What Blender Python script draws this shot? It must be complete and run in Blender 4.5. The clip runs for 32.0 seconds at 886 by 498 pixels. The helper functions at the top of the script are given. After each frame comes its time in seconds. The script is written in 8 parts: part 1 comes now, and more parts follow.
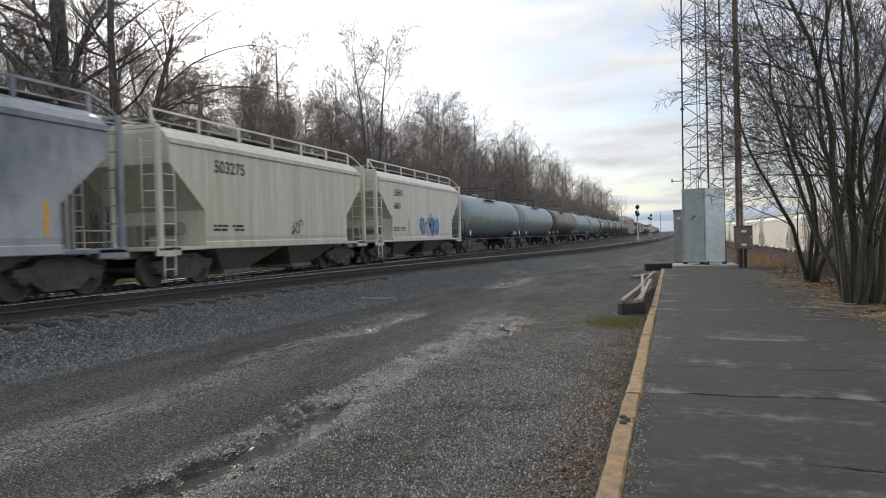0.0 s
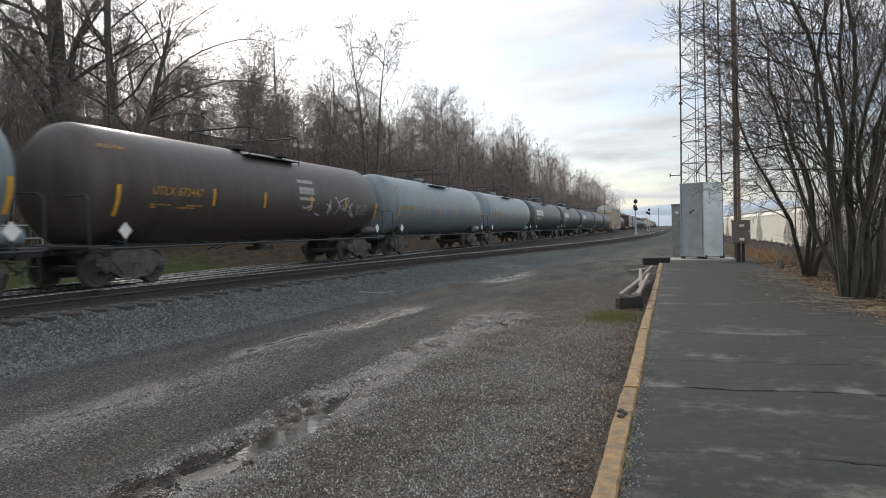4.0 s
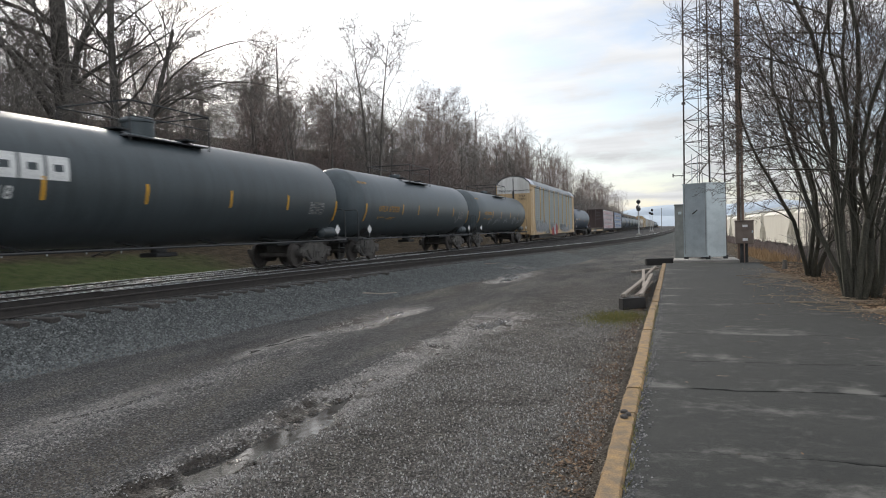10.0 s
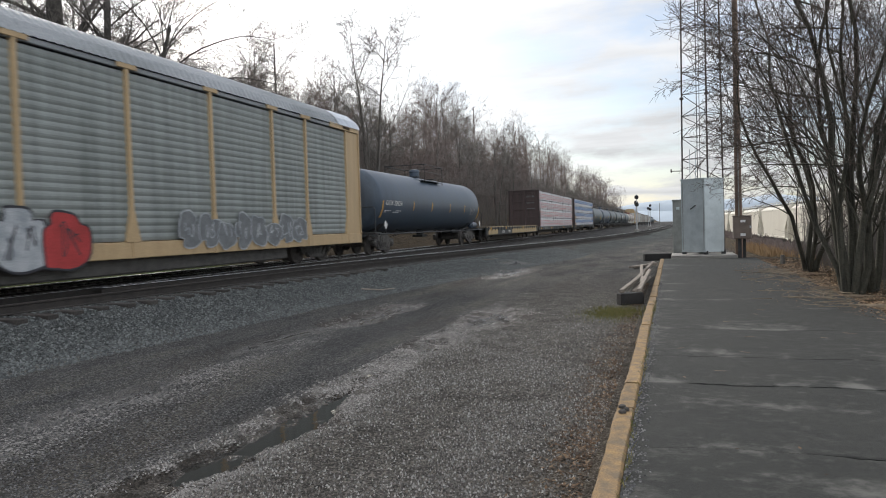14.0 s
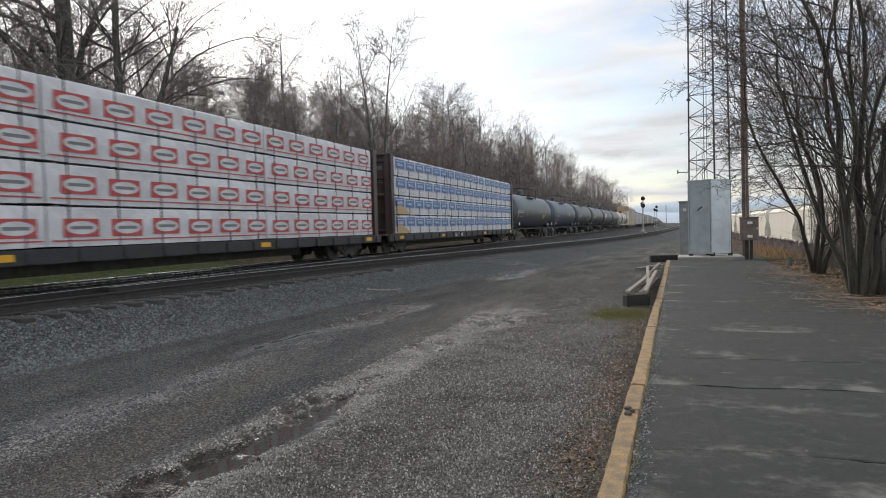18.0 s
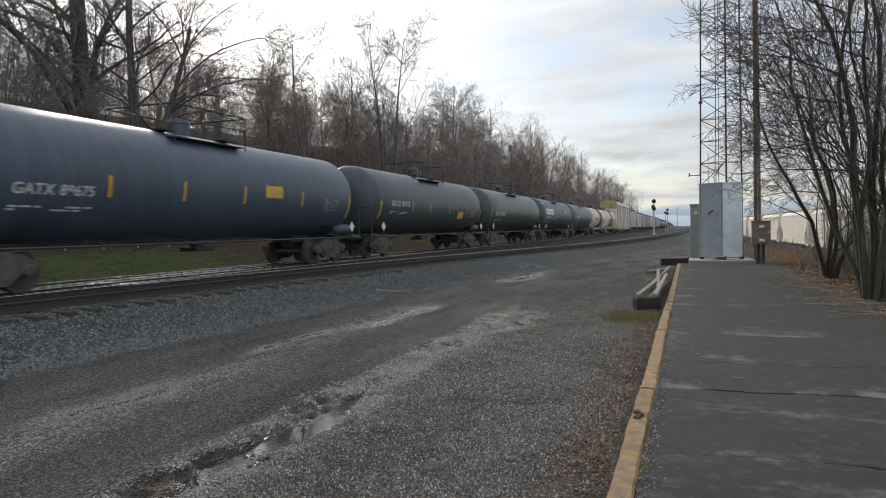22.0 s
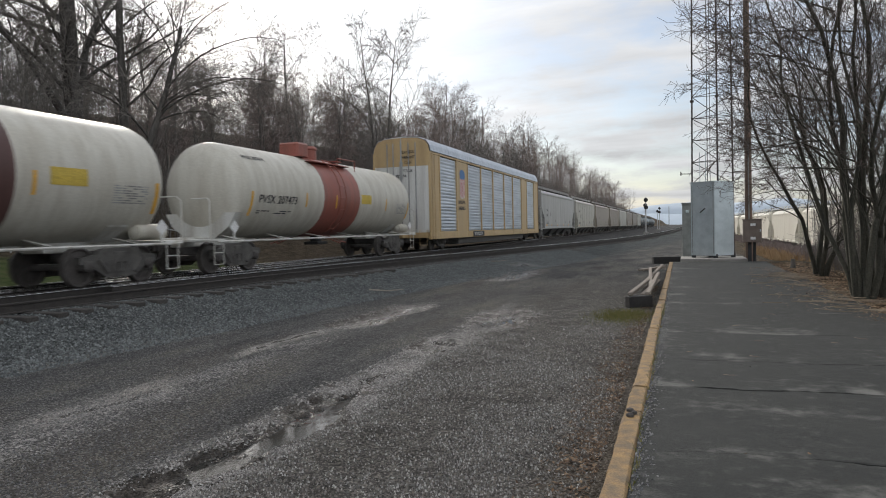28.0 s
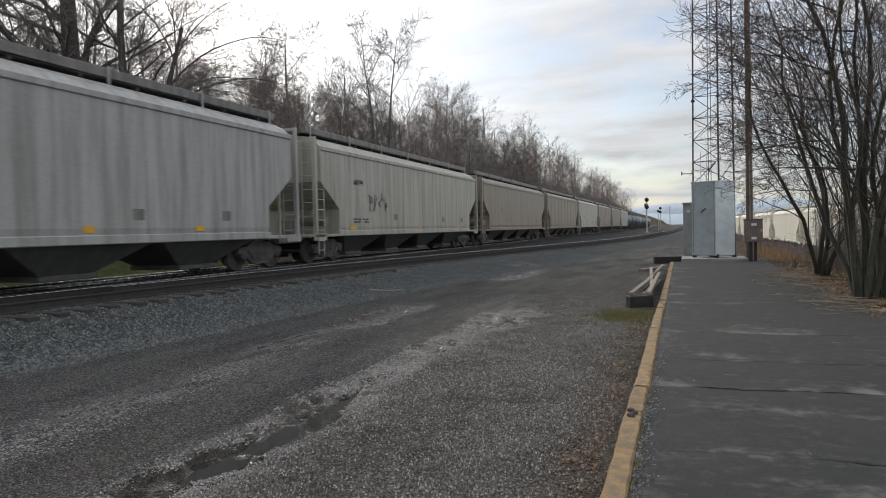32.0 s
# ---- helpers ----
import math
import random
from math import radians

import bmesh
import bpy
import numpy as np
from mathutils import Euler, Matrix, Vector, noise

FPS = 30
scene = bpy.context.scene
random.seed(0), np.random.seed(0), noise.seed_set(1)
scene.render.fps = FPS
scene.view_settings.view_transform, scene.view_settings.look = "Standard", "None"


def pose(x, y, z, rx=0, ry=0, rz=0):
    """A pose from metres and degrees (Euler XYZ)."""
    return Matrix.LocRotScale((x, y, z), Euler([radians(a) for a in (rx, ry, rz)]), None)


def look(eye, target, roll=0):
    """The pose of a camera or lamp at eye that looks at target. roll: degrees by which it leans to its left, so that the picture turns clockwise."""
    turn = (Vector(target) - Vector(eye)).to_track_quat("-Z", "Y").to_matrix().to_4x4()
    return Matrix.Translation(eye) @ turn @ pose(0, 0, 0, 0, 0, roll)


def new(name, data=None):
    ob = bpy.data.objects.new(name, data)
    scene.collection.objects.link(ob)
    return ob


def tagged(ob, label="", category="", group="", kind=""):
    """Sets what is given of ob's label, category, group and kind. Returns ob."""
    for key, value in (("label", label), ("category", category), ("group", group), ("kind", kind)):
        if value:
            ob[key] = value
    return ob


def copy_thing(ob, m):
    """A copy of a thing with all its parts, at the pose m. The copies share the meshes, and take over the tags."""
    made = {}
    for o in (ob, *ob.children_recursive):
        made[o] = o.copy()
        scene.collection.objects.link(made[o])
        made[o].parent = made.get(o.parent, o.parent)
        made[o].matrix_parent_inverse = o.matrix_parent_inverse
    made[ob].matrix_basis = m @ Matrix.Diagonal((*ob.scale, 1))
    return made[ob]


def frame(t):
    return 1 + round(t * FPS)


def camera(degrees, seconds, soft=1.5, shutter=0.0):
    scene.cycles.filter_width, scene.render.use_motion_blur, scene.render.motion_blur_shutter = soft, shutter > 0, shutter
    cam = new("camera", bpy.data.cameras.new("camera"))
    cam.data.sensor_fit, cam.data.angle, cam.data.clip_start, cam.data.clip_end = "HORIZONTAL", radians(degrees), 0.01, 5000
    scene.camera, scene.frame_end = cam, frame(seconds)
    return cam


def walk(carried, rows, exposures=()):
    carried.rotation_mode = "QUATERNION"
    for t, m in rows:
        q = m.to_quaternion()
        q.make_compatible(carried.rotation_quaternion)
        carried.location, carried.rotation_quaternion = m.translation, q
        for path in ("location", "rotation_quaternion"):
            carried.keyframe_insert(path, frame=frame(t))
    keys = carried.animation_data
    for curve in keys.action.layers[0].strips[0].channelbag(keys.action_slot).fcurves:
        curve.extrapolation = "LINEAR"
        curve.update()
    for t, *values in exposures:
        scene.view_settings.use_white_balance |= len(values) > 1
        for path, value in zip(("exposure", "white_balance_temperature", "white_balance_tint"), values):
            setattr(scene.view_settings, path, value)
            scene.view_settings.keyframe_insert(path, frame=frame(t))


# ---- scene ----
AIMS = [(0.0, -18.7, -1.05, 1.48), (0.5, -18.73, -1.16, 1.32), (1.0, -18.68, -1.3, 1.37), (1.5, -18.63, -1.4, 1.42), (2.0, -18.56, -1.43, 1.46), (2.5, -18.55, -1.49, 1.43), (3.0, -18.53, -1.5, 1.44), (3.5, -18.53, -1.54, 1.46), (5.5, -18.7, -1.5, 1.58), (6.0, -18.75, -1.53, 1.6), (6.5, -18.71, -1.46, 1.72), (7.0, -18.71, -1.42, 1.82), (7.5, -18.67, -1.42, 1.84), (8.0, -18.72, -1.35, 1.8), (8.5, -18.72, -1.36, 1.68), (9.0, -18.76, -1.34, 1.64), (9.5, -18.83, -1.35, 1.61), (10.0, -18.79, -1.46, 1.58), (10.5, -18.73, -1.55, 1.67), (11.0, -18.51, -1.65, 1.6), (11.5, -18.51, -1.68, 1.62), (12.0, -18.51, -1.74, 1.67), (12.5, -18.58, -1.8, 1.75), (13.0, -18.6, -1.77, 1.73), (13.5, -18.64, -1.76, 1.73), (14.0, -18.65, -1.82, 1.7), (14.5, -18.7, -1.85, 1.58), (16.5, -18.99, -1.88, 1.55), (17.0, -19.03, -1.84, 1.57), (17.5, -19.07, -1.8, 1.55), (18.0, -19.14, -1.75, 1.52), (18.5, -19.21, -1.72, 1.52), (19.0, -19.26, -1.68, 1.54), (19.5, -19.28, -1.65, 1.54), (20.0, -19.39, -1.61, 1.39), (20.5, -19.63, -1.57, 1.2), (21.0, -19.81, -1.58, 1.14), (21.5, -19.89, -1.56, 1.13), (22.0, -19.96, -1.61, 1.1), (22.5, -19.96, -1.59, 1.17), (23.0, -19.95, -1.54, 1.14), (23.5, -20.04, -1.58, 1.04), (24.0, -19.94, -1.89, 1.06), (24.5, -19.81, -2.08, 1.1), (25.0, -19.69, -2.06, 1.3), (25.5, -19.57, -2.01, 1.4), (27.5, -19.43, -1.67, 1.29), (28.0, -19.35, -1.68, 1.3), (28.5, -19.3, -1.66, 1.36), (29.0, -19.29, -1.66, 1.39), (29.5, -19.26, -1.64, 1.39), (30.0, -19.3, -1.66, 1.41), (30.5, -19.37, -1.64, 1.39), (31.0, -19.47, -1.58, 1.33), (31.5, -19.47, -1.58, 1.29), (32.0, -19.42, -1.69, 1.3)]
EYE = (0.0, 0.0, 1.6)


def aim(yaw, pitch, lean):
    """Heading right of +y, pitch up and lean to the right, in degrees."""
    a, b = radians(yaw), radians(pitch)
    to = (EYE[0] + 50 * math.sin(a) * math.cos(b), EYE[1] + 50 * math.cos(a) * math.cos(b), EYE[2] + 50 * math.sin(b))
    return look(EYE, to, -lean)


cam = camera(66.74, 32.0, soft=1.0, shutter=0.22)
walk(cam, [(t, aim(y, p, r)) for t, y, p, r in AIMS], exposures=[(0.0, 0.5), (9.0, 0.55), (14.5, 0.54), (16.5, 0.52), (19.0, 0.52), (21.0, 0.4), (24.0, 0.34), (28.0, 0.32), (32.0, 0.3)])

# ---- light ----
SUN_AZ, SUN_EL = -42.0, 25.0
SUN_DIR = Vector((math.sin(radians(SUN_AZ)) * math.cos(radians(SUN_EL)), math.cos(radians(SUN_AZ)) * math.cos(radians(SUN_EL)), math.sin(radians(SUN_EL))))
SKY_STRENGTH = 0.1


def make_world():
    w = bpy.data.worlds.new("hazy_winter_sky")
    scene.world = w
    w.use_nodes = True
    n, l = w.node_tree.nodes, w.node_tree.links
    n.clear()
    out, bg = n.new("ShaderNodeOutputWorld"), n.new("ShaderNodeBackground")
    bg.inputs["Strength"].default_value = SKY_STRENGTH
    l.new(bg.outputs[0], out.inputs[0])
    sky = n.new("ShaderNodeTexSky")
    sky.sky_type = "NISHITA"
    sky.sun_disc = False
    sky.sun_elevation, sky.sun_rotation = radians(SUN_EL), radians(SUN_AZ)
    sky.air_density, sky.dust_density, sky.ozone_density = 1.0, 1.4, 1.5
    co = n.new("ShaderNodeTexCoord")
    sep = n.new("ShaderNodeSeparateXYZ")
    l.new(co.outputs["Generated"], sep.inputs[0])

    def op(kind, a, b=None, c=None):
        m = n.new("ShaderNodeMath")
        m.operation = kind
        for i, v in enumerate((a, b, c)):
            if v is None:
                continue
            if isinstance(v, (int, float)):
                m.inputs[i].default_value = v
            else:
                l.new(v, m.inputs[i])
        return m.outputs[0]

    # flat cloud deck seen in perspective
    zz = op("ADD", op("MAXIMUM", sep.outputs[2], 0.0), 0.16)
    cx, cy = op("DIVIDE", sep.outputs[0], zz), op("DIVIDE", sep.outputs[1], zz)
    comb = n.new("ShaderNodeCombineXYZ")
    l.new(cx, comb.inputs[0]), l.new(cy, comb.inputs[1])
    noi = n.new("ShaderNodeTexNoise")
    noi.inputs["Scale"].default_value, noi.inputs["Detail"].default_value, noi.inputs["Roughness"].default_value = 1.9, 8.0, 0.6
    l.new(comb.outputs[0], noi.inputs["Vector"])
    ramp = n.new("ShaderNodeValToRGB")
    ramp.color_ramp.elements[0].position, ramp.color_ramp.elements[1].position = 0.38, 0.58
    l.new(noi.outputs[0], ramp.inputs[0])
    dot = n.new("ShaderNodeVectorMath")
    dot.operation = "DOT_PRODUCT"
    dot.inputs[1].default_value = SUN_DIR
    l.new(co.outputs["Generated"], dot.inputs[0])
    d = op("MAXIMUM", dot.outputs["Value"], 0.0)
    wide, tight = op("POWER", d, 5.0), op("POWER", d, 50.0)
    # cloud brightness falls off away from the sun
    bright = op("ADD", op("MULTIPLY", wide, 5.0), op("MULTIPLY_ADD", tight, 18.0, 4.1))
    # added glow in the unseen sky opposite the sun, to light the train
    away = op("MAXIMUM", op("MULTIPLY", dot.outputs["Value"], -1.0), 0.0)
    bright = op("ADD", bright, op("MULTIPLY", op("POWER", away, 0.8), 6.2))
    # an overcast sky is brightest overhead; unseen part raised to light the ground
    bright = op("ADD", bright, op("MULTIPLY", op("POWER", op("MAXIMUM", sep.outputs[2], 0.0), 1.5), 5.0))
    # streaks of thicker and thinner cloud
    flat = n.new("ShaderNodeMapping")
    flat.inputs["Scale"].default_value = (0.55, 1.5, 1.0)
    flat.inputs["Rotation"].default_value = (0, 0, radians(14))
    l.new(comb.outputs[0], flat.inputs[0])
    streak = n.new("ShaderNodeTexNoise")
    streak.inputs["Scale"].default_value, streak.inputs["Detail"].default_value, streak.inputs["Roughness"].default_value = 1.5, 7.0, 0.55
    l.new(flat.outputs[0], streak.inputs["Vector"])
    bright = op("MULTIPLY", bright, op("MULTIPLY_ADD", streak.outputs[0], 1.1, 0.46))
    white = n.new("ShaderNodeCombineColor")
    l.new(bright, white.inputs[0]), l.new(op("MULTIPLY", bright, 1.012), white.inputs[1]), l.new(op("MULTIPLY", bright, 1.035), white.inputs[2])
    tone = n.new("ShaderNodeMixRGB")
    tone.blend_type = "MULTIPLY"
    tone.inputs[0].default_value = 1.0
    tone.inputs[2].default_value = (0.92, 0.97, 1.03, 1)
    l.new(sky.outputs[0], tone.inputs[1])
    mix = n.new("ShaderNodeMixRGB")
    l.new(op("MULTIPLY_ADD", ramp.outputs[0], 0.6, 0.36), mix.inputs[0])
    l.new(tone.outputs[0], mix.inputs[1]), l.new(white.outputs[0], mix.inputs[2])
    l.new(mix.outputs[0], bg.inputs[0])


make_world()
sun_data = bpy.data.lights.new("sun", "SUN")
sun_data.energy, sun_data.angle, sun_data.color = 1.7, radians(7), (1.0, 0.93, 0.84)
sun = new("sun", sun_data)
sun.matrix_basis = look(tuple(SUN_DIR * 200), (0, 0, 0))


# ---- materials ----
def mat(name, col, col2=None, rough=0.75, metal=0.0, scale=1.5, fine=40.0, var=0.3, bump=0.25, dist=0.01, stretch=(1, 1, 1), spec=0.4, grain=0.5, rand=0.0, contrast=(0.35, 0.65)):
    """Two scales of variation between col and col2, fine relief, optional stretch of the large pattern."""
    m = bpy.data.materials.new(name)
    m.use_nodes = True
    n, l = m.node_tree.nodes, m.node_tree.links
    b = n["Principled BSDF"]
    b.inputs["Metallic"].default_value = metal
    b.inputs["Specular IOR Level"].default_value = spec
    co = n.new("ShaderNodeTexCoord")
    mp = n.new("ShaderNodeMapping")
    mp.inputs["Scale"].default_value = stretch
    l.new(co.outputs["Object"], mp.inputs[0])
    big, small = n.new("ShaderNodeTexNoise"), n.new("ShaderNodeTexNoise")
    big.inputs["Scale"].default_value, big.inputs["Detail"].default_value, big.inputs["Roughness"].default_value = scale, 6.0, 0.6
    small.inputs["Scale"].default_value, small.inputs["Detail"].default_value = fine, 3.0
    l.new(mp.outputs[0], big.inputs["Vector"])
    l.new(co.outputs["Object"], small.inputs["Vector"])
    ramp = n.new("ShaderNodeValToRGB")
    ramp.color_ramp.elements[0].position, ramp.color_ramp.elements[1].position = contrast
    c2 = col2 or tuple(c * (1 - var) for c in col)
    ramp.color_ramp.elements[0].color, ramp.color_ramp.elements[1].color = (*c2, 1), (*col, 1)
    l.new(big.outputs[0], ramp.inputs[0])
    g = n.new("ShaderNodeMapRange")
    g.inputs["From Min"].default_value, g.inputs["From Max"].default_value = 0.3, 0.7
    g.inputs["To Min"].default_value, g.inputs["To Max"].default_value = 1 - grain * 0.5, 1 + grain * 0.5
    l.new(small.outputs[0], g.inputs[0])
    mul = n.new("ShaderNodeMixRGB")
    mul.blend_type = "MULTIPLY"
    mul.inputs[0].default_value = 1.0
    l.new(ramp.outputs[0], mul.inputs[1]), l.new(g.outputs[0], mul.inputs[2])
    last = mul.outputs[0]
    if rand:
        info = n.new("ShaderNodeObjectInfo")
        r = n.new("ShaderNodeMapRange")
        r.inputs["To Min"].default_value, r.inputs["To Max"].default_value = 1 - rand, 1 + rand
        l.new(info.outputs["Random"], r.inputs[0])
        mul2 = n.new("ShaderNodeMixRGB")
        mul2.blend_type = "MULTIPLY"
        mul2.inputs[0].default_value = 1.0
        l.new(last, mul2.inputs[1]), l.new(r.outputs[0], mul2.inputs[2])
        last = mul2.outputs[0]
    l.new(last, b.inputs["Base Color"])
    rr = n.new("ShaderNodeMapRange")
    rr.inputs["To Min"].default_value, rr.inputs["To Max"].default_value = max(0.02, rough - 0.12), min(1, rough + 0.12)
    l.new(big.outputs[0], rr.inputs[0])
    l.new(rr.outputs[0], b.inputs["Roughness"])
    if bump:
        bu = n.new("ShaderNodeBump")
        bu.inputs["Strength"].default_value, bu.inputs["Distance"].default_value = bump, dist
        l.new(small.outputs[0], bu.inputs["Height"])
        l.new(bu.outputs[0], b.inputs["Normal"])
    return m


def paint(name, col, dirt, rough=0.45, **k):
    """Weathered car paint with vertical dirt streaks."""
    k = {"scale": 1.6, "stretch": (1.2, 2.2, 0.16), "fine": 25, "bump": 0.08, "grain": 0.18, "contrast": (0.3, 0.6), **k}
    return mat(name, col, dirt, rough=rough, **k)


def island_mat(name, cols, rough=0.85, spec=0.3):
    """Loose pieces of one heap, each island with a colour of its own."""
    m = bpy.data.materials.new(name)
    m.use_nodes = True
    n, l = m.node_tree.nodes, m.node_tree.links
    b = n["Principled BSDF"]
    geo = n.new("ShaderNodeNewGeometry")
    ramp = n.new("ShaderNodeValToRGB")
    e = ramp.color_ramp.elements
    while len(e) < len(cols):
        e.new(0.5)
    for i, c in enumerate(cols):
        e[i].position = i / (len(cols) - 1)
        e[i].color = (*c, 1)
    l.new(geo.outputs["Random Per Island"], ramp.inputs[0])
    l.new(ramp.outputs[0], b.inputs["Base Color"])
    b.inputs["Roughness"].default_value, b.inputs["Specular IOR Level"].default_value = rough, spec
    return m


def water_mat():
    m = bpy.data.materials.new("muddy_water")
    m.use_nodes = True
    n, l = m.node_tree.nodes, m.node_tree.links
    b = n["Principled BSDF"]
    b.inputs["Base Color"].default_value = (0.03, 0.029, 0.026, 1)
    b.inputs["Roughness"].default_value, b.inputs["IOR"].default_value = 0.03, 1.33
    noi, bu, co = n.new("ShaderNodeTexNoise"), n.new("ShaderNodeBump"), n.new("ShaderNodeTexCoord")
    noi.inputs["Scale"].default_value = 11
    bu.inputs["Strength"].default_value, bu.inputs["Distance"].default_value = 0.12, 0.006
    l.new(co.outputs["Object"], noi.inputs["Vector"]), l.new(noi.outputs[0], bu.inputs["Height"]), l.new(bu.outputs[0], b.inputs["Normal"])
    return m


M_WATER = water_mat()
M_CRACK = mat("crack_dirt", (0.02, 0.019, 0.017), rough=0.95)
M_KERB = mat("worn_yellow_concrete", (0.32, 0.208, 0.095), (0.165, 0.122, 0.08), rough=0.85, scale=9, fine=90, bump=0.5, dist=0.006, grain=0.5, rand=0.12)
M_RAIL = mat("polished_rail", (0.8, 0.8, 0.8), (0.7, 0.69, 0.68), rough=0.3, metal=1.0, scale=8, grain=0.2)
M_RUST = mat("rusty_steel", (0.052, 0.046, 0.042), (0.034, 0.031, 0.029), rough=0.8, scale=6, fine=80, grain=0.5)
M_TIE = mat("creosoted_wood", (0.075, 0.068, 0.062), (0.042, 0.039, 0.037), rough=0.85, scale=5, fine=60, stretch=(1, 6, 6), bump=0.5, rand=0.25)
M_TRUCK = mat("grimy_cast_steel", (0.12, 0.114, 0.107), (0.07, 0.066, 0.062), rough=0.75, scale=5, fine=50, grain=0.4)
M_WHEEL = mat("dark_wheel_steel", (0.11, 0.1, 0.095), (0.07, 0.064, 0.06), rough=0.65, metal=0.2, scale=6)
M_BLACKPART = mat("black_steel_fittings", (0.046, 0.048, 0.05), rough=0.55, scale=6)
M_WHITEPART = paint("white_steel_fittings", (0.62, 0.62, 0.59), (0.36, 0.33, 0.28))
M_GREYPART = paint("grey_steel_fittings", (0.36, 0.37, 0.37), (0.2, 0.19, 0.18))
M_REFLECT = mat("yellow_reflector", (0.75, 0.4, 0.04), rough=0.4, var=0.15)
M_LETTERW = mat("white_lettering", (0.72, 0.73, 0.72), rough=0.6, var=0.15)
M_LETTERK = mat("black_lettering", (0.035, 0.035, 0.04), rough=0.6, var=0.15)
M_LETTERY = mat("orange_lettering", (0.55, 0.3, 0.06), rough=0.6, var=0.2)
M_PLACARD = mat("white_placard", (0.75, 0.75, 0.74), rough=0.5, var=0.1)
M_YELLOWSIGN = mat("yellow_stencil_panel", (0.6, 0.44, 0.08), rough=0.6, var=0.2)
M_TAG = mat("sprayed_pale_paint", (0.5, 0.52, 0.54), (0.3, 0.33, 0.36), rough=0.6, scale=3)
M_TAGSOFT = mat("faded_blue_grey_spray", (0.21, 0.222, 0.232), (0.14, 0.15, 0.16), rough=0.6, scale=3)
M_TAGBLUE = mat("sprayed_blue_paint", (0.1, 0.22, 0.55), rough=0.6)
M_TAGRED = mat("sprayed_red_paint", (0.5, 0.06, 0.06), rough=0.6)
M_TAGDARK = mat("sprayed_dark_paint", (0.05, 0.05, 0.06), rough=0.6)
TANK = {
    "grey": paint("grey_tank_paint", (0.2, 0.255, 0.285), (0.14, 0.175, 0.19), rough=0.4),
    "black": paint("black_tank_paint", (0.064, 0.08, 0.088), (0.046, 0.056, 0.06), rough=0.42),
    "brown": paint("brown_black_tank_paint", (0.078, 0.066, 0.062), (0.05, 0.043, 0.04), rough=0.42),
    "slate": paint("slate_tank_paint", (0.086, 0.106, 0.118), (0.06, 0.073, 0.08), rough=0.42),
    "navy": paint("dark_blue_grey_tank_paint", (0.072, 0.098, 0.135), (0.052, 0.07, 0.094), rough=0.42),
    "green": paint("greenish_black_tank_paint", (0.055, 0.074, 0.075), (0.04, 0.052, 0.052), rough=0.38),
    "white": paint("white_tank_paint", (0.56, 0.54, 0.475), (0.43, 0.4, 0.335), rough=0.45),
}
M_BANDS = {"maroon": paint("dark_brown_band", (0.12, 0.06, 0.055), (0.08, 0.045, 0.04)), "red": paint("rust_red_band", (0.3, 0.1, 0.075), (0.2, 0.08, 0.06))}
HOPPER = {
    "bluegrey": paint("stained_blue_grey_paint", (0.36, 0.38, 0.4), (0.14, 0.16, 0.2), contrast=(0.35, 0.62), stretch=(0.5, 0.5, 0.25)),
    "cream": paint("cream_paint", (0.6, 0.58, 0.5), (0.45, 0.43, 0.33)),
    "beige": paint("pale_beige_paint", (0.62, 0.6, 0.54), (0.48, 0.46, 0.4)),
    "lightgrey": paint("streaked_light_grey_paint", (0.41, 0.41, 0.395), (0.23, 0.225, 0.21)),
    "grey": paint("dirty_grey_paint", (0.44, 0.43, 0.38), (0.26, 0.24, 0.19)),
    "tan": paint("brownish_grey_paint", (0.29, 0.25, 0.2), (0.17, 0.14, 0.115)),
    "parked": paint("cream_white_paint", (0.72, 0.69, 0.6), (0.6, 0.56, 0.47)),
}
# bay paints are darker than the body; long cars take the darker one
M_BAYDARKER = paint("darker_bay_paint", (0.11, 0.11, 0.105), (0.06, 0.06, 0.057))
M_BAYDARK = paint("dark_grey_paint", (0.2, 0.19, 0.18), (0.1, 0.095, 0.09))
M_ARYELLOW = paint("faded_yellow_paint", (0.53, 0.385, 0.22), (0.43, 0.31, 0.175))
M_ARYELLOW2 = paint("ochre_yellow_paint", (0.5, 0.36, 0.185), (0.4, 0.285, 0.15))
M_ARWHITE = paint("dirty_white_paint", (0.68, 0.68, 0.66), (0.5, 0.49, 0.46))
M_ARROOF = mat("galvanised_roof", (0.36, 0.38, 0.4), (0.25, 0.27, 0.28), rough=0.55, metal=0.4, scale=1.2, stretch=(1, 0.3, 1))
M_ARPANEL = paint("weathered_galvanised_panel", (0.3, 0.325, 0.315), (0.2, 0.22, 0.21), rough=0.55, metal=0.2)
M_ARPANEL2 = paint("bright_galvanised_panel", (0.56, 0.61, 0.67), (0.34, 0.39, 0.45), rough=0.35, metal=0.5, stretch=(1.2, 0.22, 1.6))


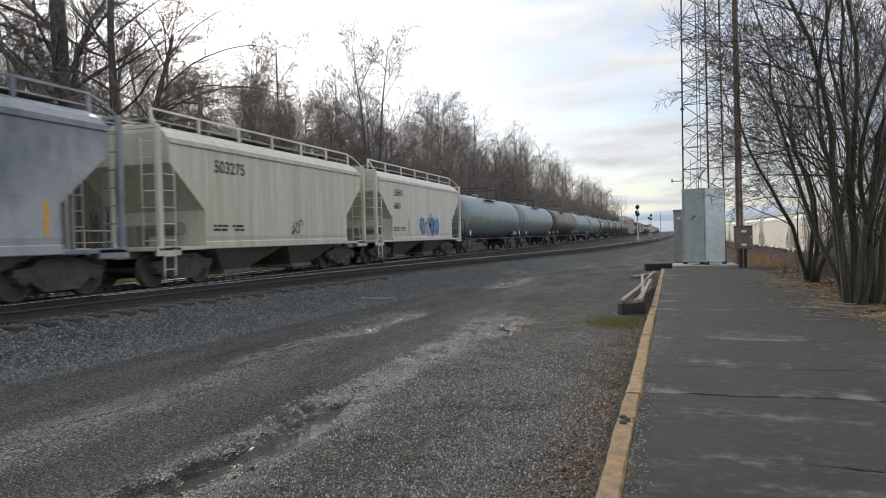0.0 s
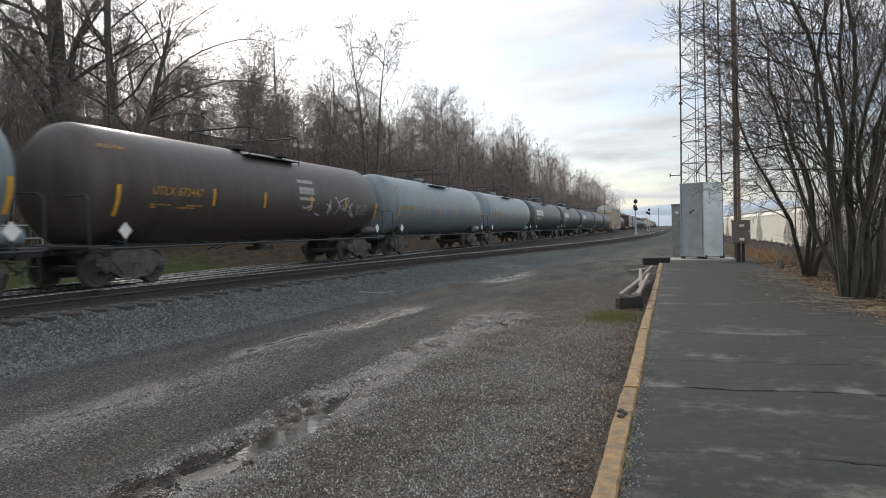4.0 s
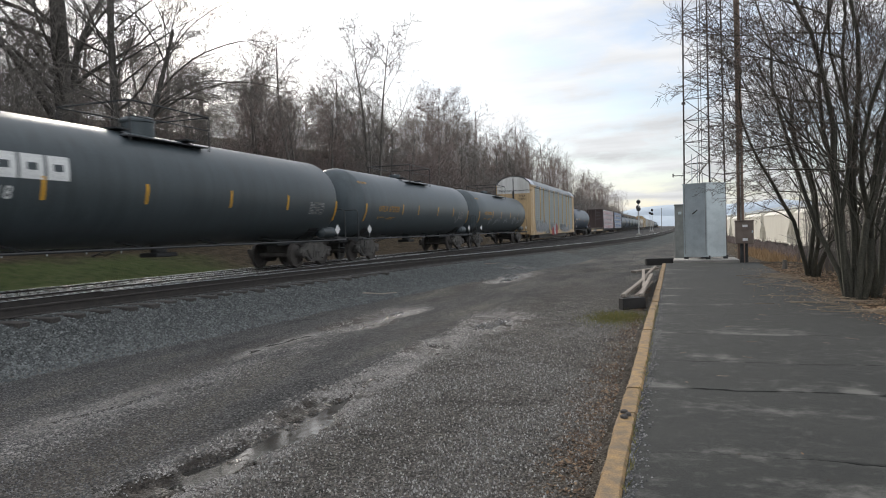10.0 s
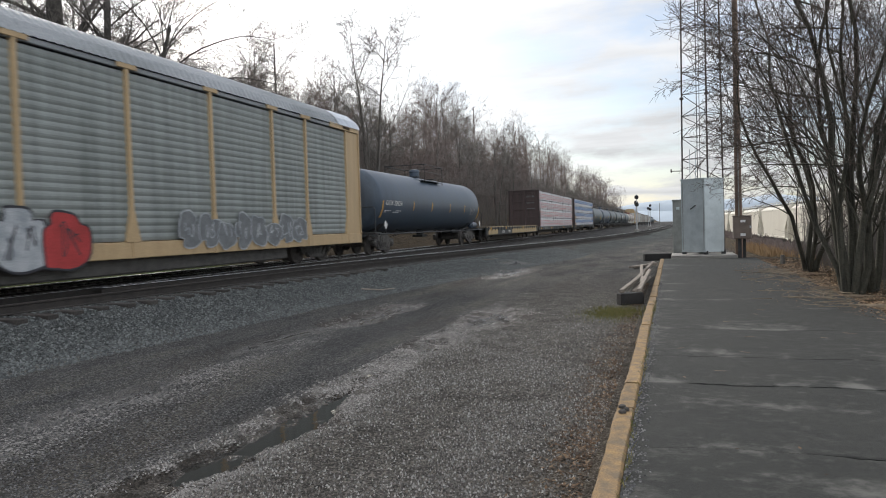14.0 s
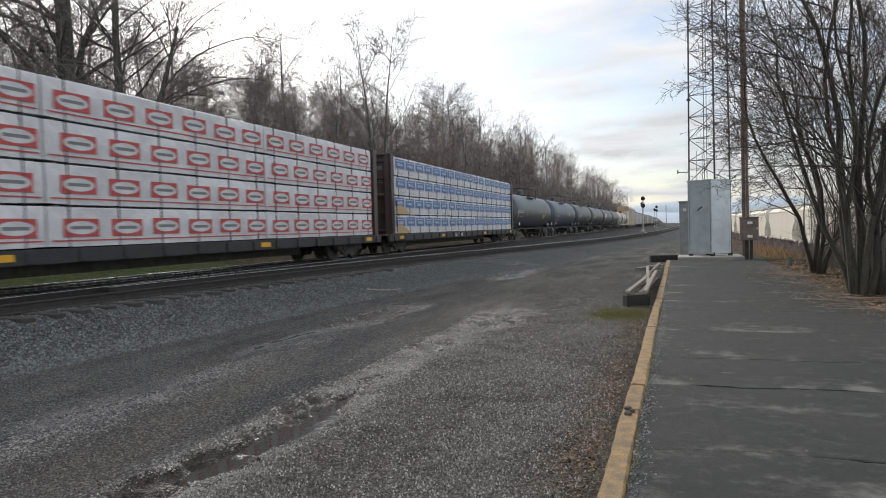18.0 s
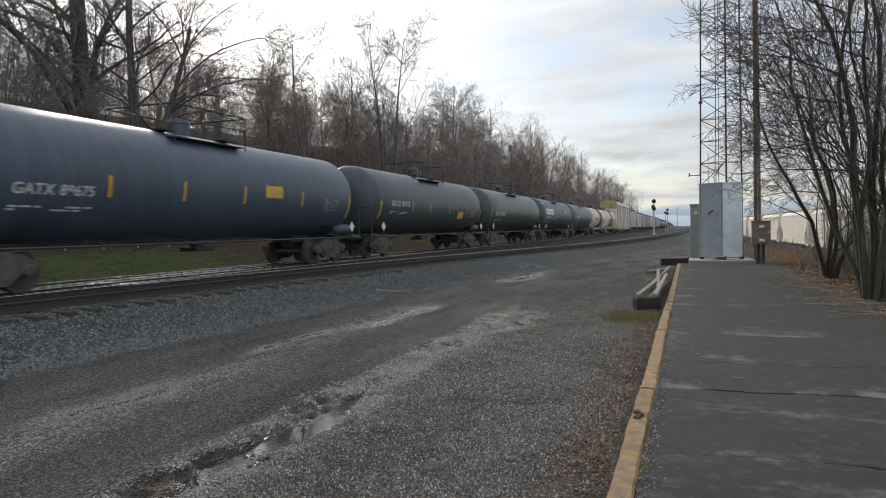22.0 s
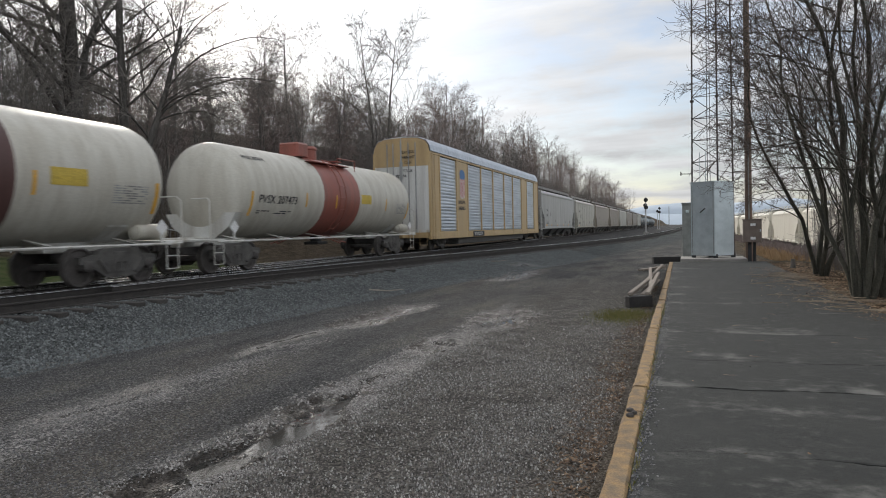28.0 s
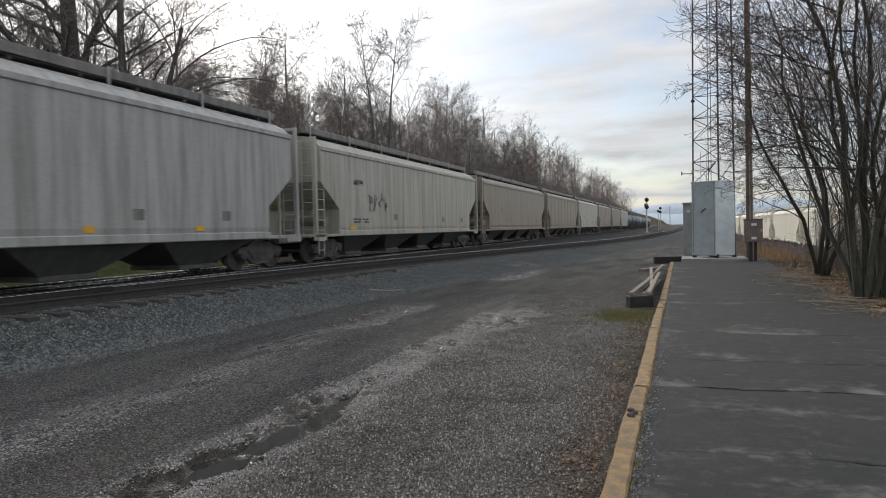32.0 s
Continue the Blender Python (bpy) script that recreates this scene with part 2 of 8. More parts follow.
def pierce(m, pitch):
    """Rows of small dark round holes on a sheet that stands in y and z."""
    n, l = m.node_tree.nodes, m.node_tree.links
    b = n["Principled BSDF"]
    old = b.inputs["Base Color"].links[0].from_socket
    co, sep = n.new("ShaderNodeTexCoord"), n.new("ShaderNodeSeparateXYZ")
    l.new(co.outputs["Object"], sep.inputs[0])

    def op(kind, a, c=None, d=None):
        x = n.new("ShaderNodeMath")
        x.operation = kind
        for i, v in enumerate((a, c, d)):
            if v is None:
                continue
            if isinstance(v, (int, float)):
                x.inputs[i].default_value = v
            else:
                l.new(v, x.inputs[i])
        return x.outputs[0]

    y = op("MULTIPLY", op("SUBTRACT", op("FRACT", op("DIVIDE", sep.outputs[1], 0.07)), 0.5), 0.07)
    z = op("MULTIPLY", op("SUBTRACT", op("FRACT", op("DIVIDE", op("SUBTRACT", sep.outputs[2], 1.02), pitch)), 0.5), pitch)
    hole = op("LESS_THAN", op("ADD", op("MULTIPLY", y, y), op("MULTIPLY", z, z)), 0.00028)
    # two ribs in five are pierced
    row = op("LESS_THAN", op("FRACT", op("DIVIDE", op("SUBTRACT", sep.outputs[2], 1.02), pitch * 5)), 0.4)
    mix = n.new("ShaderNodeMixRGB")
    mix.inputs[2].default_value = (0.02, 0.02, 0.022, 1)
    l.new(op("MULTIPLY", hole, row), mix.inputs[0]), l.new(old, mix.inputs[1]), l.new(mix.outputs[0], b.inputs["Base Color"])


pierce(M_ARPANEL2, (5.08 - 0.16 - 1.02) / 22)
M_ARBRIGHT = paint("bright_galvanised_roof", (0.56, 0.6, 0.65), (0.4, 0.44, 0.49), rough=0.4, metal=0.5)
M_BULKHEAD = paint("maroon_bulkhead_paint", (0.078, 0.054, 0.051), (0.046, 0.035, 0.034))
M_DECK = paint("worn_deck_wood", (0.2, 0.165, 0.12), (0.12, 0.1, 0.08))
M_SILLYEL = paint("dull_yellow_sill", (0.44, 0.32, 0.15), (0.27, 0.2, 0.11))
M_WRAP = mat("white_lumber_wrap", (0.64, 0.65, 0.66), (0.52, 0.53, 0.55), rough=0.5, scale=2, fine=4.5, bump=0.55, dist=0.06, grain=0.08)
M_PRINTGREY = mat("printed_dark_grey", (0.2, 0.22, 0.22), rough=0.6, var=0.15)
M_LOGORED = mat("printed_red", (0.5, 0.09, 0.085), rough=0.55, var=0.15)
M_LOGOBLUE = mat("printed_blue", (0.085, 0.2, 0.42), rough=0.55, var=0.15)
M_PRINTBLUE = mat("faint_blue_print", (0.28, 0.34, 0.43), rough=0.6, var=0.15)
M_LUMBER = mat("raw_lumber", (0.55, 0.4, 0.22), (0.42, 0.3, 0.16), rough=0.7, stretch=(6, 1, 6))
M_GALV = mat("galvanised_cabinet", (0.58, 0.64, 0.66), (0.46, 0.52, 0.54), rough=0.44, metal=0.5, scale=2.5, fine=30, bump=0.06, grain=0.15)
M_CABGREY = mat("grey_cabinet_paint", (0.26, 0.27, 0.26), rough=0.5, scale=3, grain=0.15)
M_METER = mat("dull_brown_box_paint", (0.2, 0.16, 0.135), rough=0.55, scale=4, grain=0.2)
M_CONCRETE = mat("pale_concrete", (0.36, 0.34, 0.31), (0.26, 0.25, 0.23), rough=0.85, scale=3, fine=60)
M_POLE = mat("weathered_pole_wood", (0.2, 0.135, 0.098), (0.13, 0.09, 0.068), rough=0.8, scale=2.5, fine=50, stretch=(5, 5, 0.4))
M_TOWER = mat("dark_tower_steel", (0.09, 0.07, 0.065), (0.055, 0.05, 0.05), rough=0.6, scale=3)
M_BARK = mat("grey_brown_bark", (0.165, 0.155, 0.142), (0.095, 0.09, 0.082), rough=0.9, scale=3, fine=30, stretch=(3, 3, 0.5), bump=0.6, dist=0.02)
M_BARKGREEN = mat("mossy_bark", (0.09, 0.086, 0.066), (0.04, 0.039, 0.031), rough=0.9, scale=3, fine=30, stretch=(3, 3, 0.5), bump=0.6, dist=0.02)
M_BARKDARK = mat("dark_furrowed_bark", (0.115, 0.107, 0.097), (0.06, 0.056, 0.051), rough=0.9, scale=3, fine=30, stretch=(3, 3, 0.5), bump=0.7, dist=0.02)
M_DARKTWIG = mat("dark_winter_twigs", (0.13, 0.105, 0.09), (0.08, 0.066, 0.058), rough=0.9, bump=0)
M_TWIG = mat("winter_twigs", (0.22, 0.2, 0.182), (0.145, 0.132, 0.121), rough=0.9, bump=0)
M_TWIGWARM = mat("reddish_winter_twigs", (0.25, 0.2, 0.18), (0.16, 0.13, 0.12), rough=0.9, bump=0)
M_STRAW = mat("dry_pale_twigs", (0.3, 0.24, 0.17), (0.17, 0.13, 0.095), rough=0.85, bump=0)
M_OLDWOOD = mat("grey_weathered_timber", (0.3, 0.26, 0.22), (0.18, 0.155, 0.13), rough=0.85, scale=6, fine=50, stretch=(8, 1, 8), rand=0.2)
M_BLACKWOOD = mat("tarred_timber", (0.03, 0.028, 0.027), (0.018, 0.017, 0.017), rough=0.75, scale=6)
M_SIGNAL = mat("black_signal_paint", (0.02, 0.02, 0.02), rough=0.5)
M_MAST = mat("silver_mast", (0.55, 0.56, 0.57), rough=0.4, metal=0.5)
M_FENCE = mat("pale_railing_steel", (0.5, 0.52, 0.52), rough=0.5)
# pale blue tones paint the haze of distance into the ridge colour
M_HILL = mat("haze_coloured_woods", (0.5, 0.56, 0.62), (0.44, 0.5, 0.56), rough=1.0, scale=0.01, fine=0.05, bump=0, grain=0.1, spec=0.0)


# ---- mesh tools ----
class Geo:
    """Collects vertices and faces of one mesh."""

    def __init__(self):
        self.v, self.f = [], []

    def add(self, vs, fs):
        n = len(self.v)
        self.v.extend(vs)
        self.f.extend(tuple(i + n for i in q) for q in fs)
        return self

    def box(self, x0, x1, y0, y1, z0, z1, b=0.0):
        c = ((x0 + x1) / 2, (y0 + y1) / 2, (z0 + z1) / 2)
        h = ((x1 - x0) / 2, (y1 - y0) / 2, (z1 - z0) / 2)
        b = min(b, min(h) * 0.6)
        if b <= 0:
            vs = [(c[0] + sx * h[0], c[1] + sy * h[1], c[2] + sz * h[2]) for sx in (-1, 1) for sy in (-1, 1) for sz in (-1, 1)]
            return self.add(vs, [(0, 1, 3, 2), (4, 6, 7, 5), (0, 4, 5, 1), (2, 3, 7, 6), (0, 2, 6, 4), (1, 5, 7, 3)])
        vs, ix = [], {}
        for sx in (-1, 1):
            for sy in (-1, 1):
                for sz in (-1, 1):
                    s = (sx, sy, sz)
                    for a in range(3):
                        ix[s, a] = len(vs)
                        vs.append(tuple(c[k] + s[k] * (h[k] if k == a else h[k] - b) for k in range(3)))
        fs = []
        for a in range(3):
            o = [k for k in range(3) if k != a]
            for sa in (-1, 1):
                q = []
                for s0, s1 in ((-1, -1), (1, -1), (1, 1), (-1, 1)):
                    s = [0, 0, 0]
                    s[a], s[o[0]], s[o[1]] = sa, s0, s1
                    q.append(ix[tuple(s), a])
                fs.append(tuple(q))
            for s0 in (-1, 1):
                for s1 in (-1, 1):
                    s = [0, 0, 0]
                    s[o[0]], s[o[1]] = s0, s1
                    lo, hi = list(s), list(s)
                    lo[a], hi[a] = -1, 1
                    fs.append((ix[tuple(lo), o[0]], ix[tuple(hi), o[0]], ix[tuple(hi), o[1]], ix[tuple(lo), o[1]]))
        for sx in (-1, 1):
            for sy in (-1, 1):
                for sz in (-1, 1):
                    fs.append(tuple(ix[(sx, sy, sz), a] for a in range(3)))
        return self.add(vs, fs)

    def tube(self, pts, r, n=6, r2=None):
        pts = [Vector(p) for p in pts]
        k = len(pts)
        vs, fs = [], []
        for i, p in enumerate(pts):
            d = (pts[min(i + 1, k - 1)] - pts[max(i - 1, 0)]).normalized()
            u = d.cross(Vector((0.0, 0.0, 1.0)) if abs(d.z) < 0.9 else Vector((1.0, 0.0, 0.0))).normalized()
            w = d.cross(u)
            rr = r if r2 is None else r + (r2 - r) * i / (k - 1)
            for j in range(n):
                a = 2 * math.pi * j / n
                vs.append(tuple(p + u * (rr * math.cos(a)) + w * (rr * math.sin(a))))
        for i in range(k - 1):
            for j in range(n):
                fs.append((i * n + j, i * n + (j + 1) % n, (i + 1) * n + (j + 1) % n, (i + 1) * n + j))
        fs.append(tuple(range(n - 1, -1, -1)))
        fs.append(tuple(range((k - 1) * n, k * n)))
        return self.add(vs, fs)

    def prism(self, prof, y0, y1, axis="y"):
        n = len(prof)
        put = {"y": lambda a, b, t: (a, t, b), "x": lambda a, b, t: (t, a, b), "z": lambda a, b, t: (a, b, t)}[axis]
        vs = [put(a, b, t) for t in (y0, y1) for a, b in prof]
        fs = [(i, (i + 1) % n, n + (i + 1) % n, n + i) for i in range(n)] + [tuple(range(n)), tuple(range(n, 2 * n))]
        return self.add(vs, fs)

    def lathe(self, prof, n, centre=(0, 0, 0), axis="y"):
        """prof: (r, t) pairs along the axis."""
        vs, fs = [], []
        for r, t in prof:
            for j in range(n):
                a = 2 * math.pi * j / n
                c, s = r * math.cos(a), r * math.sin(a)
                p = {"y": (c, t, s), "x": (t, c, s), "z": (c, s, t)}[axis]
                vs.append((p[0] + centre[0], p[1] + centre[1], p[2] + centre[2]))
        for i in range(len(prof) - 1):
            for j in range(n):
                fs.append((i * n + j, i * n + (j + 1) % n, (i + 1) * n + (j + 1) % n, (i + 1) * n + j))
        fs.append(tuple(range(n)))
        fs.append(tuple(range((len(prof) - 1) * n, len(prof) * n)))
        return self.add(vs, fs)

    def loft(self, rings):
        """Rectangles (x half, y0, y1, z) stacked upwards."""
        vs, fs = [], []
        for hx, y0, y1, z in rings:
            vs += [(-hx, y0, z), (hx, y0, z), (hx, y1, z), (-hx, y1, z)]
        k = len(rings)
        for i in range(k - 1):
            for j in range(4):
                fs.append((i * 4 + j, i * 4 + (j + 1) % 4, i * 4 + 4 + (j + 1) % 4, i * 4 + 4 + j))
        fs.append((0, 1, 2, 3))
        fs.append(tuple(range(4 * k - 4, 4 * k)))
        return self.add(vs, fs)


MESHES = {}


def mesh_of(name, geo, material, smooth=False, tidy=True, key=None):
    """A mesh from a Geo (or from a function that makes one); meshes with the same key are shared."""
    if key is not None and (key, material.name) in MESHES:
        return MESHES[key, material.name]
    if callable(geo):
        geo = geo()
    me = bpy.data.meshes.new(name)
    me.from_pydata(geo.v, [], geo.f)
    if tidy and len(geo.f) < 6000:
        bm = bmesh.new()
        bm.from_mesh(me)
        bmesh.ops.recalc_face_normals(bm, faces=bm.faces)
        bm.to_mesh(me)
        bm.free()
    me.materials.append(material)
    if smooth:
        me.polygons.foreach_set("use_smooth", [True] * len(me.polygons))
        if smooth != "all":
            me.set_sharp_from_angle(angle=radians(40))
    if key is not None:
        MESHES[key, material.name] = me
    return me


def part(name, geo, material, parent=None, label="", smooth=False, key=None, at=None, tidy=True, kind=""):
    ob = new(name, mesh_of(name, geo, material, smooth, tidy, key))
    if parent is not None:
        ob.parent = parent
    if at is not None:
        ob.matrix_basis = at if isinstance(at, Matrix) else Matrix.Translation(at)
    return tagged(ob, label, kind=kind)


def words(name, text, size, material, parent, at, label=""):
    """Lettering on a near side: reads along +y, stands up in z, faces +x."""
    cu = bpy.data.curves.new(name, "FONT")
    cu.body, cu.size, cu.extrude, cu.offset = text, size, 0.002, 0.01 * size
    cu.materials.append(material)
    ob = new(name, cu)
    ob.parent = parent
    ob.matrix_basis = at
    return tagged(ob, label)


def side_pose(x, y, z, tip=0.0):
    """Pose of flat lettering that faces +x, tipped back by tip degrees."""
    return Matrix.Translation((x, y, z)) @ Matrix.Rotation(radians(90), 4, "Z") @ Matrix.Rotation(radians(90 - tip), 4, "X")


def end_pose(x, y, z):
    """Pose of flat lettering that faces -y."""
    return Matrix.Translation((x, y, z)) @ Matrix.Rotation(radians(90), 4, "X")


# ---- ground ----
TX, ZR = -13.3, 0.48  # main track: centre line and rail head
SPEED = 15.52
SIDING = ((-90, -12.54), (-25, -12.3), (0, -11.6), (9, -11.1), (20, -10.1), (30, -8.4), (40, -6.5), (57, -3.9), (71, -2.6), (92, -1.4), (120, -0.4), (160, 0.6), (300, 3.0), (900, 12.0))


def hash01(i, j):
    h = np.sin(i * 127.1 + j * 311.7) * 43758.5453
    return h - np.floor(h)


def vnoise(x, y):
    x, y = np.asarray(x, float), np.asarray(y, float)
    i, j = np.floor(x), np.floor(y)
    u, w = x - i, y - j
    u, w = u * u * (3 - 2 * u), w * w * (3 - 2 * w)
    a, b, c, d = hash01(i, j), hash01(i + 1, j), hash01(i, j + 1), hash01(i + 1, j + 1)
    return (a * (1 - u) + b * u) * (1 - w) + (c * (1 - u) + d * u) * w - 0.5


def fbm(x, y):
    return vnoise(x, y) + 0.5 * vnoise(x * 2.1 + 5, y * 2.1) + 0.25 * vnoise(x * 4.3, y * 4.3 + 9)


def step(a, b, x):
    t = np.clip((np.asarray(x, float) - a) / (b - a), 0, 1)
    return t * t * (3 - 2 * t)


def siding_x(y):
    """The siding's near rail: a turnout that swings away from the main track."""
    ys, xs = [p[0] for p in SIDING], [p[1] for p in SIDING]
    return sum(np.interp(np.asarray(y, float) + o, ys, xs) for o in (-7, -3.5, 0, 3.5, 7)) / 5


# wet hollows: x, y, half width, half length, depth
HOLLOWS = ((-3.31, 4.75, 0.26, 1.75, 0.125), (-3.35, 7.0, 0.24, 1.1, 0.03), (-3.4, 9.3, 0.3, 0.7, 0.05), (-3.2, 12.2, 0.46, 1.2, 0.085), (-5.7, 12.6, 0.4, 1.7, 0.075), (-5.6, 24.0, 0.6, 2.4, 0.085), (-6.4, 29.0, 0.45, 0.9, 0.06))
DAMP = HOLLOWS + ((-5.8, 9.2, 0.16, 1.2, 0), (-5.65, 5.4, 0.2, 0.9, 0))


def hollow(x, y):
    d = np.zeros_like(np.asarray(x, float))
    ex = x + 0.25 * fbm(x * 2.3, y * 1.1) + 0.16 * fbm(x * 7, y * 5)
    for hx, hy, a, b, dep in HOLLOWS:
        d = d + dep * np.exp(-((ex - hx) / a) ** 2 - ((y - hy) / b) ** 4)
    return d


def wetness(x, y):
    w = np.zeros_like(np.asarray(x, float))
    ex = x + 0.35 * fbm(x * 1.7, y * 0.9)
    for hx, hy, a, b, dep in DAMP:
        w = np.maximum(w, np.exp(-((ex - hx) / (a * 1.5)) ** 2 - ((y - hy) / (b * 1.4)) ** 4))
    for cx in (-3.3, -5.8):
        w = np.maximum(w, (0.1 if cx > -4 else 0.1 * step(4, 6, y)) * np.exp(-((ex - cx) / 0.42) ** 2) * step(0.0, 0.5, fbm(x * 0.9, y * 0.35) + 0.25) * step(34, 20, y))
    return np.clip(w, 0, 1)


def height(x, y):
    x, y = np.asarray(x, float), np.asarray(y, float)
    e = siding_x(y)
    dip = hollow(x, y)
    road = -0.115 + 0.03 * fbm(x * 0.5, y * 0.3) + 0.014 * fbm(x * 3.1, y * 3.1) - dip + np.clip(dip * 9, 0, 0.4) * (0.14 * fbm(x * 4, y * 4) + 0.12 * fbm(x * 13, y * 13))
    bed = 0.278 + 0.02 * fbm(x * 1.3, y * 1.3)
    k = step(e + 2.7, e + 0.2, x)
    z = road * (1 - k) + bed * k
    # grassy strip and wooded bank beyond the tracks
    back = step(-16.6, -22.0, x)
    z = z + back * (0.85 + 0.12 * fbm(x * 0.3, y * 0.3))
    z = z + step(-22.5, -39.0, x) * (5.2 + 4.5 * step(35, 190, y)) + step(-37, -66, x) * 9.5 + step(-60, -140, x) * 5.0
    # verge and lower yard on the other side
    yard = step(4.6, 9.5, x)
    z = z * (1 - yard) + yard * (-1.75 + 0.05 * fbm(x * 0.7, y * 0.7))
    verge = step(2.6, 3.4, x) * (1 - yard) * step(36, 28, y)
    z = z + verge * (0.1 + 0.05 * fbm(x * 2, y * 2))
    # bed under the platform
    under = step(-0.42, -0.36, x) * step(3.3, 3.1, x) * step(30.4, 30.2, y)
    return z * (1 - under) + under * -0.3


def ground_material():
    m = bpy.data.materials.new("gravel_ground")
    m.use_nodes = True
    n, l = m.node_tree.nodes, m.node_tree.links
    b = n["Principled BSDF"]
    co = n.new("ShaderNodeTexCoord")

    def noise_tex(scale, detail=4.0, rough=0.6):
        t = n.new("ShaderNodeTexNoise")
        t.inputs["Scale"].default_value, t.inputs["Detail"].default_value, t.inputs["Roughness"].default_value = scale, detail, rough
        l.new(co.outputs["Object"], t.inputs["Vector"])
        return t.outputs[0]

    def ramp(fac, cols, pos):
        r = n.new("ShaderNodeValToRGB")
        e = r.color_ramp.elements
        while len(e) < len(cols):
            e.new(0.5)
        for i, (c, p) in enumerate(zip(cols, pos)):
            e[i].position, e[i].color = p, (*c, 1)
        l.new(fac, r.inputs[0])
        return r.outputs[0]

    def mix(fac, a, c, kind="MIX"):
        x = n.new("ShaderNodeMixRGB")
        x.blend_type = kind
        for i, v in enumerate((fac, a, c)):
            if isinstance(v, (int, float)):
                x.inputs[i].default_value = v
            elif isinstance(v, tuple):
                x.inputs[i].default_value = (*v, 1)
            else:
                l.new(v, x.inputs[i])
        return x.outputs[0]

    def zone(name):
        a = n.new("ShaderNodeAttribute")
        a.attribute_name = name
        return a.outputs["Fac"]

    vor = n.new("ShaderNodeTexVoronoi")
    vor.inputs["Scale"].default_value = 62
    l.new(co.outputs["Object"], vor.inputs["Vector"])
    cell = n.new("ShaderNodeSeparateColor")
    l.new(vor.outputs["Color"], cell.inputs[0])
    along = n.new("ShaderNodeMapping")
    along.inputs["Scale"].default_value = (1.3, 0.3, 1.0)
    l.new(co.outputs["Object"], along.inputs[0])
    bands = n.new("ShaderNodeTexNoise")
    bands.inputs["Scale"].default_value, bands.inputs["Detail"].default_value, bands.inputs["Roughness"].default_value = 0.8, 6.0, 0.6
    l.new(along.outputs[0], bands.inputs["Vector"])
    big = bands.outputs[0]
    mid = noise_tex(2.6, 5)
    fine = noise_tex(55, 3)
    road = ramp(big, ((0.084, 0.084, 0.084), (0.13, 0.128, 0.125), (0.184, 0.175, 0.155)), (0.34, 0.5, 0.68))
    stone = ramp(cell.outputs[0], ((0.38, 0.38, 0.38), (0.9, 0.9, 0.9), (2.1, 2.07, 2.0)), (0.0, 0.65, 1.0))
    road = mix(1.0, road, stone, "MULTIPLY")
    ball = mix(1.0, ramp(mid, ((0.076, 0.083, 0.083), (0.122, 0.132, 0.131)), (0.35, 0.65)), stone, "MULTIPLY")
    bed = mix(1.0, ramp(mid, ((0.056, 0.055, 0.054), (0.092, 0.09, 0.088)), (0.35, 0.65)), stone, "MULTIPLY")
    grass = ramp(mid, ((0.058, 0.082, 0.03), (0.105, 0.135, 0.05), (0.15, 0.145, 0.07)), (0.3, 0.5, 0.75))
    litter = ramp(mid, ((0.048, 0.038, 0.027), (0.095, 0.074, 0.05), (0.165, 0.124, 0.082)), (0.3, 0.5, 0.72))
    loose = mix(1.0, ramp(mid, ((0.097, 0.091, 0.083), (0.162, 0.152, 0.139)), (0.35, 0.65)), stone, "MULTIPLY")
    road = mix(zone("loose"), road, loose)
    col = mix(zone("ballast"), road, ball)
    col = mix(zone("bed"), col, bed)
    col = mix(zone("litter"), col, litter)
    col = mix(zone("mud"), col, mix(1.0, ramp(mid, ((0.07, 0.062, 0.054), (0.13, 0.115, 0.102)), (0.35, 0.65)), ramp(cell.outputs[0], ((0.6, 0.6, 0.6), (1.0, 1.0, 1.0), (1.5, 1.48, 1.45)), (0.0, 0.6, 1.0)), "MULTIPLY"))
    col = mix(zone("grass"), col, grass)
    # the wet sheen is broken up by dry stones
    patch = n.new("ShaderNodeMath")
    patch.operation = "MULTIPLY_ADD"
    l.new(noise_tex(26, 5, 0.7), patch.inputs[0])
    patch.inputs[1].default_value = 3.4
    patch.inputs[2].default_value = -1.9
    both = n.new("ShaderNodeMath")
    both.operation = "MULTIPLY_ADD"
    both.use_clamp = True
    l.new(zone("wet"), both.inputs[0])
    both.inputs[1].default_value = 1.5
    l.new(patch.outputs[0], both.inputs[2])
    keep = n.new("ShaderNodeMath")
    keep.operation = "MULTIPLY"
    l.new(both.outputs[0], keep.inputs[0]), l.new(zone("wet"), keep.inputs[1])
    wet = keep.outputs[0]
    col = mix(wet, col, mix(1.0, col, (0.75, 0.72, 0.68), "MULTIPLY"))
    col = mix(1.0, col, ramp(fine, ((0.7, 0.7, 0.7), (1.25, 1.25, 1.25)), (0.3, 0.7)), "MULTIPLY")
    l.new(col, b.inputs["Base Color"])
    r = n.new("ShaderNodeMapRange")
    r.inputs["To Min"].default_value, r.inputs["To Max"].default_value = 0.95, 0.22
    l.new(wet, r.inputs[0])
    l.new(r.outputs[0], b.inputs["Roughness"])
    sp = n.new("ShaderNodeMapRange")
    sp.inputs["To Min"].default_value, sp.inputs["To Max"].default_value = 0.12, 0.5
    l.new(wet, sp.inputs[0])
    l.new(sp.outputs[0], b.inputs["Specular IOR Level"])
    bu = n.new("ShaderNodeBump")
    bu.inputs["Strength"].default_value, bu.inputs["Distance"].default_value = 1.0, 0.045
    bu.invert = True
    l.new(vor.outputs["Distance"], bu.inputs["Height"])
    l.new(bu.outputs[0], b.inputs["Normal"])
    return m


def spread(parts):
    out = []
    for a, b, s in parts:
        out += list(np.arange(a, b, s))
    return np.array(out + [parts[-1][1]], float)


